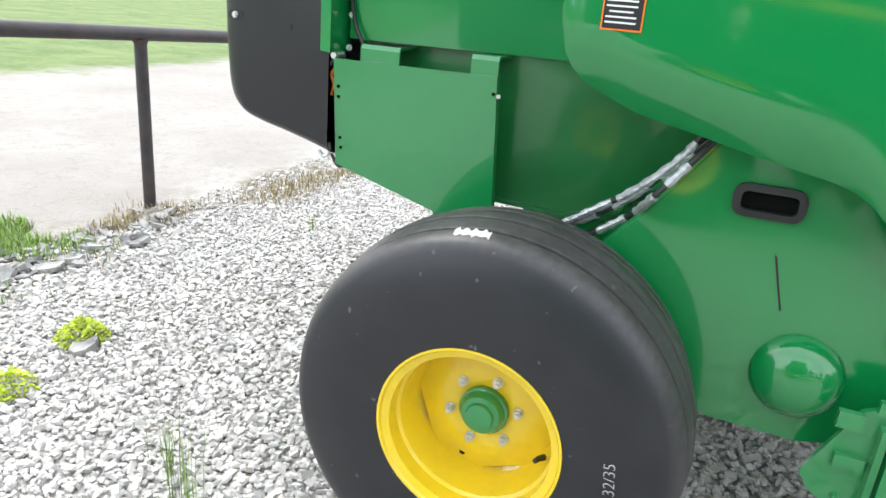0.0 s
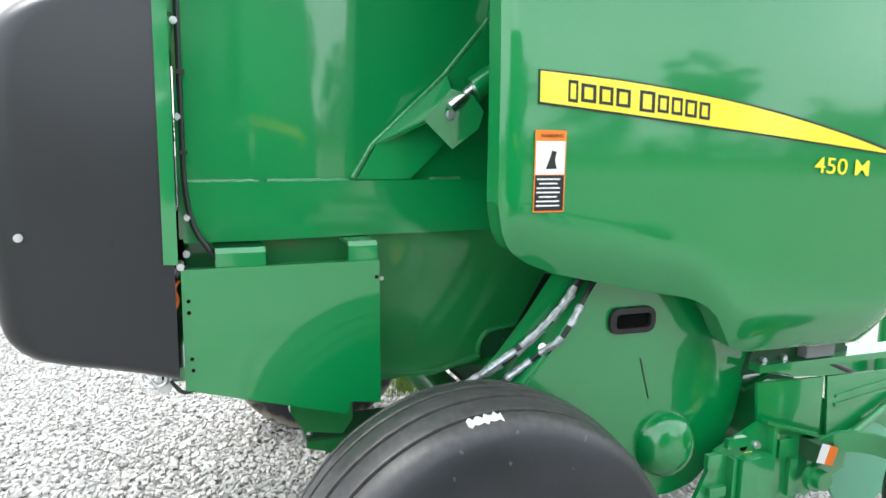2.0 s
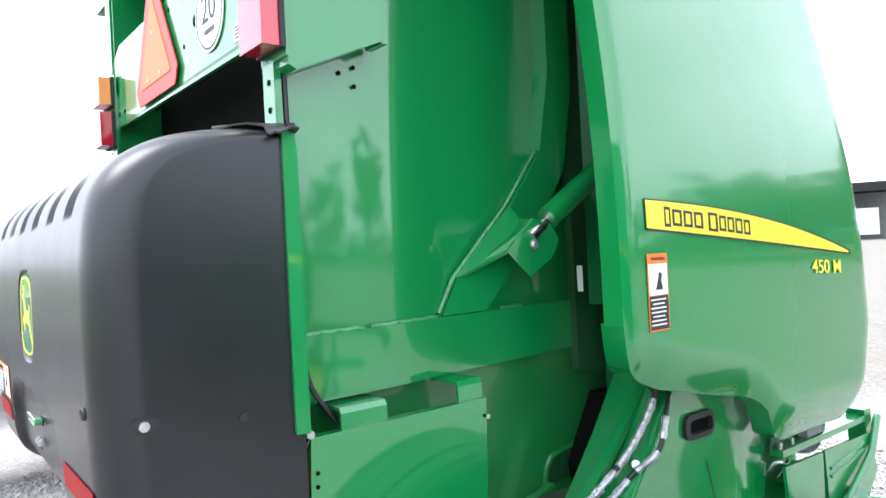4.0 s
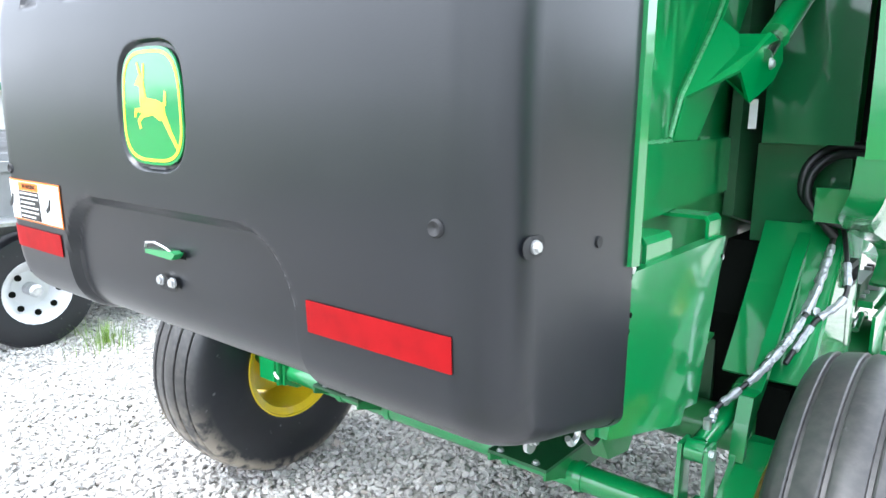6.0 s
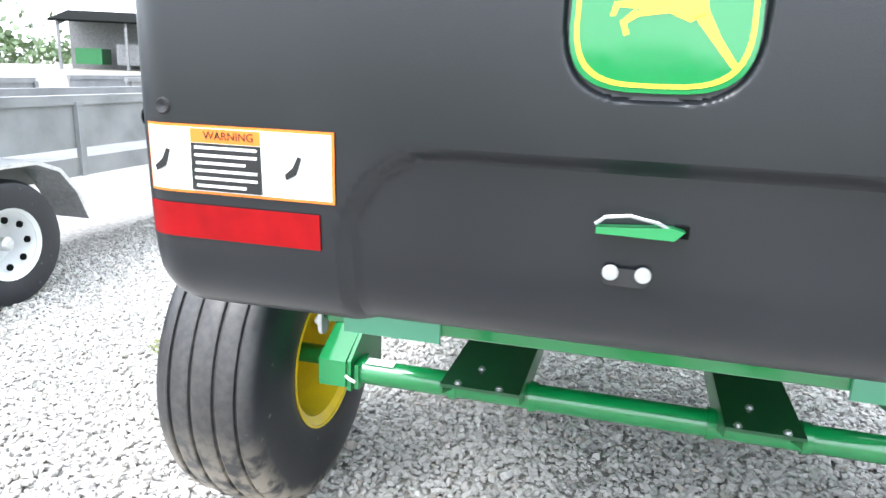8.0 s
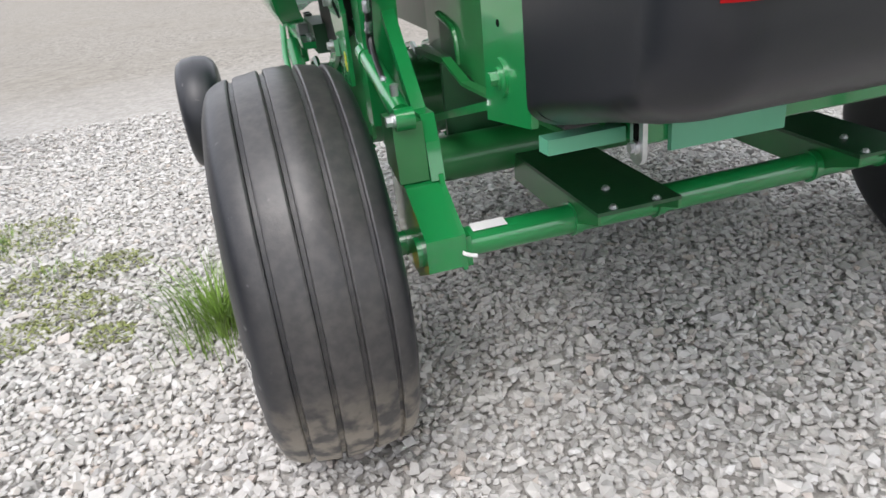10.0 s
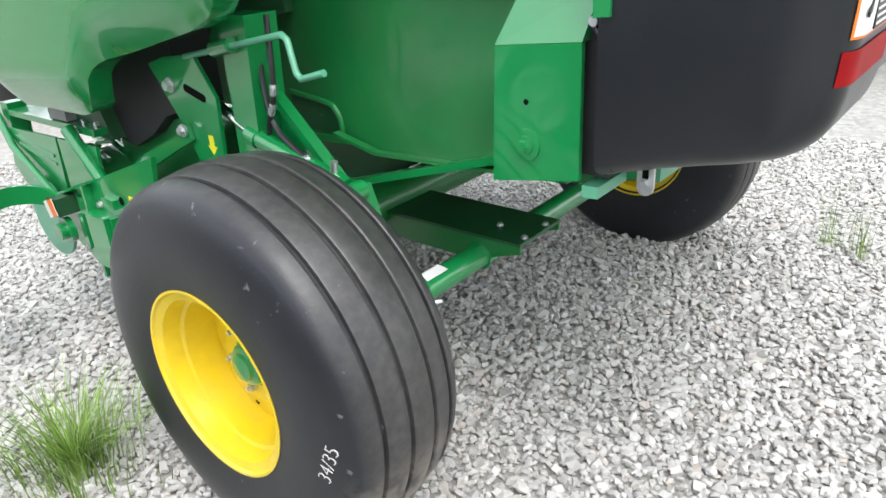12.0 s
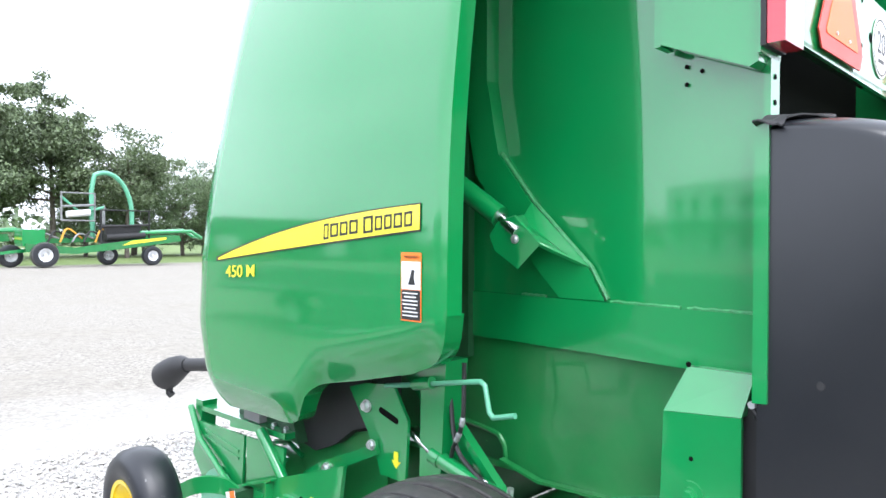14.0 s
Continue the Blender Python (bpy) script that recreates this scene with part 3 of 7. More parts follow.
def make_wheel(s):
    """A wide ribbed implement tyre on a dished yellow rim; s: the flank it faces."""
    lip, k, deep = (0.018, 1.0, 0.0) if s < 0 else (0.018, 0.957, -0.016)
    rim = lathed([(0.166 + lip, 0.228 * k), (0.159 + lip, 0.224 * k), (0.152 + lip, 0.206 * k), (0.128, 0.198), (0.122, 0.190), (0.06, 0.180), (0.0, 0.174), (-0.09, 0.188), (-0.137, 0.198), (-0.150, 0.224), (-0.157, 0.226),
                  (-0.157, 0.232), (-0.149, 0.231), (-0.131, 0.206), (-0.09, 0.196), (0.0, 0.182), (0.06, 0.188), (0.135, 0.206), (0.152 + lip, 0.231 * k), (0.166 + lip, 0.234 * k)], n=64, closed=True)
    wheel = part("wheel", rim, YELLOW, baler, "yellow dished steel wheel with a ribbed tyre", smooth=35)
    # the disc is cut back along four flats, which leaves gaps along the barrel
    bm = bmesh.new()
    rings = []
    for x, r in ((0.036, 0.05), (0.050, 0.05), (0.058, 0.078), (0.060, 0.108), (0.055, 0.128), (0.049, 0.148), (0.043, 0.0), (0.036, 0.0), (0.041, 0.145), (0.047, 0.125), (0.052, 0.106), (0.050, 0.078)):
        ring = []
        for q in range(96):
            a = math.tau * q / 96
            near = abs((a - 0.35 + math.pi / 4) % (math.pi / 2) - math.pi / 4)
            rr = r if r else min(0.1775, 0.167 / math.cos(near))
            ring.append(bm.verts.new((x, rr * math.cos(a), rr * math.sin(a))))
        rings.append(ring)
    for ra, rb in zip(rings, rings[1:] + rings[:1]):
        for q in range(96):
            bm.faces.new((ra[q], ra[(q + 1) % 96], rb[(q + 1) % 96], rb[q]))
    part("wheel_disc", bm, YELLOW, wheel, "pressed yellow wheel disc", smooth=30)
    prof = []
    # from the inner bead round the tread to the outer bead
    half = [(0.150 + lip, 0.215), (0.164 + lip, 0.234 * k), (0.180 + lip / 3, 0.262), (0.190, 0.300), (0.189, 0.345), (0.181, 0.392), (0.170, 0.424), (0.161, 0.440), (0.150, 0.4495), (0.134, 0.458)]
    tread = []
    for g in (0.105, 0.036):
        top = 0.474 - 0.010 * (g / 0.105) ** 2
        tread += [(g + 0.011, top - 0.0014), (g + 0.0068, top - 0.0030), (g + 0.0042, top - 0.0105), (g - 0.0042, top - 0.0105), (g - 0.0060, top - 0.0018), (g - 0.011, top + 0.0006)]
    up = half + tread
    prof = up + [(-x * (1 - 0.16 * min(1, abs(x) / 0.19)), r) for x, r in reversed(up)]
    grow = (0.487 if s > 0 else TYRE_R) / 0.474
    tyre = part("tyre", lathed([(x, 0.215 + (r - 0.215) * (grow * 0.474 - 0.215) / 0.259) for x, r in prof], n=96, capped=False), TYRE, wheel, "black ribbed implement tyre, scuffed and dusty", smooth=28)
    # the load flattens the foot a little
    for v in tyre.data.vertices:
        if v.co.z < -0.40:
            v.co.x *= 1 + 0.35 * (-0.40 - v.co.z)
    hub = part("hub", lathed([(-0.02, 0.062), (0.070, 0.062), (0.072, 0.056), (0.084, 0.054), (0.092, 0.048), (0.095, 0.036), (0.103, 0.033), (0.106, 0.015), (0.107, 0.0005)], n=32), GREEN, wheel,
               "green hub cap", smooth=35)
    for i in range(6):
        a = math.tau * (i + 0.2) / 6
        m = Matrix.Translation((0.060, 0.088 * math.cos(a), 0.088 * math.sin(a))) @ Matrix(((0, 0, 1, 0), (1, 0, 0, 0), (0, 1, 0, 0), (0, 0, 0, 1)))
        bm = disc(bmesh.new(), m, 0.0125, 0.003)
        hexnut(bm, m @ Matrix.Translation((0, 0, 0.003)), 0.0105, 0.012)
        disc(bm, m, 0.006, 0.024, 10)
        part("lug_nut", bm, ZINC, wheel, "plated wheel nut on its stud")
    for a, dx in ((0.5, 0.036), (2.2, 0.036), (4.4, 0.036)):
        m = Matrix.Translation((dx, 0.155 * math.cos(a), 0.155 * math.sin(a))) @ Matrix(((0, 0, 1, 0), (1, 0, 0, 0), (0, 1, 0, 0), (0, 0, 0, 1)))
        part("drain_hole", disc(bmesh.new(), m, 0.008, 0.012, 12), DARK, wheel)
    a = -0.35 if s > 0 else -0.75
    part("valve_stem", swept([(0.075, 0.178 * math.cos(a), 0.178 * math.sin(a)), (0.09, 0.168 * math.cos(a), 0.168 * math.sin(a)), (0.108, 0.162 * math.cos(a), 0.162 * math.sin(a))],
                             [0.008, 0.007, 0.006], 8), BLACK, wheel, "black rubber valve stem")
    for ob in wheel.children:
        if ob.name.split(".")[0] in ("wheel_disc", "hub", "lug_nut", "drain_hole"):
            ob.location.x = deep
    return wheel


wheel_r = make_wheel(1)
wheel_r.matrix_basis = pose(1.072, 0, AXLE_Z - 0.020)
wheel_l = make_wheel(-1)
wheel_l.matrix_basis = pose(-1.078, 0, AXLE_Z, 0, 0, 180)
# chalked pressures and the torn size label on the tread
for wheel, words, ay, az, turn, sz, grow in ((wheel_r, "32/35", 0.328, 0.013, 97, 0.036, 1.045), (wheel_l, "34/35", 0.380, -0.030, 70, 0.046, 1.0)):
    m = Matrix.Translation((0, ay, az)) @ Matrix(((0, 0, 1, 0), (1, 0, 0, 0), (0, 1, 0, 0), (0, 0, 0, 1))) @ pose(0, 0, 0, 0, 0, turn)
    ob = text_mesh("chalk_mark", words, sz, m, CHALK, wheel, 0.0006, "white chalked tyre pressure", 1.0, -0.0009)
    for v in ob.data.vertices:
        r = math.hypot(v.co.y, v.co.z) / grow
        v.co.x += 0.001 + float(np.interp(r, [0.262, 0.300, 0.345, 0.392, 0.424, 0.439], [0.180, 0.190, 0.189, 0.181, 0.170, 0.161]))
rows_l = []
for k in range(12):
    a = math.pi / 2 + (-0.04 + 0.0075 * k) * 2.1 + 0.10
    r0 = 0.477
    w0, w1 = 0.118 + 0.006 * math.sin(k * 2.3), 0.142 - 0.008 * abs(math.sin(k * 1.9))
    rows_l.append([(x, r0 * math.cos(a) - (x - 0.13) * 0, (r0 - (x - 0.113) * 0.42) * math.sin(a)) for x in (w0, (w0 + w1) / 2, w1)])
bm = thick_grid(rows_l, (0, 0, 0.003))
part("torn_label", bm, CHALK, wheel_r, "torn white paper tyre label")


def make_running_gear():
    tube = part("axle_tube", swept([(-0.86, -0.165, 0.51), (0.86, -0.165, 0.51)], 0.036, 24), GREEN, baler, "green tubular cross axle", smooth=True)
    for x in (-0.47, -0.245, 0.215, 0.44):
        part("weld_collar", swept([(x, -0.165, 0.51), (x + 0.022, -0.165, 0.51)], [0.043, 0.040], 20), GREEN, tube, smooth=True)
    bm = sheet(bmesh.new(), pose(-0.68, -0.172, 0.5462, 8), 0.085, 0.034, 0.0012)
    part("sticker", bm, WHITE, tube, "white paper sticker")
    for x in (-0.36, 0.33):
        hw = 0.106 if x < 0 else 0.090
        c = part("frame_channel", boxed(x - hw, x + hw, -0.305, 0.24, 0.566, 0.575), GREEN_K, baler, "green channel bolted across the axle, in the shade-darkened paint", bevel=0.003)
        for dx in (-hw, hw - 0.008):
            part("channel_side", prismed([(0.20, 0.5655), (0.20, 0.495), (-0.165, 0.492), (-0.225, 0.520), (-0.305, 0.545), (-0.305, 0.5655)], "x", x + dx, x + dx + 0.008), GREEN_D, c, "folded green channel side", bevel=0.002)
        for dx, dy in ((-0.06, -0.29), (0.05, -0.29), (-0.02, -0.18)):
            m = pose(x + dx, dy, 0.575)
            bm = disc(bmesh.new(), m, 0.011, 0.002)
            hexnut(bm, m, 0.0075, 0.008)
            part("bolt", bm, ZINC, c)
    part("front_cross_tube", swept([(-0.80, 0.25, 0.578), (0.80, 0.25, 0.578)], 0.064, 28), GREEN_D, baler, "dark green frame cross tube", smooth=True)
    for s in (1, -1):
        off = 0.045 if s > 0 else 0.0
        arm = prismed([(-0.225, 0.47), (-0.11, 0.46), (-0.05, 0.56), (0.06, 0.70), (0.13, 0.745), (0.52, 1.12), (0.48, 1.17), (0.05, 0.765), (-0.03, 0.785), (-0.06, 0.70), (-0.10, 0.635), (-0.225, 0.56)],
                      "x", s * (0.752 + off), s * (0.764 + off))
        a = part("axle_arm", arm, GREEN, baler, "green steel plate arm carrying the wheel", bevel=0.003)
        part("arm_flange", prismed([(-0.088, 0.645), (-0.068, 0.735), (-0.045, 0.797), (0.03, 0.792), (0.44, 1.175), (0.455, 1.163), (0.045, 0.772), (-0.030, 0.778), (-0.052, 0.728), (-0.070, 0.648)], "x", s * (0.748 + off), s * (0.782 + off)), GREEN, a,
             "folded green edge of the arm", bevel=0.002)
        if s < 0:
            part("arm_box", prismed([(-0.078, 0.648), (0.05, 0.665), (0.06, 0.788), (-0.068, 0.788)], "x", s * 0.784, s * 0.855), GREEN_D, a, "dark green box on top of the arm", bevel=0.004)
        part("lower_arm", prismed([(-0.235, 0.484), (-0.235, 0.562), (-0.09, 0.640), (0.02, 0.662), (0.06, 0.662), (0.06, 0.42), (-0.13, 0.43)], "x", s * (0.7645 + off), s * (0.847 + 0.6 * off)), GREEN, a,
             "green box end of the arm", bevel=0.006)
        part("spindle", swept([(s * 0.80, 0, AXLE_Z), (s * 1.11, 0, AXLE_Z)], 0.032, 16), GREEN, a, smooth=True)
        ends = ((0.752, -0.175, 0.700), (0.766, 0.125, 0.760), (0.772, 0.24, 0.785)) if s > 0 else ((0.826, -0.045, 0.806), (0.828, 0.305, 0.896), (0.828, 0.43, 0.958))
        lo, hi, tip = [Vector((s * u, v, w)) for u, v, w in ends]
        cyl = part("hitch_cylinder", swept([lo, hi], 0.025, 18), GREEN, baler, "green hydraulic cylinder with a bright rod", smooth=True)
        part("gland", swept([lo.lerp(hi, 0.90), hi.lerp(tip, 0.02)], 0.0285, 18), GREEN, cyl, "thicker cylinder end", smooth=30)
        part("rod", swept([lo.lerp(hi, 0.97), tip], 0.0135, 12), CHROME, cyl, "bright plated rod", smooth=True)
        eye = lo.lerp(hi, -0.07)
        part("clevis_eye", swept([eye + Vector((0.022, 0, 0)), eye - Vector((0.022, 0, 0))], 0.026, 16), GREEN, cyl, "green clevis eye", smooth=35)
        m = on_side(s, abs(eye.x) + 0.022, eye.y, eye.z)
        bm = disc(bmesh.new(), m, 0.016, 0.006)
        hexnut(bm, m, 0.013, 0.02)
        part("pin", bm, ZINC, cyl, "plated pin head")
        port = lo.lerp(hi, 0.12)
        part("fitting", swept([port + Vector((0, 0, 0.018)), port + Vector((0, -0.004, 0.050))], 0.010, 8), ZINC, cyl, "plated hose fitting")
        if s > 0:
            for dx in (-0.03, 0.03):
                x = eye.x + dx
                part("clevis_plate", prismed([(eye.y - 0.03, eye.z + 0.02), (eye.y + 0.03, eye.z + 0.02), (eye.y + 0.045, 0.53), (eye.y - 0.03, 0.53)], "x", x - 0.005, x + 0.005), GREEN, cyl, "upright clevis plate", bevel=0.002)
        # drop rail under the chamber
        if s < 0:
            part("lower_rail", prismed([(-0.46, 0.918), (0.28, 0.702), (0.28, 0.682), (-0.46, 0.898)], "x", s * 0.63, s * 0.672), GREEN, baler, "green lower side rail", bevel=0.002)
        clip = part("axle_clip", prismed([(-0.21, 0.47), (-0.12, 0.47), (-0.12, 0.545), (-0.21, 0.545)], "x", s * 0.735, s * 0.747), GREEN, baler, bevel=0.002)
        part("pull_pin", swept(curve_through([(s * 0.782, -0.222, 0.529), (s * 0.757, -0.234, 0.514), (s * 0.733, -0.24, 0.507)]), 0.005, 8), WHITE, clip, "white plastic-coated wire pin")


make_running_gear()


def make_gate(s):
    """One flank of the tailgate: panel, beam, brace, lift cylinder."""
    plan = [(-0.655, 0.674), (-0.50, 0.671), (-0.36, 0.660), (-0.26, 0.646), (-0.18, 0.626), (-0.10, 0.616), (0.0, 0.608), (0.15, 0.592), (0.45, 0.565)]
    rows = [1.26, 1.5, 1.75, 2.0, 2.2, 2.62]
    bm = thick_grid([[(s * x, y, z) for z in rows] for y, x in plan], (-s * 0.006, 0, 0))
    panel = part("tailgate_panel", bm, GREEN, baler, "glossy green sheet steel side of the tailgate", smooth=30)
    for dy, z in ((-0.452, 2.020), (-0.492, 2.003), (-0.452, 1.975)):
        part("bolt_hole", disc(bmesh.new(), on_side(s, 0.6725, dy, z), 0.006, 0.001, 10), DARK, panel)
    outer = [(0.690, -0.645), (0.684, -0.45), (0.670, -0.30), (0.648, -0.17), (0.642, -0.04), (0.625, 0.12), (0.600, 0.42)]
    bm = prismed([(s * x, y) for x, y in outer] + [(s * (x - 0.06), y) for x, y in reversed(outer)], "z", 1.252, 1.402)
    beam = part("gate_beam", bm, GREEN, baler, "green horizontal box beam", smooth=30, bevel=0.005)
    for y0, y1 in ((-0.64, -0.46), (-0.44, -0.22), (0.02, 0.12)):
        ys, xs = [q[1] for q in outer], [q[0] for q in outer]
        part("weld", swept([(s * (float(np.interp(y0 + (y1 - y0) * q / 8, ys, xs)) - 0.012), y0 + (y1 - y0) * q / 8, 1.404 + 0.002 * math.sin(q * 3)) for q in range(9)], 0.006, 6), WELD, beam, "rough weld bead")
    # folded edge strip beside the rear cover
    strip = part("edge_strip", prismed([(-0.692, 1.215), (-0.660, 1.212), (-0.660, 1.80), (-0.666, 1.845), (-0.692, 1.845)], "x", s * 0.66, s * 0.776), GREEN, baler, "narrow folded green edge strip", bevel=0.004)
    # brace
    br = prismed([(-0.195, 1.404), (-0.042, 1.404), (0.03, 1.475), (0.10, 1.55), (0.18, 1.64), (0.30, 1.80), (0.35, 2.05), (0.36, 2.62), (0.25, 2.62), (0.25, 2.10), (0.20, 1.855), (0.065, 1.69), (-0.14, 1.50)],
                 "x", s * 0.560, s * 0.642)
    brace = part("gate_brace", br, GREEN, baler, "green diagonal folded brace", bevel=0.004)
    bm = bmesh.new()
    sweep(bm, [(s * 0.636, -0.205, 1.410), (s * 0.634, -0.15, 1.500), (s * 0.632, 0.055, 1.692), (s * 0.628, 0.195, 1.86)], 0.006, 6)
    part("weld", bm, WELD, brace, "rough weld bead")

    def plate(pts, d):
        bm = bmesh.new()
        lo = [bm.verts.new((s * x, y, z)) for x, y, z in pts]
        hi = [bm.verts.new((s * (x + d[0]), y + d[1], z + d[2])) for x, y, z in pts]
        bm.faces.new(lo)
        bm.faces.new(list(reversed(hi)))
        for q in range(len(pts)):
            w = (q + 1) % len(pts)
            bm.faces.new((lo[q], hi[q], hi[w], lo[w]))
        return bm
    g = part("cylinder_bracket", plate([(0.630, -0.160, 1.492), (0.640, 0.066, 1.695), (0.687, 0.058, 1.655), (0.771, 0.028, 1.647), (0.723, -0.030, 1.565)], (-0.003, 0.009, -0.006)), GREEN, baler,
             "green folded bracket holding the lift cylinder", bevel=0.002)
    part("bracket_cheek", plate([(0.723, -0.030, 1.565), (0.771, 0.028, 1.647), (0.780, 0.085, 1.632), (0.776, 0.120, 1.592), (0.760, 0.112, 1.545), (0.727, 0.050, 1.490)], (-0.009, 0.002, 0.005)), GREEN, g, bevel=0.002)
    part("bracket_web", plate([(0.645, 0.075, 1.560), (0.727, 0.050, 1.492), (0.760, 0.112, 1.547), (0.650, 0.14, 1.60)], (0.0, -0.004, 0.008)), GREEN, g, bevel=0.002)
    m = on_side(s, 0.772, 0.024, 1.580)
    bm = disc(bmesh.new(), m, 0.0135, 0.005)
    disc(bm, m, 0.009, 0.010, 14)
    part("pin", bm, ZINC, g, "plated pivot pin")
    cyl = part("lift_cylinder", swept([(s * 0.760, 0.092, 1.648), (s * 0.785, 0.62, 1.985)], 0.033, 20), GREEN, baler, "green hydraulic lift cylinder", smooth=True)
    part("rod", swept([(s * 0.757, 0.028, 1.600), (s * 0.761, 0.11, 1.659)], 0.019, 14), CHROME, cyl, "bright plated rod", smooth=True)
    # lower flank
    plan = [(-0.64, 0.635), (-0.3, 0.635), (0.0, 0.625), (0.15, 0.605), (0.62, 0.57)]
    rows = [(0.835,) * 5, (1.0,) * 5, (1.15,) * 5, (1.265,) * 5]
    bm = thick_grid([[(s * x, y, z[0] + (0.05 * max(0, -y - 0.2) if z[0] < 0.9 else 0)) for z in rows] for y, x in plan], (-s * 0.006, 0, 0))
    low = part("lower_panel", bm, GREEN_D, baler, "dusty green lower side panel, base colour darkened for shade", smooth=30)
    part("ledge", prismed([(-0.55, 0.862), (-0.20, 0.846), (0.03, 0.838), (0.18, 0.872), (0.18, 0.864), (0.03, 0.829), (-0.20, 0.837), (-0.55, 0.853)], "x", s * 0.63, s * 0.655), GREEN_D, low, "dusty folded bottom ledge", bevel=0.002)
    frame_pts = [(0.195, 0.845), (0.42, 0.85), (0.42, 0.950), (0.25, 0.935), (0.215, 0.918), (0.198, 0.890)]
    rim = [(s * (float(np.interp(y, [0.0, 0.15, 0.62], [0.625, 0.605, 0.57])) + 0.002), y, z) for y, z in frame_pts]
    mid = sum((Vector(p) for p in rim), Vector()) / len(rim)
    # flat fill on the panel face; its dark colour paints the recess's shade
    part("opening", thick_grid([[p, tuple(mid + (Vector(p) - mid) * 0.05)] for p in rim + [rim[0]]], (-s * 0.003, 0, 0)), GREEN_K, low, "flat dark fill on the side panel, painted for the recess's shade")
    part("opening_lip", swept(curve_through(rim[2:] + [rim[0]], 5), 0.009, 8), GREEN_D, low, "pressed lip round the recess", smooth=True)
    return panel


for s in (1, -1):
    make_gate(s)


def make_right_box():
    pts = [(-0.655, 1.198), (-0.165, 1.200), (-0.150, 0.792), (-0.235, 0.806), (-0.245, 0.770), (-0.655, 0.888)]
    bm = bmesh.new()
    outer = [bm.verts.new((0.764 - 0.10 * max(0, 1.2 - z) * 0.9, y, z)) for y, z in pts]
    inner = [bm.verts.new((0.738 - 0.10 * max(0, 1.2 - z) * 0.9, y, z)) for y, z in pts]
    bm.faces.new(outer)
    for i in range(len(pts)):
        j = (i + 1) % len(pts)
        bm.faces.new((outer[i], outer[j], inner[j], inner[i]))
    bm.faces.new(list(reversed(inner)))
    b = part("side_box", bm, GREEN, baler, "green folded sheet guard box", bevel=0.006)
    for y0, y1, h in ((-0.575, -0.455, 0.046), (-0.245, -0.168, 0.052)):
        part("tab", prismed([(0.752, 1.190), (0.752, 1.186 + h), (0.744, 1.198 + h), (0.640, 1.198 + h), (0.640, 1.190 + h), (0.740, 1.190 + h), (0.744, 1.184 + h), (0.744, 1.190)], "y", y0, y1), GREEN, b, "folded green fixing tab", bevel=0.002)
    for y, z in ((-0.64, 1.12), (-0.64, 1.09), (-0.637, 0.97), (-0.635, 0.94), (-0.172, 1.155)):
        part("bolt_hole", disc(bmesh.new(), on_side(1, 0.765 - 0.09 * (1.2 - z), y, z), 0.005, 0.001, 10), DARK, b)
    part("rivet", disc(bmesh.new(), on_side(1, 0.757, -0.158, 1.15), 0.006, 0.004, 10), ZINC, b)
    part("bracket_foot", prismed([(-0.38, 0.80), (-0.20, 0.78), (-0.20, 0.70), (-0.23, 0.66), (-0.34, 0.68), (-0.38, 0.74)], "x", 0.56, 0.60), GREEN_D, baler, "dark green bracket under the guard box", bevel=0.004)


def make_left_plate():
    bm = bmesh.new()
    prism(bm, [(-0.625, 0.900), (-0.421, 0.868), (-0.432, 1.150), (-0.625, 1.165)], "x", -0.745, -0.733)
    p = part("side_guard", bm, GREEN, baler, "green guard plate with a sloping top", bevel=0.003)
    part("guard_flange", prismed([(-0.434, 0.870), (-0.421, 0.868), (-0.432, 1.150), (-0.445, 1.151)], "x", -0.7325, -0.71), GREEN, p)
    bm = bmesh.new()
    a = [bm.verts.new(q) for q in ((-0.745, -0.432, 1.151), (-0.745, -0.625, 1.166), (-0.704, -0.64, 1.262), (-0.704, -0.475, 1.262))]
    b = [bm.verts.new(q) for q in ((-0.68, -0.432, 1.151), (-0.68, -0.625, 1.166), (-0.68, -0.64, 1.262), (-0.68, -0.475, 1.262))]
    bm.faces.new(a)
    for i in range(4):
        j = (i + 1) % 4
        bm.faces.new((a[i], a[j], b[j], b[i]))
    part("guard_top", bm, GREEN, p, "sloping folded top of the guard", bevel=0.003)
    m = on_side(-1, 0.745, -0.505, 0.958)
    bm = disc(bmesh.new(), m, 0.033, 0.005, 24)
    disc(bm, m, 0.019, 0.010, 20)
    hexnut(bm, m, 0.012, 0.022)
    part("bolt", bm, GREEN, p, "green painted bolt on a round washer")
    part("bolt_hole", disc(bmesh.new(), on_side(-1, 0.745, -0.505, 1.045), 0.006, 0.001, 10), DARK, p)
    part("bolt_hole", disc(bmesh.new(), on_side(-1, 0.7045, -0.478, 1.268), 0.007, 0.001, 10), DARK, p)


make_right_box()
make_left_plate()
# strip added to darken the gap; its black stands for the shade between the parts
part("gap_strip", boxed(-0.712, -0.655, -0.672, -0.612, 0.905, 1.195), BLACK, baler, "added black strip for the dark gap beside the rear cover", bevel=0.008)

for s in (1, -1):
    h = part("gate_hinge_bolt", swept([(s * 0.71, -0.655, 1.205), (s * 0.765, -0.655, 1.205)], 0.009, 12), ZINC, baler, "plated latch bolt", smooth=True)
    part("latch_loop", swept(curve_through([(s * 0.735, -0.64, 1.20), (s * 0.755, -0.655, 1.195), (s * 0.757, -0.665, 1.18), (s * 0.735, -0.655, 1.172)]), 0.005, 8), HOSE, h)


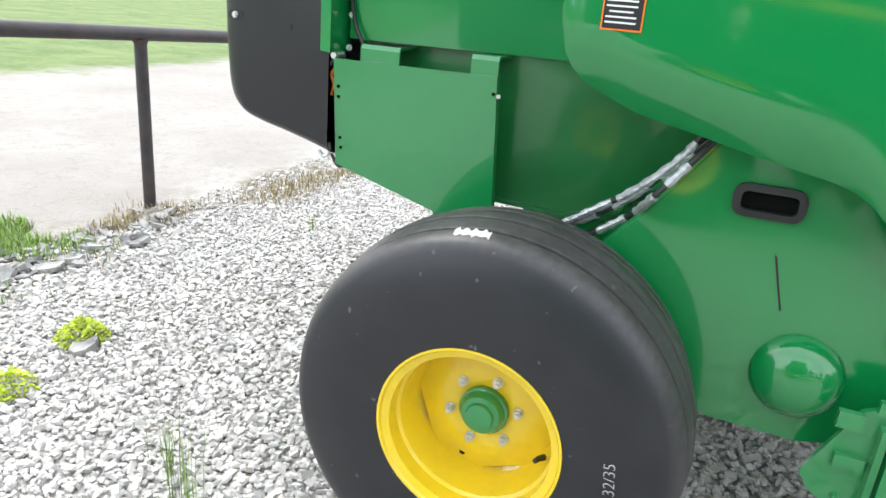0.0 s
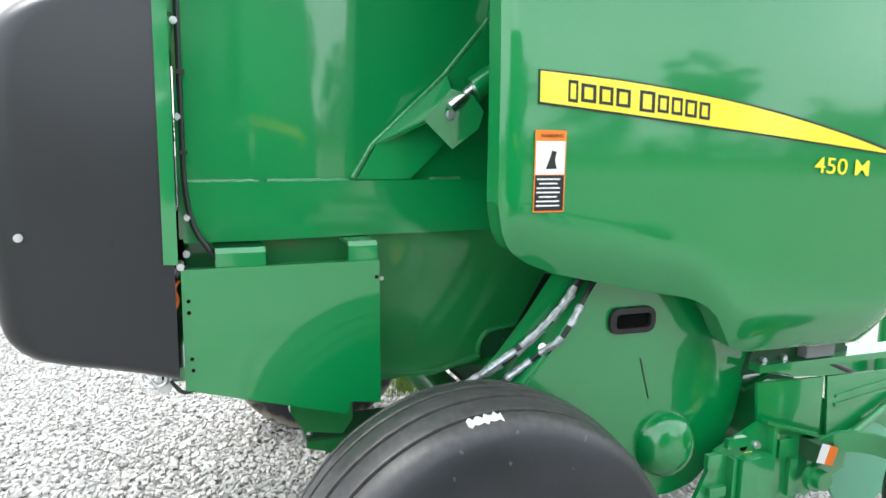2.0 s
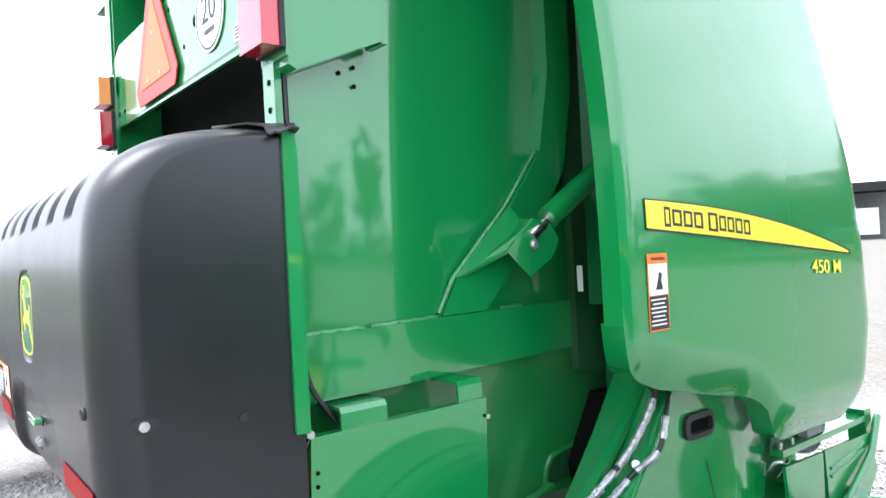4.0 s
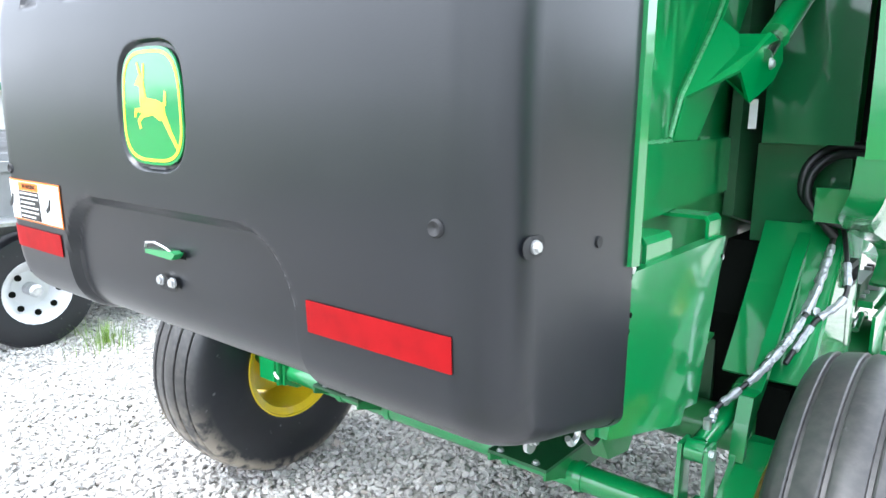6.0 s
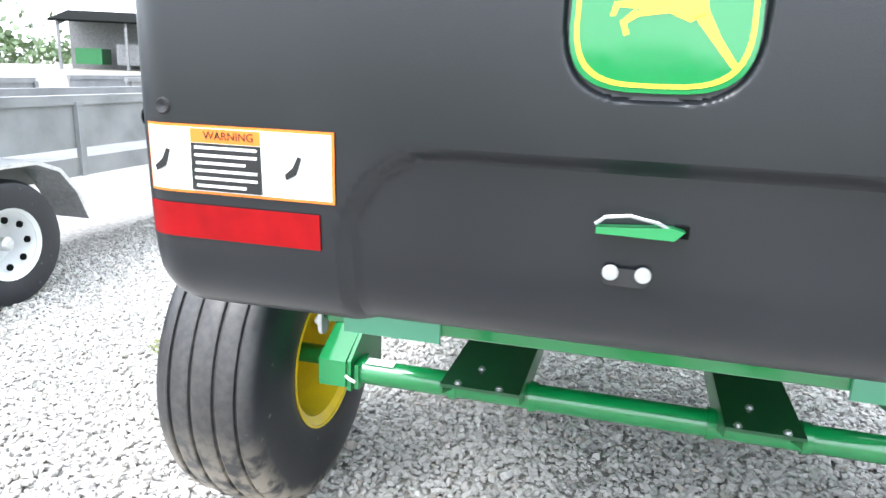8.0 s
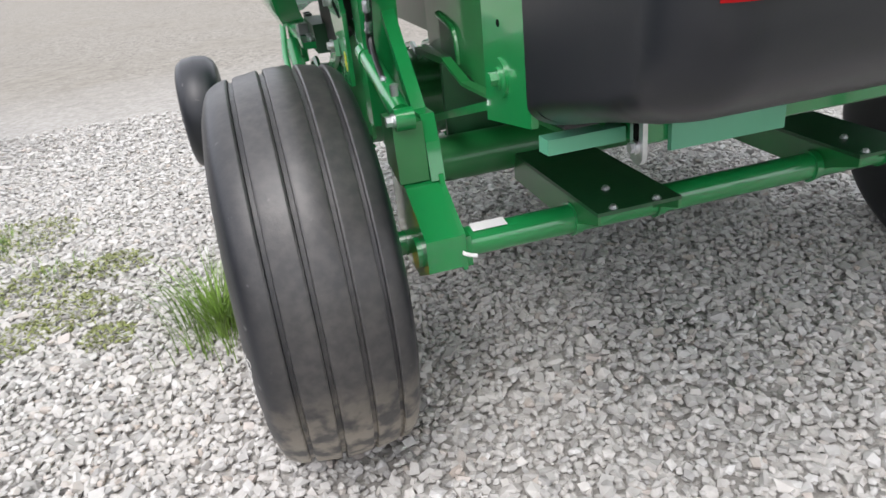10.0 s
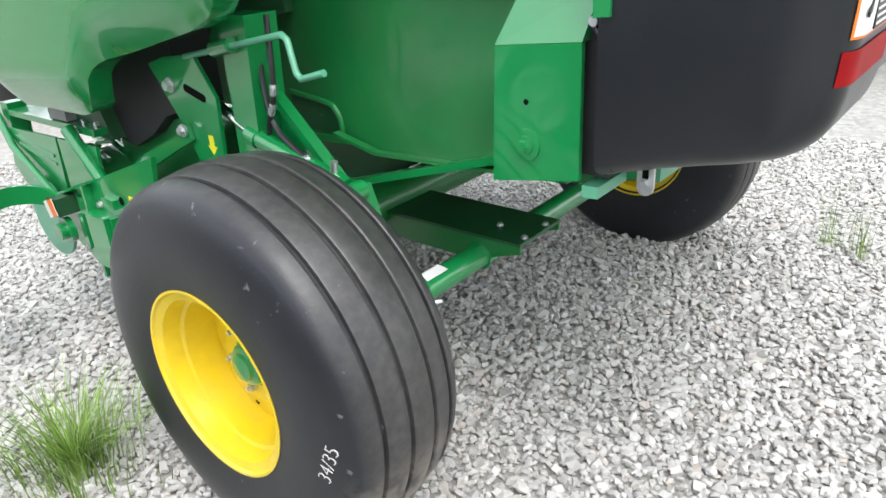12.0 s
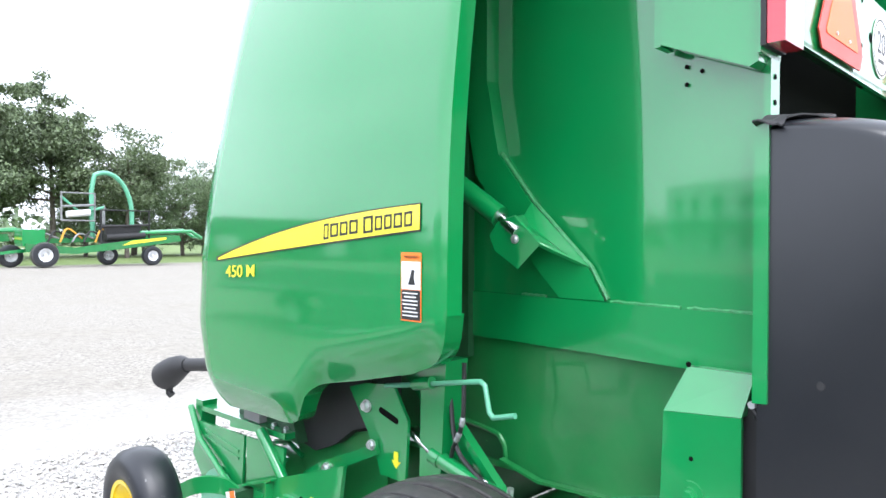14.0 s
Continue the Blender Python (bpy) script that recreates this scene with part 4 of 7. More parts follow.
# hoses clipped beside the edge strip
for q in (0,):
    hs = part("edge_hose", swept(curve_through([(0.690, -0.640, 2.02), (0.700, -0.640, 1.60), (0.702, -0.638, 1.40), (0.705, -0.622, 1.30), (0.712, -0.592, 1.245), (0.715, -0.562, 1.203)], 6), 0.0065, 8), HOSE, baler,
              "thin black hose clipped along the gate edge", smooth=True)
    for z in (1.86, 1.66, 1.47):
        part("clip", boxed(0.690, 0.710, -0.648, -0.628, z, z + 0.010), HOSE, hs)
for q, (y, z) in enumerate(((-0.648, 1.782), (-0.646, 1.560), (-0.634, 1.317), (-0.640, 1.226))):
    m = on_side(1, 0.700, y, z)
    bm = disc(bmesh.new(), m, 0.009, 0.004)
    hexnut(bm, m, 0.0065, 0.012)
    part("strip_bolt", bm, ZINC, baler, "small plated bolt beside the edge strip")
part("wire_loom", swept(curve_through([(0.735, -0.66, 1.17), (0.742, -0.672, 1.15), (0.738, -0.665, 1.12), (0.735, -0.675, 1.09)], 5), 0.006, 6), ORANGE, baler, "orange wire in the gap beside the cover", smooth=True)


# ---- black rear cover
def make_cover():
    prof = [(-0.668, 1.852), (-0.76, 1.850), (-0.85, 1.840), (-0.93, 1.818), (-0.99, 1.782), (-1.03, 1.735), (-1.05, 1.68), (-1.06, 1.60), (-1.063, 1.50), (-1.063, 1.38), (-1.061, 1.26), (-1.057, 1.16),
            (-1.050, 1.085), (-1.032, 1.035), (-0.992, 0.997), (-0.93, 0.975), (-0.85, 0.957), (-0.76, 0.935), (-0.668, 0.909)]
    line = [(p.y, p.z) for p in curve_through([(0, y, z) for y, z in prof], 16)]
    badge_z = list(np.arange(1.595, 1.327, -0.0028))
    zs_, ys_ = [q[1] for q in reversed(line)], [q[0] for q in reversed(line)]
    line = [q for q in line if q[1] > 1.60] + [(float(np.interp(z, zs_, ys_)), float(z)) for z in badge_z] + [q for q in line if q[1] < 1.322]
    n = len(line)
    nor = []
    for i in range(n):
        a, b = line[max(i - 1, 0)], line[min(i + 1, n - 1)]
        ty, tz = b[0] - a[0], b[1] - a[1]
        q = math.hypot(ty, tz)
        nor.append((-tz / q, ty / q))  # towards the inside
    if nor[n // 2][0] < 0:
        nor = [(-u, -v) for u, v in nor]
    W, R = 0.768, 0.085
    fine = [x for x in np.linspace(-0.155, 0.125, 113)]
    cols = [(x, 0.0) for x in [*np.linspace(-(W - R), -0.160, 58), *fine, *np.linspace(0.130, W - R, 61)]]
    flat_n = len(cols)
    for k in range(1, 11):
        t = math.pi / 2 * k / 10
        cols.append((W - R + R * math.sin(t), R * (1 - math.cos(t))))
    cols = [(-x, d) for x, d in reversed(cols[flat_n:])] + cols

    def soft(v, a, b):
        t = min(1, max(0, (v - a) / (b - a)))
        return t * t * (3 - 2 * t)

    def dent(x, y, z):
        d = 0.0
        if z < 1.32 and y < -0.80:
            # wide panel round the latch
            r = 0.15
            qx, qz = max(abs(x + 0.022) - (0.402 - r), 0), max(z - (1.275 - r), 0)
            d += 0.022 * soft(r - math.hypot(qx, qz), 0.0, 0.022)
        if 1.30 < z < 1.62:
            # pocket round the badge
            qx, qz = abs(x + 0.012) / 0.117, abs(z - 1.461) / 0.121
            d += 0.009 * soft(1 - (qx ** 3.2 + qz ** 3.2) ** (1 / 3.2), 0.0, 0.06)
        if z > 1.66:
            for cx in (-0.535, -0.321, -0.107, 0.107, 0.321, 0.535):
                e = 0.046 - abs(x - cx)
                d += 0.011 * soft(e, 0.0, 0.012) * soft(z, 1.672, 1.692) * soft(-y, 0.80, 0.86)
        return d

    bm = bmesh.new()
    grid = []
    for x, inset in cols:
        row = []
        for (y, z), (u, v) in zip(line, nor):
            w = 0.35 + 0.65 * abs(u)
            d = inset * w
            yy = y + u * d + dent(x, y, z)
            if y > -0.70:
                yy = y
            row.append(bm.verts.new((x, yy, z + v * d)))
        grid.append(row)
    for a, b in zip(grid, grid[1:]):
        for i in range(n - 1):
            bm.faces.new((a[i], b[i], b[i + 1], a[i + 1]))
    bm.faces.new(grid[0])
    bm.faces.new(list(reversed(grid[-1])))
    cover = part("rear_cover", bm, BLACK_P, baler, "black moulded plastic rear cover", smooth=25)
    # badge as plain shapes in its colours
    m = on_rear(-0.012, -1.0562, 1.461)
    shield = []
    for k in range(44):
        a = math.tau * k / 44
        u, v = math.copysign(abs(math.cos(a)) ** (2 / 3.4), math.cos(a)), math.copysign(abs(math.sin(a)) ** (2 / 3.4), math.sin(a))
        shield.append(((0.106 - 0.005 * v) * u, 0.107 * v))
    badge = part("badge", flat(bmesh.new(), m, shield, 0.004), GREEN_P, cover, "green and yellow shield badge", bevel=0.0015)
    bm = bmesh.new()
    k0, k1 = 0.945, 0.895
    for i in range(len(shield)):
        j = (i + 1) % len(shield)
        flat(bm, m, [(shield[i][0] * k0, shield[i][1] * k0), (shield[j][0] * k0, shield[j][1] * k0), (shield[j][0] * k1, shield[j][1] * k1), (shield[i][0] * k1, shield[i][1] * k1)], 0.0010, 0.004)
    part("badge_border", bm, DECAL_Y, badge, "yellow border")
    bm = bmesh.new()
    for pts in ([(-0.036, 0.004), (-0.020, 0.016), (0.020, 0.012), (0.046, 0.004), (0.050, -0.016), (0.030, -0.026), (0.006, -0.016), (-0.026, -0.020)], [(-0.038, 0.002), (-0.036, 0.040), (-0.022, 0.044), (-0.014, 0.012)],
                [(-0.054, 0.040), (-0.038, 0.056), (-0.022, 0.050), (-0.020, 0.040), (-0.036, 0.036)], [(-0.034, 0.052), (-0.044, 0.078), (-0.040, 0.080), (-0.028, 0.054)], [(-0.026, 0.052), (-0.020, 0.078), (-0.016, 0.076), (-0.020, 0.050)],
                [(-0.034, -0.002), (-0.058, -0.004), (-0.062, -0.020), (-0.056, -0.020), (-0.052, -0.010), (-0.030, -0.012)], [(-0.034, -0.012), (-0.050, -0.026), (-0.044, -0.042), (-0.038, -0.040), (-0.042, -0.028), (-0.024, -0.018)],
                [(0.034, -0.020), (0.050, -0.014), (0.066, -0.042), (0.088, -0.072), (0.082, -0.076), (0.056, -0.046)], [(0.044, 0.004), (0.050, 0.028), (0.056, 0.024), (0.052, 0.000)]):
        flat(bm, m, [(0.98 * u, 1.0 * v) for u, v in pts], 0.0010, 0.004)
    part("badge_emblem", bm, DECAL_Y, badge, "plain yellow emblem")
    # reflective tape
    # thin tape that follows the cover round its rounded sides
    zs, ys = [q[1] for q in reversed(line)], [q[0] for q in reversed(line)]

    def taped(cx, cz, w, h, lift):
        cells = []
        for i in range(25):
            x = cx - w / 2 + w * i / 24
            t = min(1.0, max(0.0, (abs(x) - (W - R)) / R))
            inset = R * (1 - math.sqrt(1 - t * t))
            cells.append([(x, float(np.interp(cz - h / 2 + h * j / 3, zs, ys)) + inset - lift, cz - h / 2 + h * j / 3) for j in range(4)])
        return thick_grid(cells, (0, 0.0012, 0))
    for cx in (0.552, -0.590):
        part("red_reflector", taped(cx, 1.143, 0.285, 0.052, 0.003), RED, cover, "red reflective tape", smooth=30)
    # warning label
    lab = on_rear(-0.578, -1.0625, 1.236)
    wl_ = part("warning_label", taped(-0.574, 1.236, 0.302, 0.100, 0.0030), ORANGE, cover, "white and black warning label with an orange border")
    part("label_field", taped(-0.574, 1.236, 0.294, 0.092, 0.0040), WHITE, wl_, smooth=30)
    part("label_header", sheet(bmesh.new(), lab, 0.112, 0.020, 0.0032, cx=-0.012, cy=0.035), ORANGE, wl_)
    text_mesh("label_word", "WARNING", 0.0165, lab @ Matrix.Translation((-0.006, 0.035, 0.0038)), DECAL_K, wl_, 0.0003)
    part("label_text_block", sheet(bmesh.new(), lab, 0.112, 0.068, 0.0030, cx=-0.012, cy=-0.010), DECAL_K, wl_)
    bm = bmesh.new()
    for k in range(6):
        sheet(bm, lab, 0.100 - 0.02 * (k % 3 == 2), 0.0042, 0.0036, cx=-0.012 - 0.008 * (k % 3 == 2), cy=0.018 - 0.011 * k)
    part("label_print", bm, WHITE, wl_)
    for cx in (-0.115, 0.095):
        bm = flat(bmesh.new(), lab, [(cx - 0.012, -0.02), (cx + 0.003, -0.012), (cx + 0.012, 0.012), (cx + 0.006, 0.014), (cx - 0.002, -0.002), (cx - 0.014, -0.012)], 0.0034)
        part("label_symbol", bm, DECAL_K, wl_)
    # latch handle and striker bolts
    lm = on_rear(-0.012, -1.041, 1.188)
    la = part("latch_handle", flat(bmesh.new(), lm, [(-0.055, -0.008), (0.040, -0.010), (0.052, 0.002), (0.036, 0.006), (-0.055, 0.000)], 0.02), GREEN, cover, "green steel latch handle", bevel=0.001)
    part("latch_wire", swept([lm @ Vector(p) for p in ((-0.056, 0.004, 0.018), (-0.045, 0.014, 0.022), (-0.015, 0.018, 0.022), (0.02, 0.011, 0.02), (0.035, 0.002, 0.015))], 0.0025, 6), ZINC, la)
    part("latch_slot", sheet(bmesh.new(), lm, 0.02, 0.016, 0.0012, cx=0.048, cy=-0.002), DARK, cover)
    for dx in (-0.019, 0.022):
        mm = on_rear(dx - 0.026, -1.0405, 1.126)
        bm = disc(bmesh.new(), mm, 0.0105, 0.004, 16)
        disc(bm, mm, 0.008, 0.009, 14)
        part("striker_bolt", bm, ZINC, cover, "bright bolt head")
    part("striker_slot", sheet(bmesh.new(), on_rear(-0.025, -1.0405, 1.120), 0.060, 0.024, 0.0012, 0.010), BLACK, cover)
    for sx in (1, -1):
        part("plug", lathed([(0, 0.0005), (0.004, 0.010), (0.0, 0.0125), (-0.01, 0.0125)], 16), BLACK, cover, "round black plug").matrix_basis = pose(0.670 if sx > 0 else -0.690, -1.064 if sx > 0 else -1.062, 1.310, 0, 0, -90)
        ms = on_side(sx, 0.7685, -0.985, 1.288)
        part("bolt_recess", sheet(bmesh.new(), ms, 0.052, 0.029, 0.0012, 0.014), BLACK, cover, "dark oval bolt recess")
        bm = disc(bmesh.new(), ms, 0.0095, 0.005, 16)
        hexnut(bm, ms, 0.0070, 0.010)
        part("cover_bolt", bm, ZINC, cover, "bright cover bolt")
        part("dimple", disc(bmesh.new(), on_side(sx, 0.768, -0.80, 1.27), 0.009, 0.003, 14), BLACK, cover)
    # curled rubber seal lying over the upper front corners
    for sx in (1, -1):
        cells = []
        for i in range(13):
            x = 0.585 + 0.215 * i / 12
            t = min(0.97, max(0.0, (x - (W - R)) / R))
            top = 1.852 - 0.35 * R * (1 - math.sqrt(1 - t * t))
            reach = 0.055 + 0.075 * max(0.0, math.sin(math.pi * min(1.0, i / 9)))
            cells.append([(sx * x, -0.664 - reach * j / 5, top + 0.007 + 0.006 * math.sin(i * 1.1 + j) - 0.004 * j / 5) for j in range(6)])
        part("rubber_flap", thick_grid(cells, (0, 0, 0.004)), BLACK, cover, "curled black rubber corner flap", smooth=50)
    # sill and hanging links
    sill = part("sill", prismed([(-0.705, 0.905), (-0.62, 0.905), (-0.62, 0.868), (-0.70, 0.868), (-0.705, 0.872)], "x", -0.60, 0.60), GREEN, baler, "green sill under the rear cover", bevel=0.003)
    part("sill_end", prismed([(-0.662, 0.890), (-0.628, 0.890), (-0.628, 0.864), (-0.662, 0.866)], "x", -0.735, -0.605), GREEN_L, sill, "paler green folded sill end", bevel=0.002)
    for sx in (1, -1):
        part("sill_plate", prismed([(-0.716, 0.906), (-0.706, 0.906), (-0.706, 0.855), (-0.716, 0.857)], "x", sx * 0.36, sx * 0.56), GREEN_L, sill, "paler green end plate", bevel=0.002)
        pts = [(0.018 * math.cos(a), 0.024 + 0.018 * math.sin(a)) for a in np.linspace(0, math.pi, 9)] + [(0.018 * math.cos(a), -0.024 + 0.018 * math.sin(a)) for a in np.linspace(math.pi, math.tau, 9)]
        m = on_side(sx, 0.605, -0.706, 0.884)
        lk = part("latch_link", flat(bmesh.new(), m, pts, 0.008), ZINC, baler, "bright slotted link hanging under the cover", bevel=0.001)
        part("link_slot", sheet(bmesh.new(), m, 0.013, 0.034, 0.0095, 0.006, cy=0.010), DARK, lk)
        bm = disc(bmesh.new(), m @ Matrix.Translation((0, -0.014, 0.008)), 0.011, 0.006)
        hexnut(bm, m @ Matrix.Translation((0, -0.014, 0.008)), 0.008, 0.012)
        part("bolt", bm, ZINC, lk)
    for sx in (1,):
        hk = part("cover_hook", swept(curve_through([(sx * 0.70, -0.70, 0.94), (sx * 0.70, -0.70, 0.905), (sx * 0.70, -0.72, 0.895), (sx * 0.70, -0.735, 0.91)]), 0.006, 8), ZINC, baler, "plated hook under the cover", smooth=True)
        part("wire", swept(curve_through([(sx * 0.70, -0.69, 0.905), (sx * 0.71, -0.66, 0.875), (sx * 0.71, -0.62, 0.885)]), 0.005, 6), HOSE, hk)


make_cover()


# ---- top of the tailgate with lamps and signs
def make_tail():
    y = -0.655
    pan = part("rear_panel", prismed([(-0.70, 2.085), (0.66, 2.070), (0.66, 2.36), (-0.60, 2.375), (-0.70, 2.33)], "y", y, y + 0.012), GREEN, baler, "green rear cross panel", bevel=0.003)
    part("panel_lip", prismed([(y, 2.085), (y + 0.012, 2.085), (y + 0.06, 2.10), (y + 0.06, 2.106), (y, 2.095)], "x", -0.69, 0.65), GREEN, pan)
    # slow vehicle triangle
    m = on_rear(-0.145, y - 0.008, 2.235)

    def cut(h, c):
        pts = []
        for k in range(3):
            a = radians(90 + 120 * k)
            v = Vector((math.cos(a), math.sin(a))) * h
            t = Vector((-math.sin(a), math.cos(a))) * c
            pts += [tuple(v - t), tuple(v + t)]
        return pts
    tri = part("slow_vehicle_sign", flat(bmesh.new(), m, cut(0.228, 0.028), 0.004), SMV_R, baler, "triangular orange and red slow vehicle sign")
    part("sign_field", flat(bmesh.new(), m, cut(0.172, 0.006), 0.006), SMV_O, tri, "fluorescent orange triangle")
    for dx, dz in ((-0.06, -0.075), (0.06, -0.075), (0, 0.06)):
        part("rivet", disc(bmesh.new(), m @ Matrix.Translation((dx, dz, 0.006)), 0.005, 0.003, 10), ZINC, tri)
    # speed disc
    m = on_rear(0.315, y - 0.002, 2.222)
    dsk = part("speed_sign", disc(bmesh.new(), m, 0.100, 0.003, 40), WHITE, baler, "round white speed sign with a black ring")
    bm = bmesh.new()
    for k in range(40):
        a, b = math.tau * k / 40, math.tau * (k + 1) / 40
        flat(bm, m, [(0.088 * math.cos(a), 0.088 * math.sin(a)), (0.094 * math.cos(a), 0.094 * math.sin(a)), (0.094 * math.cos(b), 0.094 * math.sin(b)), (0.088 * math.cos(b), 0.088 * math.sin(b))], 0.0008, 0.003)
    part("sign_ring", bm, DECAL_K, dsk)
    text_mesh("sign_number", "20", 0.105, m @ Matrix.Translation((0, 0.012, 0.0038)), DECAL_K, dsk, 0.0005, "black number")
    part("sign_small_text", sheet(bmesh.new(), m @ Matrix.Translation((0, 0, 0.003)), 0.07, 0.012, 0.0012, cy=-0.045), DECAL_K, dsk)
    m = on_rear(0.505, y - 0.001, 2.125)
    st = part("sticker", sheet(bmesh.new(), m, 0.085, 0.042, 0.0012), WHITE, baler, "small white printed sticker")
    bm = bmesh.new()
    for k in range(4):
        sheet(bm, m, 0.07 - 0.012 * (k % 2), 0.004, 0.0018, cy=0.013 - 0.0085 * k)
    part("print", bm, DECAL_K, st)
    for x, z, r in ((0.10, 2.33, 0.008), (0.20, 2.235, 0.016), (0.10, 2.19, 0.007), (-0.02, 2.33, 0.007), (0.58, 2.25, 0.012), (0.545, 2.235, 0.008), (-0.63, 2.13, 0.009), (-0.56, 2.13, 0.009)):
        part("bolt_hole", disc(bmesh.new(), on_rear(x, y - 0.0005, z), r, 0.001, 14), DARK, pan)
    # lamps
    for sx in (1, -1):
        for z0, z1, lens, word in ((2.015, 2.145, RED_L, "red"), (2.165, 2.27, AMBER_L, "amber")):
            cx = sx * 0.705
            lamp = part("tail_lamp", boxed(cx - 0.063, cx + 0.063, -0.680, -0.6685, z0, z1), BLACK, baler, word + " ribbed tail lamp in a black housing", bevel=0.006)
            bm = boxed(cx - 0.058, cx + 0.058, -0.720, -0.6805, z0 + 0.003, z1 - 0.003)
            part("lens", bm, lens, lamp, word + " lens", bevel=0.009)
        part("lamp_bracket", prismed([(-0.668, 2.00), (-0.661, 2.00), (-0.661, 2.28), (-0.668, 2.28)], "x", sx * 0.64, sx * 0.765), GREEN, baler, "green lamp bracket", bevel=0.002)
        # upright beside the opening and the folded wing
        part("upright", boxed(*sorted((sx * 0.645, sx * 0.70)), -0.668, -0.652, 1.80, 2.20), GREEN, baler, "green upright beside the rear opening", bevel=0.003)
        for z in (1.90, 1.96):
            part("bolt_hole", disc(bmesh.new(), on_rear(sx * 0.675, -0.669, z), 0.007, 0.001, 10), DARK, pan)
        part("side_wing", prismed([(-0.66, 1.985), (-0.64, 1.975), (-0.420, 2.066), (-0.420, 2.62), (-0.66, 2.62)], "x", sx * 0.692, sx * 0.755), GREEN, baler, "green folded sheet wing", bevel=0.002)
        part("wing_flange", boxed(*sorted((sx * 0.680, sx * 0.750)), -0.4195, -0.402, 2.062, 2.62), GREEN, baler, "narrow folded front flange of the wing", bevel=0.002)
    # belts and rollers in the opening
    part("belt_guard", prismed([(-0.66, 1.70), (0.66, 1.70), (0.66, 2.30), (-0.66, 2.30)], "y", -0.50, -0.46), DARK, baler, "black ribbed bale belt")


make_tail()


# ---- front side shields
def make_shield(s):
    def bottom(y):
        pts = [(0.0, 1.37), (0.037, 1.37), (0.045, 1.315), (0.06, 1.275), (0.085, 1.245), (0.13, 1.215), (0.20, 1.185), (0.45, 1.125), (0.60, 1.095), (0.66, 1.06), (0.72, 0.985), (0.78, 0.935), (0.85, 0.918), (1.10, 0.916), (1.36, 0.905), (1.42, 0.925), (1.60, 0.95)]
        return float(np.interp(y, [p[0] for p in pts], [p[1] for p in pts]))

    def front(z):
        return float(np.interp(z, [0.90, 1.0, 1.24, 1.5, 1.75, 2.0, 2.45, 2.65], [1.46, 1.53, 1.60, 1.58, 1.53, 1.465, 1.41, 1.37]))

    def out(y, z, zb, yf):
        x = 1.050
        x -= 0.012 * max(0, (0.075 - y) / 0.038) ** 1.5
        x -= 0.055 * max(0, 1 - (z - zb) / 0.14) ** 1.6
        x -= 0.12 * max(0, 1 - (yf - y) / 0.22) ** 2.2
        lean = 0.16 * math.log1p(math.exp(min(40, (z - 1.82) / 0.16)))
        x -= 0.10 * lean + 0.06 * lean ** 2
        return x

    bm = bmesh.new()
    nu, nv = 60, 56
    grid = []
    for i in range(nu + 1):
        u = i / nu
        u = u + 0.06 * math.sin(u * math.tau) * -1
        row = []
        for j in range(nv + 1):
            v = (j / nv) ** 1.35
            # the column leans with the front edge
            y = 0.037 + u * 1.403
            zb = bottom(y)
            z = zb + (2.65 - zb) * v
            y2 = 0.037 + u * (front(z) - 0.037)
            zb2 = bottom(y2) if z < 1.3 else zb
            row.append(bm.verts.new((s * out(y2, z, bottom(max(y2, 0.13)), front(z)), y2 + 0.008, z)))
        grid.append(row)
    for a, b in zip(grid, grid[1:]):
        for j in range(nv):
            bm.faces.new((a[j], b[j], b[j + 1], a[j + 1]))
    # returned edges
    def hem(line, dx, dy=0.0, dz=0.0):
        inner = [bm.verts.new((v.co.x - s * dx, v.co.y + dy, v.co.z + dz)) for v in line]
        for (a, b), (c, d) in zip(zip(line, line[1:]), zip(inner, inner[1:])):
            bm.faces.new((a, b, d, c))
    hem(grid[0], 0.055, -0.004)
    hem([r[0] for r in grid], 0.07, 0.0, 0.006)
    hem(grid[-1], 0.10, 0.012)
    sh = part("side_shield", bm, GREEN_P, baler, "large glossy green moulded side shield", smooth=50)

    def x_at(y, z):
        return out(y, z, bottom(max(y, 0.13)), front(z))

    # stripe with plain letter blocks for the lettering
    def strip(lo, hi, y0, y1, n, lift, name, mat, parent, label=""):
        rows_ = []
        for k in range(n + 1):
            y = y0 + (y1 - y0) * k / n
            z0, z1 = lo(k / n), hi(k / n)
            rows_.append([(s * (x_at(y, z0 + (z1 - z0) * q / 3) + lift), y + 0.008, z0 + (z1 - z0) * q / 3) for q in range(4)])
        return part(name, thick_grid(rows_, (-s * 0.0015, 0, 0)), mat, parent, label)

    top = lambda q: 1.676 - 0.055 * q - 0.118 * q ** 2.2
    bot = lambda q: 1.606 - 0.098 * q - 0.012 * q * q
    ed = strip(lambda q: bot(q) - 0.005, lambda q: top(q) + 0.004, 0.128, 1.29, 40, 0.0035, "stripe_edge", DECAL_K, sh, "black edge of the stripe")
    st = strip(bot, top, 0.131, 1.275, 40, 0.0048, "stripe", DECAL_Y, sh, "tapering yellow stripe")
    # plain upright outlines, letter-sized, where the maker's name stands
    widths = (0.026, 0.041, 0.039, 0.041, 0.0, 0.045, 0.033, 0.033, 0.036, 0.033)
    y = 0.205 if s > 0 else 0.160
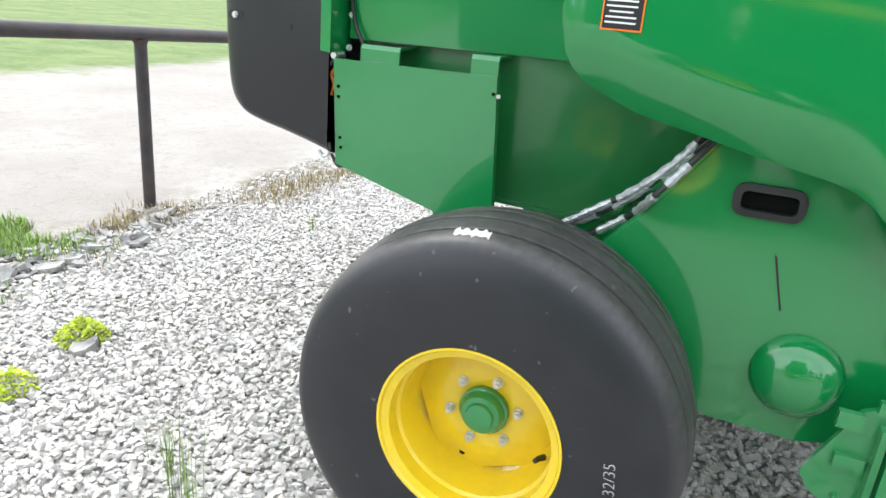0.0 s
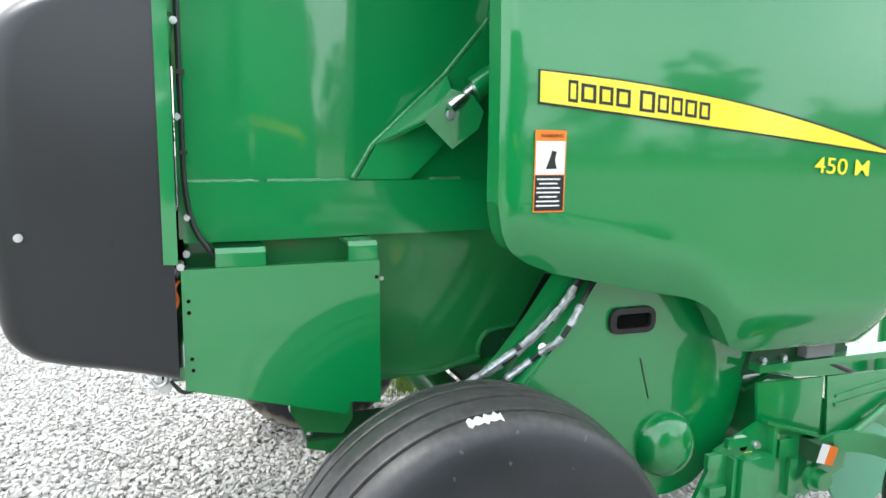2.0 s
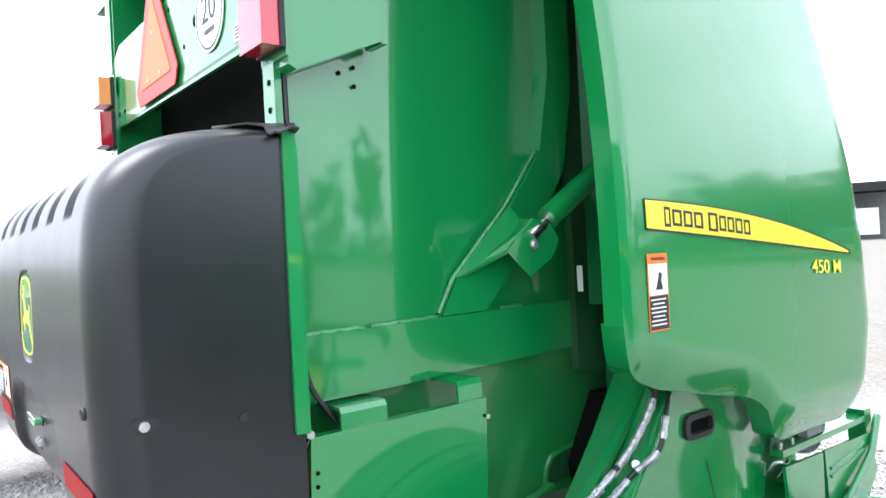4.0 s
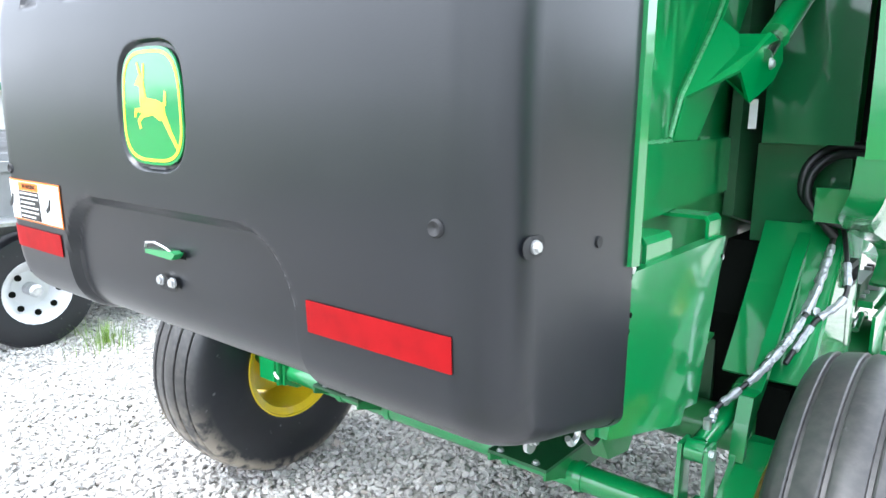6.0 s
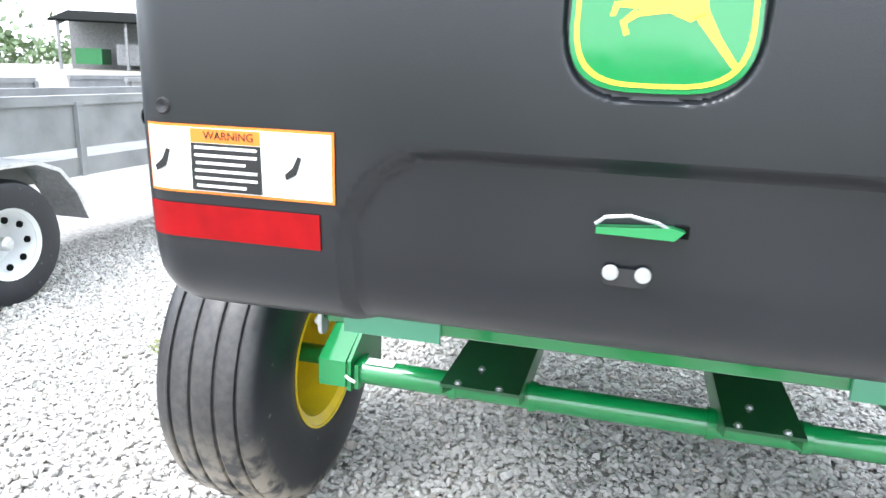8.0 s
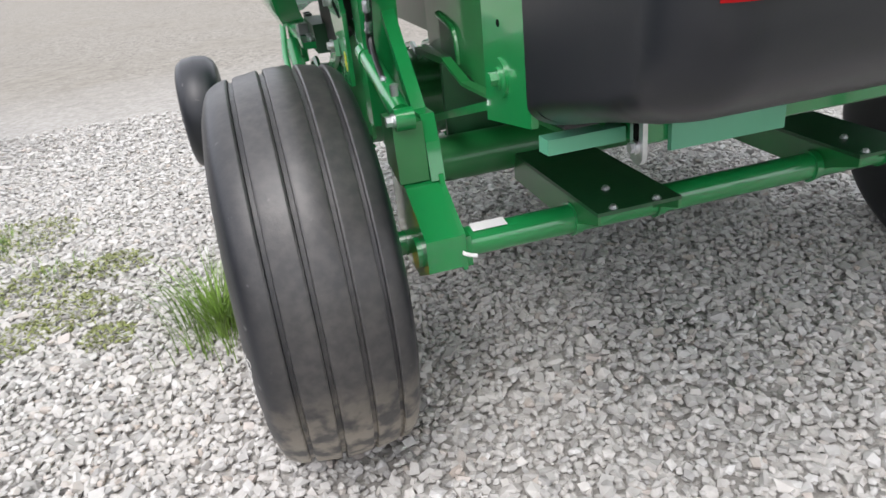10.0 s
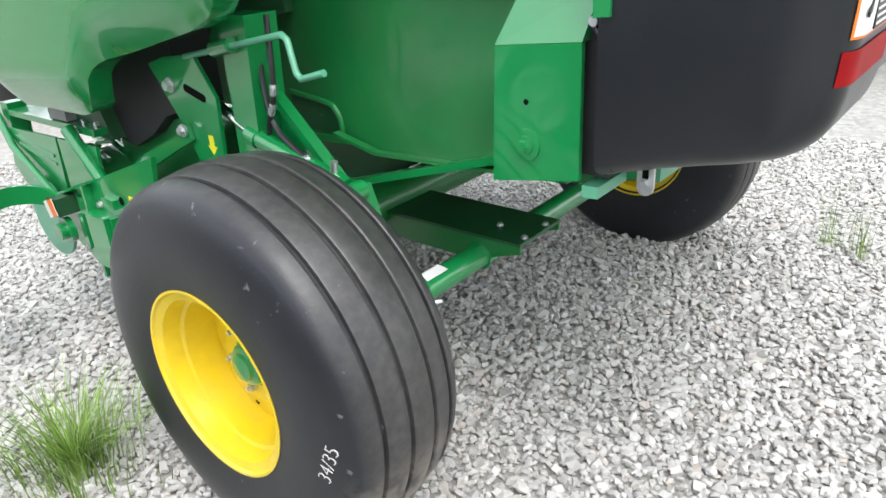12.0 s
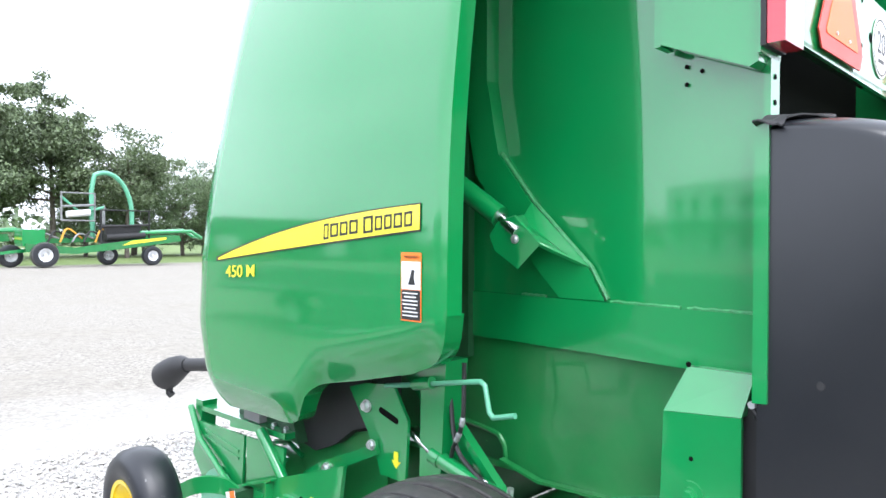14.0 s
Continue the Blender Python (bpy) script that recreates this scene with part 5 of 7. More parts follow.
    for k, w in enumerate(widths if s > 0 else reversed(widths)):
        if w:
            q = (y - 0.131) / 1.144
            mid, hh = (bot(q) + top(q)) / 2 - 0.002, 0.0255 if w in (0.026, 0.045) else 0.0215
            for dz0, dz1, f0, f1 in ((-hh, hh, 0.0, 0.2), (-hh, hh, 0.8, 1.0), (-hh, -hh + 0.0075, 0.2, 0.8), (hh - 0.0075, hh, 0.2, 0.8)):
                ya, yb = y + w * f0, y + w * f1
                strip(lambda t: mid + dz0 - 0.085 * (ya - y + t * (yb - ya)), lambda t: mid + dz1 - 0.085 * (ya - y + t * (yb - ya)), ya, yb, 1, 0.0058, "letter_block", DECAL_K, sh)
        y += w + 0.009 if w else 0.018
    num = text_mesh("model_number", "450 M", 0.064, Matrix.Identity(4), DECAL_Y, sh, 0.0008, "yellow model number", 1.32, 0.0002)
    for v in num.data.vertices:
        u, w, d = v.co
        yy, zz = 1.105 + s * u, 1.455 + w - 0.05 * s * u
        v.co = (s * (x_at(yy, zz) + 0.0045 + d), yy + 0.008, zz)
    # warning decal
    m = on_side(s, x_at(0.17, 1.445) + 0.0025, 0.171, 1.445)
    d = part("warning_decal", sheet(bmesh.new(), m, 0.083, 0.193, 0.001), ORANGE, sh, "tall warning decal, orange, white and black")
    part("decal_picture", sheet(bmesh.new(), m, 0.077, 0.078, 0.0016, cy=0.032), WHITE, d)
    part("decal_text_block", sheet(bmesh.new(), m, 0.077, 0.084, 0.0016, cy=-0.051), DECAL_K, d)
    text_mesh("decal_word", "WARNING", 0.0125, m @ Matrix.Translation((0.003, 0.083, 0.0018)), DECAL_K, d, 0.0003)
    bm = bmesh.new()
    for k in range(7):
        sheet(bm, m, 0.062 - 0.014 * (k % 3 == 1), 0.0035, 0.0022, cx=-0.003, cy=-0.018 - 0.0105 * k)
    part("decal_print", bm, WHITE, d)
    bm = bmesh.new()
    flat(bm, m, [(-0.012, 0.006), (0.018, 0.006), (0.012, 0.028), (0.016, 0.046), (0.004, 0.050), (-0.002, 0.030)], 0.0022)
    part("decal_symbol", bm, DECAL_K, d)
    # black vent on the front edge
    part("front_grip", boxed(*sorted((s * 0.915, s * 0.955)), 1.405, 1.425, 1.36, 1.47), BLACK, sh, "black plastic grip on the front edge", bevel=0.006)
    return sh


for s in (1, -1):
    make_shield(s)

# chamber sides, front body and roof behind the shields
for s in (1, -1):
    part("frame_side", prismed([(0.10, 1.20), (0.62, 0.86), (1.20, 0.86), (1.36, 1.1), (1.30, 1.6), (1.0, 2.60), (0.10, 2.60)], "x", s * 0.51, s * 0.54), GREEN_D, baler, "dark green frame side sheet", bevel=0.004)
    # added sheet; its dark colour stands for the shade behind the shield
    part("inner_shadow_box", prismed([(0.34, 1.18), (1.30, 0.99), (1.30, 2.0), (0.95, 2.55), (0.34, 2.55)], "x", s * 0.60, s * 0.63), GREEN_K, baler, "added dark sheet that fills the shaded space behind the shield")
    for pts in (([(0.935, 0.41, 1.385), (0.865, 0.39, 1.385), (0.812, 0.35, 1.335), (0.806, 0.335, 1.265), (0.835, 0.345, 1.22), (0.87, 0.36, 1.17), (0.89, 0.37, 1.145)],
                 [(0.940, 0.40, 1.365), (0.872, 0.37, 1.362), (0.828, 0.33, 1.315), (0.824, 0.318, 1.25), (0.86, 0.33, 1.20), (0.895, 0.38, 1.18), (0.905, 0.42, 1.17)]) if s > 0 else ()):
        part("hydraulic_hose", swept(curve_through(pts), 0.0125, 10), HOSE, baler, "black hydraulic hose", smooth=True)
    part("inner_plate", boxed(*sorted((s * 0.69, s * 0.915)), 0.335, 0.343, 1.39, 2.45), GREEN_I, baler, "inner sheet behind the shield edge, green deepened for shade", bevel=0.003)
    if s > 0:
        part("inner_plate", boxed(0.655, 0.90, 0.44, 0.45, 0.98, 1.386), GREEN_I, baler, "lower inner sheet, green deepened for shade", bevel=0.003)
        # added near-black strip that stands for the shaded gap beside the shield
        gap = part("shade_strip", boxed(0.918, 0.965, 0.40, 0.47, 1.26, 2.40), DARK, baler, "added dark strip for the shaded gap beside the inner sheet")
        for k in range(9):
            z = 1.28 + 0.12 * k
            part("chain_link", swept([(0.936, 0.395, z), (0.942, 0.395, z + 0.05)], 0.005, 6), ZINC, gap, "bright worn chain link")
    part("hose_bracket", boxed(*sorted((s * 0.845, s * 0.945)), 0.30, 0.36, 1.19, 1.28), GREEN, baler, "green hose bracket", bevel=0.006)
part("inner_sticker", sheet(bmesh.new(), on_rear(0.662, 0.33, 1.468), 0.022, 0.08, 0.001), WHITE, baler, "small white safety sticker")
part("front_body", prismed([(1.06, 1.05), (1.30, 1.05), (1.24, 1.9), (0.98, 2.58), (0.80, 2.58)], "x", -0.90, 0.90), GREEN, baler, "green front body panel", bevel=0.02)
part("roof", prismed([(-0.64, 2.60), (1.0, 2.62), (1.0, 2.64), (-0.64, 2.62)], "x", -0.98, 0.98), GREEN, baler, "green roof panel", bevel=0.005)
# added to close the view forward; the dark green stands for the shade there
part("underside_shade_sheet", boxed(-0.62, 0.62, 0.315, 0.335, 0.62, 0.83), GREEN_K, baler, "added sheet under the chamber, closing the view with a shade-dark green")
part("chamber_floor", prismed([(-0.60, 0.86), (0.70, 0.80), (0.70, 0.82), (-0.60, 0.88)], "x", -0.60, 0.60), GREEN_D, baler, "dark green chamber underside")


# ---- right lower guard with slot and dome
def make_right_guard():
    outline = [(0.425, 1.165), (0.31, 1.00), (0.20, 0.865), (0.12, 0.775), (0.10, 0.62), (0.30, 0.50), (0.50, 0.468), (0.70, 0.462), (0.80, 0.480), (0.90, 0.545), (0.97, 0.66), (1.02, 0.86), (1.03, 1.08)]
    bm = bmesh.new()
    cy, cz = 0.52, 0.80
    rings = []
    for k, f in enumerate((1.0, 0.985, 0.9, 0.75, 0.6, 0.45, 0.3, 0.15)):
        ring = []
        for i in range(len(outline)):
            for t in range(4):
                a, b = outline[i], outline[(i + 1) % len(outline)]
                y, z = a[0] + (b[0] - a[0]) * t / 4, a[1] + (b[1] - a[1]) * t / 4
                y, z = cy + (y - cy) * f, cz + (z - cz) * f
                x = 0.912 - 0.10 * max(0, y - 0.72) ** 1.3 * 2.2 - (0.02 if k == 0 else 0)
                ring.append(bm.verts.new((x, y, z)))
        rings.append(ring)
    n = len(rings[0])
    for a, b in zip(rings, rings[1:]):
        for i in range(n):
            bm.faces.new((a[i], a[(i + 1) % n], b[(i + 1) % n], b[i]))
    bm.faces.new(rings[-1])
    g = part("lower_guard", bm, GREEN_P, baler, "smooth green moulded lower guard", smooth=50)
    dome = [(0.0, 0.102), (0.024, 0.097), (0.045, 0.083), (0.060, 0.060), (0.068, 0.033), (0.070, 0.0008)]
    part("dome", lathed(dome, 40, (0.908, 0.671, 0.632)), GREEN_P, g, "round green dome", smooth=60)
    m = on_side(1, 0.912, 0.528, 1.022)
    bm = bmesh.new()
    ring = []
    for w, h, r in ((0.150, 0.074, 0.026), (0.116, 0.042, 0.012)):
        ring.append([(ax + r * math.cos(radians(a0 + q)), ay + r * math.sin(radians(a0 + q))) for ax, ay, a0 in ((w / 2 - r, h / 2 - r, 0), (-w / 2 + r, h / 2 - r, 90), (-w / 2 + r, -h / 2 + r, 180), (w / 2 - r, -h / 2 + r, 270)) for q in (0, 30, 60, 90)])
    loops = [[bm.verts.new(m @ Vector((u, v, d))) for u, v in pts_] for pts_, d in ((ring[0], 0.0), (ring[0], 0.013), (ring[1], 0.016), (ring[1], 0.0))]
    for la, lb in zip(loops, loops[1:] + loops[:1]):
        for q in range(16):
            bm.faces.new((la[q], la[(q + 1) % 16], lb[(q + 1) % 16], lb[q]))
    part("slot_frame", bm, BLACK, g, "black rubber slot frame", smooth=50)
    part("slot", sheet(bmesh.new(), m, 0.115, 0.041, 0.0012, 0.010), DARK, g, "dark hand slot")
    part("scratch_line", flat(bmesh.new(), on_side(1, 0.9125, 0, 0), [(0.565, 0.905), (0.570, 0.905), (0.606, 0.780), (0.602, 0.780)], 0.001), DECAL_K, g)
    # inner filler behind the guard's edge, near-black in place of the shade there
    part("guard_shade_fill", prismed([(0.42, 1.10), (0.30, 0.90), (0.35, 0.60), (0.85, 0.60), (0.95, 1.10)], "x", 0.60, 0.80), DARK, baler, "dark filler block for the shaded space behind the guard")
    part("guard_rear", prismed([(0.430, 1.160), (0.315, 0.998), (0.205, 0.864), (0.135, 0.785), (0.127, 0.792), (0.197, 0.870), (0.307, 1.004), (0.422, 1.166)], "x", 0.700, 0.905), GREEN, g, "sloping green rear face of the guard", bevel=0.003)
    # plastic-wrapped hoses along the arm
    for q, pts in enumerate(([(0.89, 0.37, 1.15), (0.886, 0.325, 1.080), (0.878, 0.24, 0.992), (0.857, 0.14, 0.915), (0.825, 0.05, 0.850), (0.785, -0.04, 0.800), (0.755, -0.09, 0.765), (0.752, -0.105, 0.735)],
                             [(0.900, 0.42, 1.175), (0.930, 0.35, 1.08), (0.942, 0.290, 1.000), (0.891, 0.246, 0.938), (0.865, 0.180, 0.880), (0.852, 0.13, 0.842)],
                             [(0.885, 0.40, 1.160), (0.882, 0.335, 1.080), (0.870, 0.245, 0.982), (0.847, 0.145, 0.900), (0.815, 0.05, 0.848)])):
        line = curve_through(pts, 8)
        hose = part("wrapped_hose", swept(line, 0.0068, 8), HOSE, baler, "black hydraulic hose partly wrapped in silver film", smooth=True)
        for a, c in (((3, 9), (9, 19), (20, 27), (27, 37), (39, 45), (48, 56)), ((8, 13), (16, 23), (26, 34)), ((6, 12), (14, 20), (23, 30)))[q]:
            part("film_sleeve", swept(line[a:c + 1], [0.0088 + 0.0030 * ((e * 7 + q) % 3) / 2 for e in range(c + 1 - a)], 8), FILM, hose, "crinkled silver film", smooth=True)
    part("hose_tee", swept([(0.888, 0.262, 0.958), (0.84, 0.30, 0.930), (0.800, 0.325, 0.912)], [0.013, 0.010, 0.011], 8), ZINC, baler, "bright hose tee", smooth=True)


make_right_guard()
# solid block added here; its near-black stands for the hollow's shade
part("arm_shade_block", boxed(0.80, 0.872, 0.12, 0.26, 0.56, 0.775), DARK, baler, "added dark block for the shaded hollow under the guard")


# ---- left feed drive: slotted plate, link, black flap, crank
def make_left_drive():
    x = -0.865
    p = part("slotted_plate", prismed([(0.69, 1.06), (0.60, 1.085), (0.46, 1.10), (0.385, 0.99), (0.40, 0.79), (0.52, 0.79), (0.56, 0.88)], "x", x, x + 0.012), GREEN, baler, "green slotted adjusting plate", bevel=0.003)
    m = on_side(-1, -x, 0.592, 1.008)
    bm = disc(bmesh.new(), m, 0.022, 0.006)
    hexnut(bm, m, 0.015, 0.02)
    part("bolt", bm, ZINC, p, "bright bolt and washer")
    part("slot", sheet(bmesh.new(), on_side(-1, -x, 0.48, 0.995) @ pose(0, 0, 0, 0, 0, -16), 0.10, 0.022, 0.0012, 0.01), DARK, p)
    part("arrow_decal", flat(bmesh.new(), on_side(-1, -x, -0.44, 0.86), [(-0.893, 0.022), (-0.872, 0.022), (-0.872, -0.008), (-0.860, -0.008), (-0.882, -0.034), (-0.904, -0.008), (-0.893, -0.008)], 0.0012), DECAL_Y, p, "yellow arrow decal")
    lk = part("link_arm", prismed([(0.53, 0.905), (0.56, 0.88), (0.84, 0.765), (0.95, 0.70), (0.92, 0.66), (0.80, 0.73), (0.52, 0.86)], "x", x - 0.016, x - 0.002), GREEN, baler, "green link arm", bevel=0.003)
    for y, z in ((0.545, 0.888), (0.80, 0.752)):
        m = on_side(-1, -x + 0.016, y, z)
        bm = disc(bmesh.new(), m, 0.018, 0.008)
        hexnut(bm, m, 0.012, 0.018)
        part("bolt", bm, ZINC, lk)
    part("drive_flap", prismed([(1.12, 0.93), (1.06, 1.09), (0.60, 1.16), (0.60, 0.93), (0.70, 0.90), (0.80, 0.83), (0.93, 0.775), (1.06, 0.80)], "x", -0.84, -0.70), BLACK, baler, "black rubber drive flap", bevel=0.015)
    part("upright_post", prismed([(0.27, 0.70), (0.36, 0.70), (0.35, 1.20), (0.24, 1.20)], "x", -0.84, -0.74), GREEN, baler, "green upright channel", bevel=0.004)
    c = part("crank_handle", swept([(-0.86, 0.50, 1.09), (-0.86, 0.08, 1.165), (-0.86, 0.062, 1.155), (-0.86, 0.045, 1.08), (-0.86, 0.03, 1.068), (-0.86, -0.05, 1.088)], 0.0085, 10), GREEN_L, baler, "pale green bent crank handle", smooth=True)
    part("crank_boss", swept([(-0.86, 0.28, 1.132), (-0.86, 0.36, 1.117)], 0.020, 12), GREEN, c)
    for q, pts in enumerate(([(-0.81, 0.19, 1.20), (-0.83, 0.175, 1.06), (-0.83, 0.187, 0.996), (-0.83, 0.215, 0.94), (-0.825, 0.23, 0.905)],
                             [(-0.80, 0.26, 1.10), (-0.82, 0.225, 0.98), (-0.828, 0.19, 0.92), (-0.83, 0.114, 0.872), (-0.83, 0.04, 0.838), (-0.83, -0.026, 0.810)])):
        line = curve_through(pts, 8)
        hose = part("wrapped_hose", swept(line, 0.0075, 8), HOSE, baler, "thin black hydraulic hose with silver ends", smooth=True)
        for a, c in (((10, 15), (17, 22)), ((26, 31), (34, 39)))[q]:
            part("hose_sleeve", swept(line[a:c], [0.0085 + 0.002 * (e % 2) for e in range(c - a)], 8), FILM, hose, "silver film sleeve", smooth=True)


make_left_drive()
part("inner_cover", prismed([(0.56, 0.58), (1.10, 0.60), (1.10, 0.84), (0.80, 0.86), (0.56, 0.92)], "x", -0.80, -0.79), GREEN_D, baler, "green sheet behind the link arm", bevel=0.003)


# ---- pickup and gauge wheels
def make_pickup():
    part("pickup_reel", swept([(-0.93, 1.18, 0.56), (0.93, 1.18, 0.56)], 0.17, 28), GREEN_D, baler, "green pickup reel with strippers", smooth=True)
    for k in range(24):
        x = -0.88 + 1.76 * k / 23
        pts = [(x, 1.18 + 0.195 * math.cos(a), 0.56 + 0.195 * math.sin(a)) for a in np.linspace(-2.2, 2.2, 9)]
        part("stripper", swept(pts, 0.012, 6), GREEN, baler, "green stripper band")
    for s in (1, -1):
        rear = [(0.60, 0.62), (0.56, 0.835), (0.96, 0.700)] if s < 0 else [(0.715, 0.44), (0.80, 0.62), (0.96, 0.690)]
        sp = part("pickup_side", prismed(rear + [(1.335, 0.575), (1.325, 0.49), (1.21, 0.435), (1.03, 0.346), (0.86, 0.325), (0.74, 0.40)], "x", s * 0.975, s * 0.99), GREEN, baler,
                  "green pickup side plate", bevel=0.004)
        part("top_fold", prismed([(0.96, 0.702), (1.335, 0.577), (1.335, 0.567), (0.96, 0.692)], "x", s * 0.99, s * 1.015), GREEN, sp, bevel=0.002)
        part("pin_hole", disc(bmesh.new(), on_side(s, 0.9905, 0.80 if s < 0 else 0.90, 0.66 if s < 0 else 0.62), 0.014, 0.001, 14), DARK, sp)
        part("side_rib", boxed(*sorted((s * 0.99, s * 1.02)), 0.985, 1.0, 0.36, 0.68), GREEN, sp, bevel=0.002)
        part("side_rib", boxed(*sorted((s * 0.99, s * 1.02)), 0.84, 0.855, 0.36, 0.60), GREEN, sp, bevel=0.002)
        part("side_box", boxed(*sorted((s * 0.99, s * 1.035)), 0.86, 0.98, 0.42, 0.60), GREEN, sp, bevel=0.006)
        m = on_side(s, 1.02, 1.16, 0.50)
        bm = disc(bmesh.new(), m, 0.045, 0.02)
        disc(bm, m, 0.03, 0.045)
        part("bearing", bm, GREEN, sp, "green bearing boss", bevel=0.003)
        for y, z in ((0.78, 0.48), (0.95, 0.62), (1.02, 0.64), (0.80, 0.40), (0.93, 0.40), (1.14, 0.42)):
            m = on_side(s, 0.99, y, z)
            bm = disc(bmesh.new(), m, 0.012, 0.004)
            hexnut(bm, m, 0.009, 0.012)
            part("bolt", bm, ZINC if y > 0.85 else GREEN, sp)
        m = on_side(s, 0.9905, 0.73 if s < 0 else 0.92, 0.665 if s < 0 else 0.58)
        part("arrow_decal", sheet(bmesh.new(), m, 0.035, 0.045, 0.001, 0.006), DECAL_Y, sp, "yellow arrow decal")
        m = on_side(s, 1.066, 1.155, 0.590)
        dc = part("danger_decal", sheet(bmesh.new(), m @ pose(0, 0, 0, 0, 0, -18 * s), 0.070, 0.060, 0.002), WHITE, sp, "white and orange safety decal")
        part("decal_band", sheet(bmesh.new(), m @ pose(0, 0, 0, 0, 0, -18 * s), 0.036, 0.060, 0.003, cx=0.016), ORANGE, dc)
        part("decal_mount", boxed(*sorted((s * 0.99, s * 1.060)), 1.125, 1.185, 0.560, 0.622), GREEN_K, sp, bevel=0.004)
        part("pickup_disc", swept([(s * 0.960, 1.44, 0.465), (s * 0.972, 1.44, 0.465)], 0.150, 36), GREEN_L, baler, "pale green round windguard end")
        # gauge wheel arm and wheel
        line = curve_through([(s * 1.03, 1.15, 0.585), (s * 1.07, 1.21, 0.625), (s * 1.15, 1.28, 0.630), (s * 1.25, 1.325, 0.590)], 8)
        arm = part("gauge_arm", thick_grid([[(p.x, p.y, p.z - 0.032), (p.x, p.y, p.z + 0.032)] for p in line], (-s * 0.012, 0.008, 0)), GREEN, baler, "green curved flat gauge wheel arm", smooth=30)
        hubc = (s * 1.33, 1.33, 0.585)
        gw = part("gauge_wheel", lathed([(0.01, 0.02), (0.02, 0.07), (0.055, 0.09), (0.068, 0.115), (0.073, 0.115), (0.07, 0.10), (-0.06, 0.10), (-0.07, 0.115), (-0.073, 0.112), (-0.05, 0.085), (0.0, 0.065), (-0.005, 0.02)], 40,
                                           closed=True), YELLOW, baler, "small yellow gauge wheel with a smooth black tyre", smooth=35)
        gw.matrix_basis = pose(*hubc, 0, 0, 0 if s > 0 else 180)
        part("tyre", lathed([(0.068, 0.112), (0.078, 0.135), (0.080, 0.165), (0.070, 0.195), (0.045, 0.215), (0.0, 0.221), (-0.045, 0.215), (-0.070, 0.195), (-0.080, 0.165), (-0.078, 0.135), (-0.068, 0.112)], 56, capped=False), TYRE, gw,
             "smooth black gauge tyre", smooth=35)
        part("hub_nut", lathed([(0.0, 0.022), (0.035, 0.022), (0.038, 0.012), (0.055, 0.012), (0.056, 0.0005)], 12), ZINC, gw, "plated hub nut")
        # open frame above the pickup
        part("feed_frame", prismed([(1.0, 0.842), (1.70, 0.836), (1.70, 0.815), (1.0, 0.818)], "x", s * 0.84, s * 0.93), GREEN, baler, "green feed frame rail", bevel=0.003)
        part("feed_plate", prismed([(0.98, 0.795), (1.255, 0.785), (1.255, 0.52), (1.0, 0.60)], "x", s * 0.935, s * 0.946), GREEN, baler, "green feed side plate", bevel=0.003)
        fp = part("feed_plate", prismed([(1.27, 0.785), (1.66, 0.775), (1.72, 0.62), (1.62, 0.52), (1.30, 0.50)], "x", s * 0.935, s * 0.946), GREEN, baler, "green feed side plate with pressed ribs", bevel=0.003)
        for z in (0.745, 0.715):
            part("pressed_rib", prismed([(1.31, z - 0.035), (1.60, z), (1.60, z + 0.01), (1.31, z - 0.025)], "x", s * 0.946, s * 0.952), GREEN, fp, bevel=0.002)
        part("tie_bar", swept([(s * 0.945, 1.74, 0.825), (s * 0.965, 1.62, 0.71), (s * 0.972, 1.32, 0.56)], 0.014, 10), GREEN, baler, "green tie bar", smooth=True)
        if s < 0:
            part("tie_bar", swept([(s * 0.955, 1.13, 0.835), (s * 0.96, 0.95, 0.675)], 0.022, 12), GREEN, baler, "green stay tube", smooth=True)
        blk = part("drive_block", prismed([(0.98, 0.80), (1.42, 0.80), (1.42, 0.855), (1.30, 0.895), (1.02, 0.895)], "x", s * 0.76, s * 0.885), GREEN_K, baler, "drive box above the pickup, in the shade-darkened green paint", bevel=0.008)
        for k in range(4):
            part("bolt", hexnut(bmesh.new(), on_side(s, 0.885, 1.05 + 0.085 * k, 0.845), 0.010, 0.014), ZINC, blk, "plated bolt head")
        for y, z, w, h in ((0.78, 0.60, 0.05, 0.04), (0.86, 0.645, 0.07, 0.03), (1.05, 0.60, 0.05, 0.06), (1.09, 0.50, 0.03, 0.12), (0.80, 0.50, 0.06, 0.03), (0.93, 0.46, 0.09, 0.02)):
            part("small_bracket", boxed(*sorted((s * 0.9905, s * 1.008)), y - w / 2, y + w / 2, z - h / 2, z + h / 2), GREEN, sp, "small green bracket", bevel=0.004)
        part("front_post", prismed([(1.66, 0.86), (1.72, 0.86), (1.74, 0.70), (1.69, 0.66)], "x", s * 0.86, s * 0.93), GREEN, baler, "green front frame post", bevel=0.003)
        part("bracket_block", boxed(*sorted((s * 0.84, s * 0.92)), 1.20, 1.32, 0.843, 0.882), GREY_S, baler, "grey steel block", bevel=0.006)
        for y in (1.36, 1.42):
            part("shaft_bolt", swept([(s * 0.86, y, 0.845), (s * 0.86, y, 0.90)], 0.014, 10), GREY_S if y < 1.4 else BLACK, baler, "upright bolt on the feed rail", smooth=True)
        part("front_hose", swept(curve_through([(s * 0.55, 1.45, 1.12), (s * 0.56, 1.62, 1.02), (s * 0.56, 1.68, 0.86), (s * 0.55, 1.60, 0.76), (s * 0.5, 1.50, 0.82)], 8), 0.014, 10), HOSE, baler, "black hydraulic hose loop", smooth=True)


make_pickup()


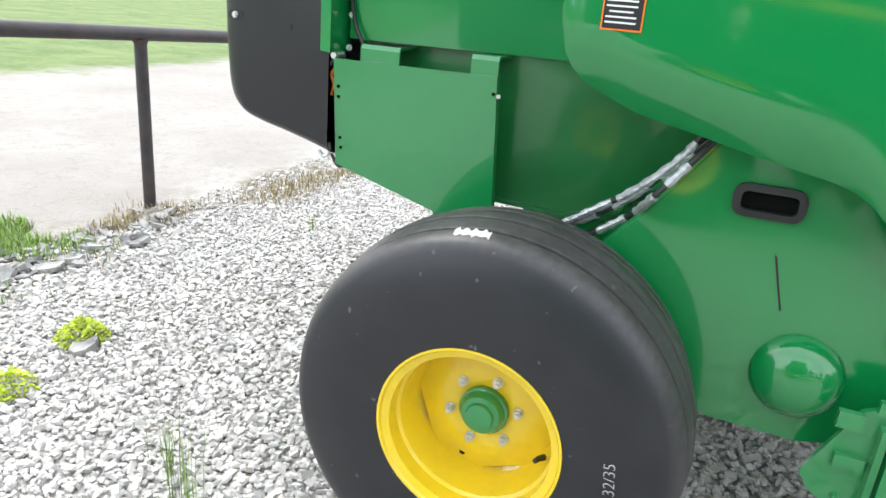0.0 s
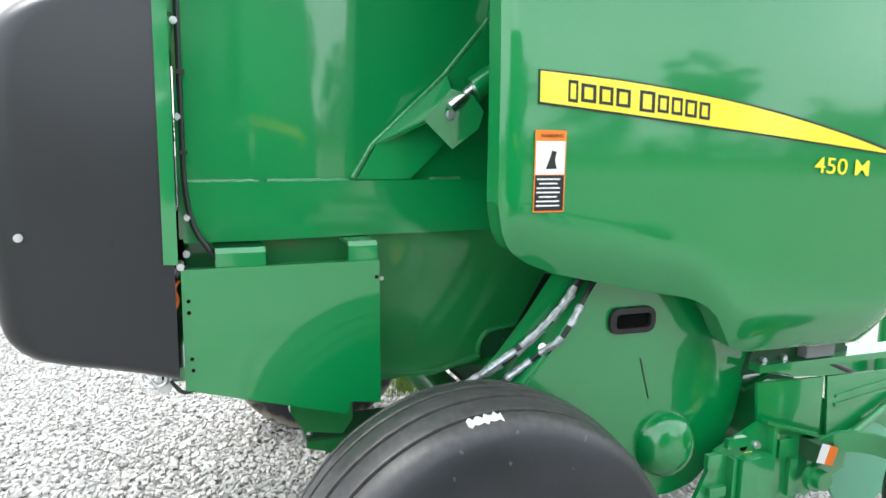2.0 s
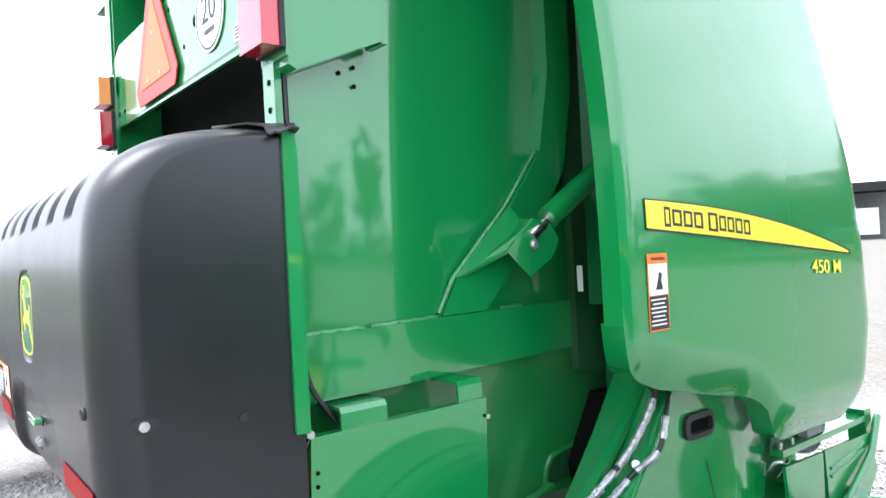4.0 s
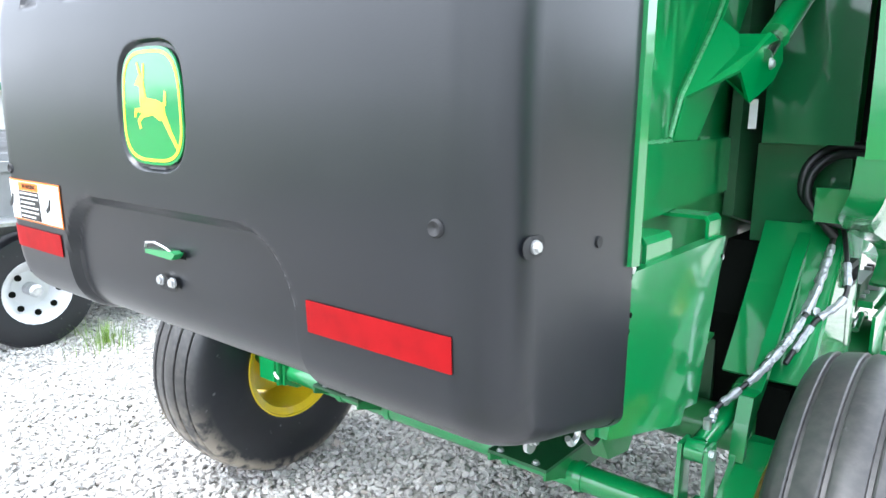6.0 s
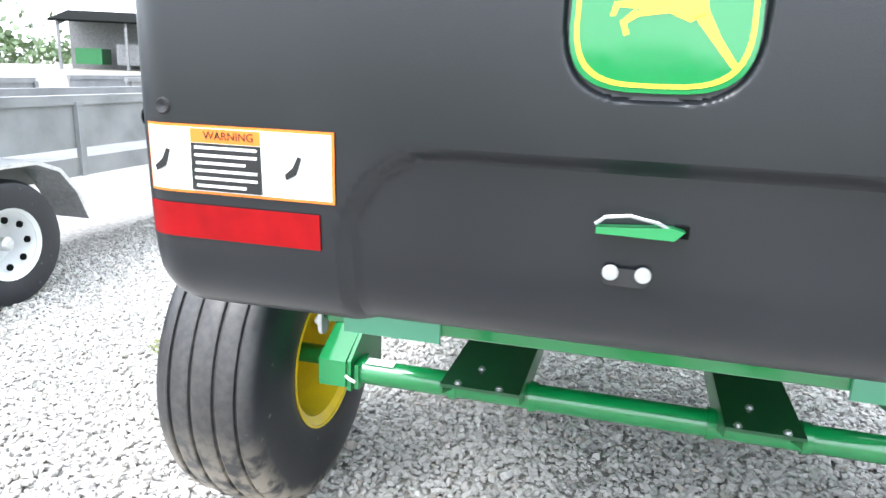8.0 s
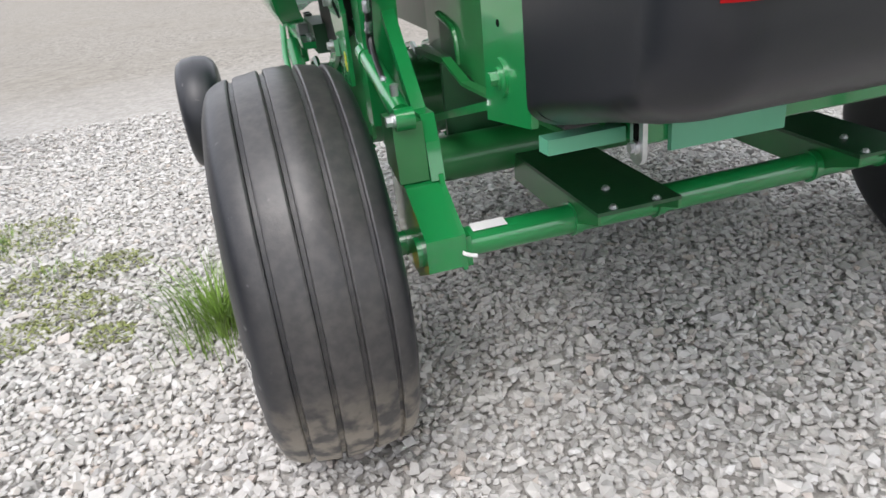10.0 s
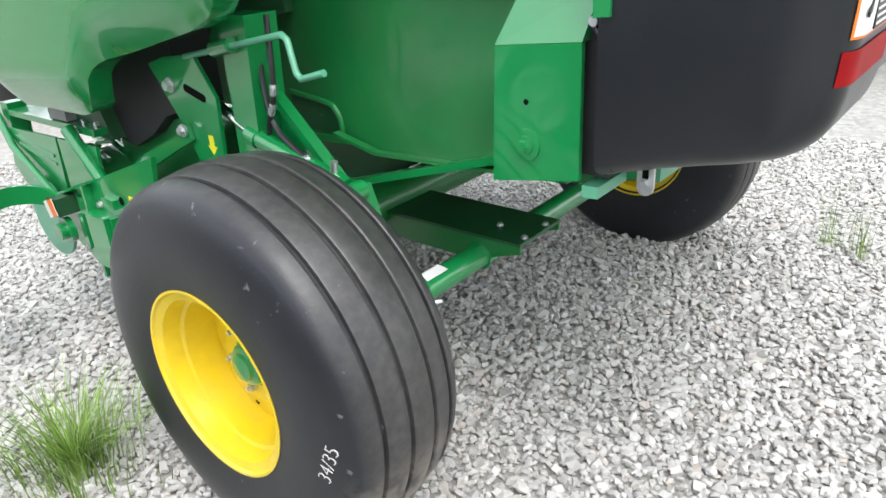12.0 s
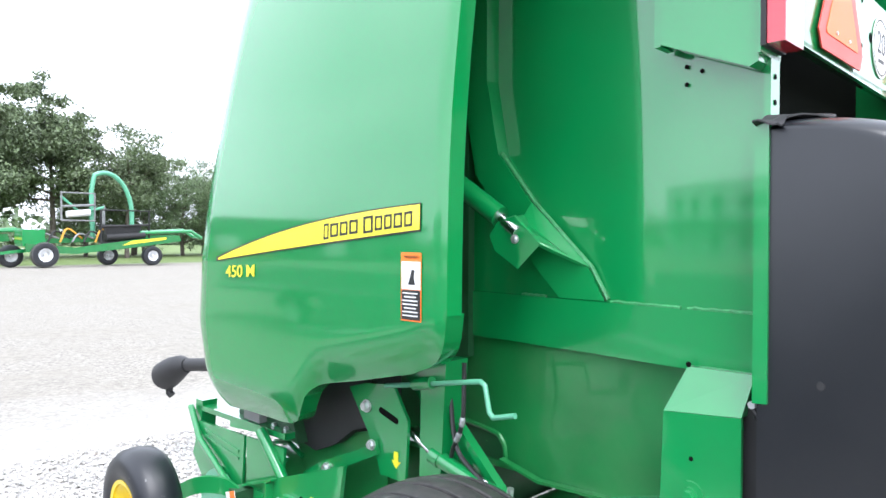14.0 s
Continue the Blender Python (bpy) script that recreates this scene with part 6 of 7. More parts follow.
def make_hitch():
    t = part("drawbar", prismed([(1.0, 0.58), (1.3, 0.60), (2.95, 0.44), (2.95, 0.34), (1.3, 0.48), (1.0, 0.46)], "x", -0.10, 0.10), GREEN, baler, "green drawbar", bevel=0.01)
    part("hitch_eye", swept([(0, 2.9, 0.39), (0, 3.08, 0.38)], 0.035, 12), GREEN, t, smooth=True)
    part("jack_stand", swept([(0.16, 2.6, 0.0), (0.16, 2.6, 0.75)], 0.035, 12), GREEN, t, "green parking jack", smooth=True)
    part("jack_foot", boxed(0.08, 0.24, 2.52, 2.68, 0.0, 0.02), GREEN, t)
    p = part("driveline", swept([(-0.02, 1.35, 0.95), (-0.12, 2.6, 0.80), (-0.19, 3.42, 0.70)], 0.045, 16), BLACK, baler, "black shielded driveline", smooth=True)
    part("driveline_cone", swept([(-0.19, 3.38, 0.70), (-0.20, 3.45, 0.69), (-0.21, 3.56, 0.645), (-0.22, 3.66, 0.595), (-0.225, 3.70, 0.575)], [0.05, 0.075, 0.098, 0.105, 0.08], 20), BLACK, p, "black cone guard", smooth=True)
    part("driveline_hook", swept([(-0.21, 3.62, 0.56), (-0.21, 3.62, 0.48), (-0.20, 3.60, 0.46)], 0.026, 10), BLACK, p)
    for q in range(3):
        hs = part("hitch_hose", swept(curve_through([(0.20, 2.30, 0.70), (0.29, 2.58, 0.79 - 0.02 * q), (0.30, 2.66 + 0.025 * q, 0.68), (0.30, 2.67 + 0.03 * q, 0.54), (0.29, 2.60 + 0.02 * q, 0.42 - 0.02 * q), (0.25, 2.45, 0.40),
                                                    (0.20, 2.20, 0.50)], 8), 0.012, 8), HOSE, baler, "black hydraulic hose looped at the hitch", smooth=True)
        part("coupling", swept([(0.30, 2.655 + 0.022 * q, 0.70), (0.30, 2.665 + 0.026 * q, 0.64)], 0.017, 10), ZINC, hs, "plated coupling")


make_hitch()


# ---------------------------------------------------------------- fence
def make_fence():
    posts = [-7.95, -5.3, -2.65, 0.0, 2.65, 5.3]
    f = thing("pipe_fence", "dark painted steel pipe fence along the lot edge", "fence", at=(-0.67, -2.76, 0))
    f.rotation_euler = (0, 0, radians(-3.7))
    # the rail falls gently with the lot

    def rail_z(x):
        return 1.055 + 0.034 * x
    for x in posts:
        part("post", swept([(x, 0, -0.12), (x, 0, rail_z(x) - 0.02)], 0.036, 16), PIPE, f, smooth=True)
    part("rail", swept([(-8.9, 0, rail_z(-8.9)), (6.0, 0, rail_z(6.0))], 0.041, 18), PIPE, f, "long top rail of welded pipe", smooth=True)
    for x in posts:
        part("weld", swept([(x, 0, rail_z(x) - 0.055), (x, 0, rail_z(x) - 0.032)], [0.039, 0.047], 14), PIPE, f)
    return f


make_fence()


# ---------------------------------------------------------------- plants
def blades(rng, n, spread, height, width, lean, mat_name):
    """A tuft of n curved blades."""
    bm = bmesh.new()
    for _ in range(n):
        a, r = rng.uniform(0, math.tau), spread * abs(rng.gauss(0, 0.5))
        x, y = r * math.cos(a), r * math.sin(a)
        h, w = height * rng.uniform(0.45, 1.1), width * rng.uniform(0.6, 1.2)
        d = Vector((math.cos(a + rng.uniform(-0.7, 0.7)), math.sin(a + rng.uniform(-0.7, 0.7)), 0)) * lean * h * rng.uniform(0.2, 1.2)
        side = Vector((-d.y, d.x, 0)).normalized() * w if d.length > 1e-6 else Vector((w, 0, 0))
        prev = None
        for k in range(5):
            t = k / 4
            p = Vector((x, y, 0)) + d * t * t + Vector((0, 0, h * (t - 0.28 * t * t * lean)))
            ww = side * (1 - t) ** 0.7
            cur = (bm.verts.new(p - ww), bm.verts.new(p + ww + Vector((0, 0, 0.0004))))
            if prev:
                bm.faces.new((prev[0], prev[1], cur[1], cur[0]))
            prev = cur
    return bm


def grass_tuft(x, y, n, spread, height, label, seed, mat=None, width=0.0022, lean=0.5):
    rng = random.Random(seed)
    ob = part("grass_tuft", blades(rng, n, spread, height, width, lean, ""), mat or GRASS)
    ob.location = (x, y, 0.0)
    return tagged(ob, label, "grass", "grass tufts on the gravel", "stuff")


grass_tuft(-1.40, 0.60, 420, 0.20, 0.30, "long bright green grass growing beside the wheel", 1, width=0.0026, lean=0.75)
grass_tuft(1.22, -0.90, 26, 0.08, 0.26, "thin seeding grass stems on the gravel", 2, width=0.0016, lean=0.25)
grass_tuft(1.30, -0.77, 24, 0.08, 0.30, "thin seeding grass stems beside the machine", 3, width=0.0016, lean=0.2)
grass_tuft(-0.50, -1.06, 30, 0.06, 0.05, "small green grass sprout in the gravel", 4)
grass_tuft(-2.10, 1.38, 120, 0.30, 0.06, "sparse low green growth in the gravel", 5)
grass_tuft(-2.42, 1.90, 160, 0.35, 0.07, "sparse low green growth in the gravel", 6)
grass_tuft(-0.92, -1.75, 16, 0.05, 0.20, "thin grass stems in the gravel", 8, width=0.0014, lean=0.2)
grass_tuft(-3.1, 0.25, 200, 0.28, 0.16, "green grass growing in front of the trailer wheel", 9, width=0.0025)


def leafy_weed(x, y, r, h, n, seed, label, mat=None):
    rng = random.Random(seed)
    bm = bmesh.new()
    for _ in range(n):
        a, q = rng.uniform(0, math.tau), r * math.sqrt(rng.random())
        z = h * (1 - (q / r) ** 2) * rng.uniform(0.45, 1.05) + 0.005
        c = Vector((q * math.cos(a), q * math.sin(a), z))
        t = Matrix.Rotation(rng.uniform(0, math.tau), 4, "Z") @ Matrix.Rotation(rng.uniform(-0.9, 0.9), 4, "X")
        s_ = rng.uniform(0.006, 0.013)
        vs = [bm.verts.new(c + t @ Vector(p)) for p in ((0, -s_, 0), (s_ * 0.55, 0, s_ * 0.2), (0, s_, 0), (-s_ * 0.55, 0, s_ * 0.2))]
        bm.faces.new(vs)
    ob = part("weed", bm, mat or WEED)
    ob.location = (x, y, 0)
    return tagged(ob, label, "weed", "weeds on the gravel")


leafy_weed(0.74, -1.77, 0.10, 0.085, 700, 11, "bright yellow-green leafy weed on the gravel")
leafy_weed(1.13, -1.68, 0.095, 0.07, 420, 12, "low sprawling yellow-green weed on the gravel")
for n_, (wx, wy, wr) in enumerate(((-2.12, 1.30, 0.22), (-1.95, 1.0, 0.16), (-2.36, 1.9, 0.30), (-1.84, 1.38, 0.14), (-1.80, 0.74, 0.10), (-2.14, 0.86, 0.14))):
    leafy_weed(wx, wy, wr, 0.024, int(2300 * wr), 50 + n_, "thin low yellow-green growth in the gravel", WEED_D)


def verge(name, label, mat, n, seed, fn, height, width):
    """Scattered blades over an uneven strip."""
    rng = random.Random(seed)
    bm = bmesh.new()
    for _ in range(n):
        x, y = fn(rng)
        h, a = height * rng.uniform(0.3, 1.2), rng.uniform(0, math.tau)
        d = Vector((math.cos(a), math.sin(a), 0))
        sd = Vector((-d.y, d.x, 0)) * width
        p0, p1 = Vector((x, y, -0.01)), Vector((x, y, h * 0.6)) + d * h * 0.25
        p2 = Vector((x, y, h)) + d * h * rng.uniform(0.3, 0.9)
        v = [bm.verts.new(p) for p in (p0 - sd, p0 + sd, p1 + sd * 0.8, p1 - sd * 0.8, p2)]
        bm.faces.new(v[:4])
        bm.faces.new((v[3], v[2], v[4]))
    return tagged(part(name, bm, mat), label, "grass", kind="stuff")


def strip_spot(rng):
    while True:
        x = rng.uniform(-7.5, 3.0)
        y = (-2.66 if x > -0.8 else -2.36) + rng.gauss(0, 0.12)
        if noise.noise((x * 1.7, y * 2.6, 3.3)) > (0.22 if x > -0.5 else 0.02):
            return x + rng.gauss(0, 0.012), y


verge("dry_verge", "dry straw and tufts along the fence line", STRAW, 5200, 21, strip_spot, 0.055, 0.0026)


def green_spot(rng):
    while True:
        x, y = rng.uniform(-0.1, 1.6), -3.0 + rng.gauss(0, 0.28)
        if noise.noise((x * 2.6, y * 2.6, 1.7)) > 0.08:
            return x, y


verge("green_verge", "short green growth under the pipe fence", GRASS, 3000, 22, green_spot, 0.055, 0.0030)


def slabs():
    """Flat broken stones along the fence."""
    rng = random.Random(31)
    for k in range(150):
        x = rng.uniform(-0.7, 1.15)
        y = -2.60 + 0.10 * noise.noise((x * 2.0, 0.0, 5.0)) + rng.gauss(0, 0.12)
        r = min(0.085, rng.lognormvariate(math.log(0.036), 0.45))
        n, slim = rng.randint(5, 8), rng.uniform(0.42, 0.8)
        turns = [math.tau * (q + rng.uniform(-0.3, 0.3)) / n for q in range(n)]
        pts = [(r * rng.uniform(0.6, 1.15) * math.cos(a), slim * r * rng.uniform(0.6, 1.15) * math.sin(a)) for a in turns]
        tilt = 8 if r > 0.07 else 20
        ob = part("flat_stone", flat(bmesh.new(), pose(0, 0, 0, rng.gauss(0, tilt), rng.gauss(0, tilt), rng.uniform(0, 360)), pts, r * rng.uniform(0.22, 0.45)), SLAB, bevel=0.003)
        ob.location = (x, y, 0.0)
        tagged(ob, "flat grey limestone slab lying along the fence", "stone", "flat stones along the fence")
    ob = part("flat_stone", flat(bmesh.new(), pose(0, 0, 0, 6, 4, 20), [(0.07 * math.cos(a), 0.045 * math.sin(a)) for a in [math.tau * q / 8 for q in range(8)]], 0.03), SLAB, bevel=0.005)
    ob.location = (0.80, -1.69, 0.0)
    tagged(ob, "flat grey stone beside the bright weed", "stone", "flat stones along the fence")


slabs()


def make_tree(name, seed, height, spread, trunk_r, leaves, mat, low=0.22):
    rng = random.Random(seed)
    t = thing(name, "tall broadleaf tree with a dark uneven crown", "tree", "trees behind the lot")
    top = Vector((rng.uniform(-0.4, 0.4), rng.uniform(-0.4, 0.4), height * 0.8))
    bm = swept(curve_through([(0, 0, -0.2), (0.1, 0.05, height * 0.3), top], 5), [trunk_r * (1 - 0.07 * k) for k in range(11)], 9)
    ends = []
    for k in range(13):
        z = height * rng.uniform(low + 0.04, 0.72)
        a = k * 2.4 + rng.uniform(-0.4, 0.4)
        ln = spread * rng.uniform(0.55, 1.0) * (1.15 - 0.5 * z / height)
        p0 = Vector((top.x * z / height, top.y * z / height, z))
        p2 = p0 + Vector((math.cos(a) * ln, math.sin(a) * ln, ln * rng.uniform(0.25, 0.7)))
        p1 = (p0 + p2) / 2 + Vector((0, 0, -0.12 * ln))
        sweep(bm, curve_through([p0, p1, p2], 4), [trunk_r * 0.38 * (1 - 0.1 * q) for q in range(9)], 6)
        ends += [(p1, 0.8), (p2, 1.0), ((p1 + p2) / 2 + Vector((rng.gauss(0, 0.5), rng.gauss(0, 0.5), 0.5)), 0.9)]
    ends += [(top + Vector((rng.gauss(0, spread * 0.25), rng.gauss(0, spread * 0.25), rng.uniform(-0.1, 0.2) * height)), 0.9) for _ in range(8)]
    part("trunk", bm, BARK, t, "grey-brown trunk and limbs", smooth=True)
    r2 = np.random.default_rng(seed)
    per = leaves // len(ends)
    cs = []
    for c, q in ends:
        rad = spread * 0.27 * q * rng.uniform(0.75, 1.25)
        # several small sprays round each limb end
        for _ in range(5):
            o = r2.normal(size=3) * rad * np.array([0.55, 0.55, 0.42])
            m5 = max(1, int(per / 5 * r2.uniform(0.4, 1.6)))
            cs.append(np.array(c) + o + r2.normal(size=(m5, 3)) * rad * 0.30 * np.array([1.15, 1.15, 0.7]))
    c = np.concatenate(cs)
    n = len(c)
    sz = r2.uniform(0.075, 0.165, (n, 1)) * (height / 13)
    u = r2.normal(size=(n, 3))
    u /= np.linalg.norm(u, axis=1, keepdims=True)
    w = np.cross(u, r2.normal(size=(n, 3)))
    w /= np.linalg.norm(w, axis=1, keepdims=True)
    co = np.stack([c - u * sz, c + w * sz * 0.6, c + u * sz, c - w * sz * 0.6], 1).reshape(-1, 3)
    me = bpy.data.meshes.new("crown")
    me.from_pydata(co.tolist(), [], np.arange(4 * n).reshape(-1, 4).tolist())
    me.materials.append(mat)
    cr = new("crown", me)
    cr.parent = t
    tagged(cr, "crown of small dark green leaves")
    return t


tree_a = make_tree("tree", 41, 13.0, 4.6, 0.26, 27000, LEAF)
tree_a.matrix_basis = pose(9.5, 56, 0)
tree_b = make_tree("tree", 42, 11.0, 4.0, 0.20, 16000, LEAF, 0.3)
tree_b.matrix_basis = pose(20.0, 57, 0, 0, 0, 40)
tree_c = make_tree("tree", 43, 9.0, 4.2, 0.2, 16000, LEAF_F, 0.08)
tree_c.matrix_basis = pose(31, 66, 0)
rt = random.Random(5)
for x, y, k in ((3.0, 57, 1.02), (15.0, 59, 1.06), (-4.0, 58, 1.0), (-12, 60, 0.95), (12.0, 64, 0.98)):
    copy_thing(tree_a, pose(x, y, 0, 0, 0, rt.uniform(0, 360)) @ Matrix.Scale(1, 4)).scale = (k, k, k)
for x, y, k in ((25.0, 68, 0.85), (36.5, 68, 1.05), (42, 70, 1.0), (48, 72, 1.1), (54, 70, 1.0), (20.5, 68, 0.8), (61, 72, 1.1), (23.0, 61, 0.8), (18.5, 62, 0.85), (27, 62, 1.0), (33, 61, 1.12), (24, 66, 1.1), (37, 63, 1.2), (29.5, 58, 0.95)):
    copy_thing(tree_c, pose(x, y, 0, 0, 0, rt.uniform(0, 360))).scale = (k, k, k)
# the wood beyond the neighbouring machines, and low trees to the rear
for x, y, k in ((62, 40, 1.2), (66, 28, 1.3), (64, 14, 1.15), (68, 2, 1.3), (64, -12, 1.1), (60, 52, 1.2), (58, -24, 1.0)):
    copy_thing(tree_a if rt.random() < 0.5 else tree_c, pose(x, y, 0, 0, 0, rt.uniform(0, 360))).scale = (k, k, k)


def make_far_wood():
    """A long low band of leaf clumps on the horizon."""
    r2 = np.random.default_rng(9)
    cs = []
    for a in np.arange(0, 360, 1.1):
        d = 165 + 25 * math.sin(a * 0.21) + r2.uniform(-8, 8)
        if 95 < a < 265:
            d += 20
        h = 4.0 + 2.5 * math.sin(a * 0.33) + 2.0 * math.sin(a * 1.7 + 2) + r2.uniform(0, 2)
        n = 90
        q = r2.normal(size=(n, 3)) * np.array([2.8, 2.8, h * 0.3]) + np.array([d * math.cos(math.radians(a)), d * math.sin(math.radians(a)), h * 0.48])
        cs.append(q)
    c = np.concatenate(cs)
    c[:, 2] = np.clip(c[:, 2], 0.2, None)
    n = len(c)
    sz = r2.uniform(0.5, 1.1, (n, 1))
    u = r2.normal(size=(n, 3))
    u /= np.linalg.norm(u, axis=1, keepdims=True)
    w = np.cross(u, r2.normal(size=(n, 3)))
    w /= np.linalg.norm(w, axis=1, keepdims=True)
    co = np.stack([c - u * sz, c + w * sz * 0.7, c + u * sz, c - w * sz * 0.7], 1).reshape(-1, 3)
    me = bpy.data.meshes.new("far_wood")
    me.from_pydata(co.tolist(), [], np.arange(4 * n).reshape(-1, 4).tolist())
    me.materials.append(LEAF_F)
    return tagged(new("far_wood", me), "distant low line of green trees on the horizon", "trees", kind="stuff")


make_far_wood()


# ---------------------------------------------------------------- other machines and buildings
def simple_wheel(parent, c, r, w, rim_mat, rim_r, name="wheel", axis=0.0, holes=0):
    """A wheel whose axle lies along x, turned by axis degrees about z."""
    m = pose(*c, 0, 0, axis)
    wh = part(name, lathed([(-w * 0.2, 0.02), (-w * 0.1, rim_r * 0.55), (w * 0.3, rim_r * 0.8), (w * 0.46, rim_r), (w * 0.5, rim_r), (w * 0.42, rim_r * 0.9), (-w * 0.45, rim_r * 0.9), (-w * 0.5, rim_r), (-w * 0.4, rim_r * 0.7), (-w * 0.3, 0.02)],
                           28, closed=True), rim_mat, parent, smooth=35)
    wh.matrix_basis = m
    part("tyre", lathed([(w * 0.46, rim_r * 0.98), (w * 0.54, (r + rim_r) / 2), (w * 0.48, r * 0.95), (w * 0.3, r), (-w * 0.3, r), (-w * 0.48, r * 0.95), (-w * 0.54, (r + rim_r) / 2), (-w * 0.46, rim_r * 0.98)], 40, capped=False), TYRE, wh, smooth=35)
    for k in range(holes):
        a = math.tau * k / holes
        mm = Matrix.Translation((w * 0.30, rim_r * 0.66 * math.cos(a), rim_r * 0.66 * math.sin(a))) @ Matrix(((0, 0, 1, 0), (1, 0, 0, 0), (0, 1, 0, 0), (0, 0, 0, 1)))
        part("wheel_hole", disc(bmesh.new(), mm, rim_r * 0.095, 0.012, 12), DARK, wh)
    part("hub", lathed([(-w * 0.2, rim_r * 0.2), (w * 0.35, rim_r * 0.2), (w * 0.42, rim_r * 0.12), (w * 0.43, 0.001)], 16), ZINC if holes else rim_mat, wh)
    return wh


def make_trailer():
    t = thing("utility_trailer", "grey steel tandem utility trailer with silver wheels", "trailer", "trailers", at=(-4.05, 0.7, 0))

    def p(name, bm, mat, label="", **k):
        return part(name, bm, mat, t, label, **k)
    for s_ in (1, -1):
        for y in (-0.74, 0.36):
            simple_wheel(t, (s_ * 0.62, y, 0.352), 0.362, 0.21, WHEEL_S, 0.205, axis=0 if s_ > 0 else 180, holes=8)
        # double fender
        out = [(-1.28, 0.42), (-1.20, 0.60), (-1.08, 0.74), (-0.94, 0.80), (0.56, 0.80), (0.72, 0.74), (0.84, 0.60), (0.92, 0.42)]
        inn = [(y * 0.985 - 0.003, z - 0.02) for y, z in reversed(out)]
        p("fender", prismed(out + inn, "x", s_ * 0.47, s_ * 0.76), GREY_S if s_ < 0 else ZINC, "rounded steel fender", bevel=0.004)
        p("side_rail", boxed(*sorted((s_ * 0.44, s_ * 0.50)), -2.6, 3.4, 0.62, 0.74), GREY_S, "grey channel rail", bevel=0.006)
        p("side_panel", boxed(*sorted((s_ * 0.46, s_ * 0.485)), -2.6, 3.4, 0.80, 1.08), GREY_S, "grey sheet side panel", bevel=0.004)
        p("top_rail", boxed(*sorted((s_ * 0.44, s_ * 0.505)), -2.6, 3.4, 1.08, 1.14), GREY_S, "grey tube top rail", bevel=0.006)
        for y in np.arange(-2.55, 3.4, 0.74):
            p("stake", boxed(*sorted((s_ * 0.486, s_ * 0.52)), y, y + 0.05, 0.62, 1.10), GREY_S, bevel=0.004)
    p("deck", boxed(-0.44, 0.44, -2.6, 3.4, 0.70, 0.74), GREY_S, "grey deck plate")
    p("axle", swept([(-0.6, -0.74, 0.352), (0.6, -0.74, 0.352)], 0.035, 10), GREY_S)
    p("axle", swept([(-0.6, 0.36, 0.352), (0.6, 0.36, 0.352)], 0.035, 10), GREY_S)
    p("tongue", prismed([(-0.05, 3.4), (0.05, 3.4), (0.04, 4.6), (-0.04, 4.6)], "z", 0.55, 0.65), GREY_S, bevel=0.005)
    return t


trailer = make_trailer()
for x, y, a in ((-7.2, 1.4, 2), (-10.4, -0.2, -2), (-7.4, 9.0, 1)):
    copy_thing(trailer, pose(x, y, 0, 0, 0, a))


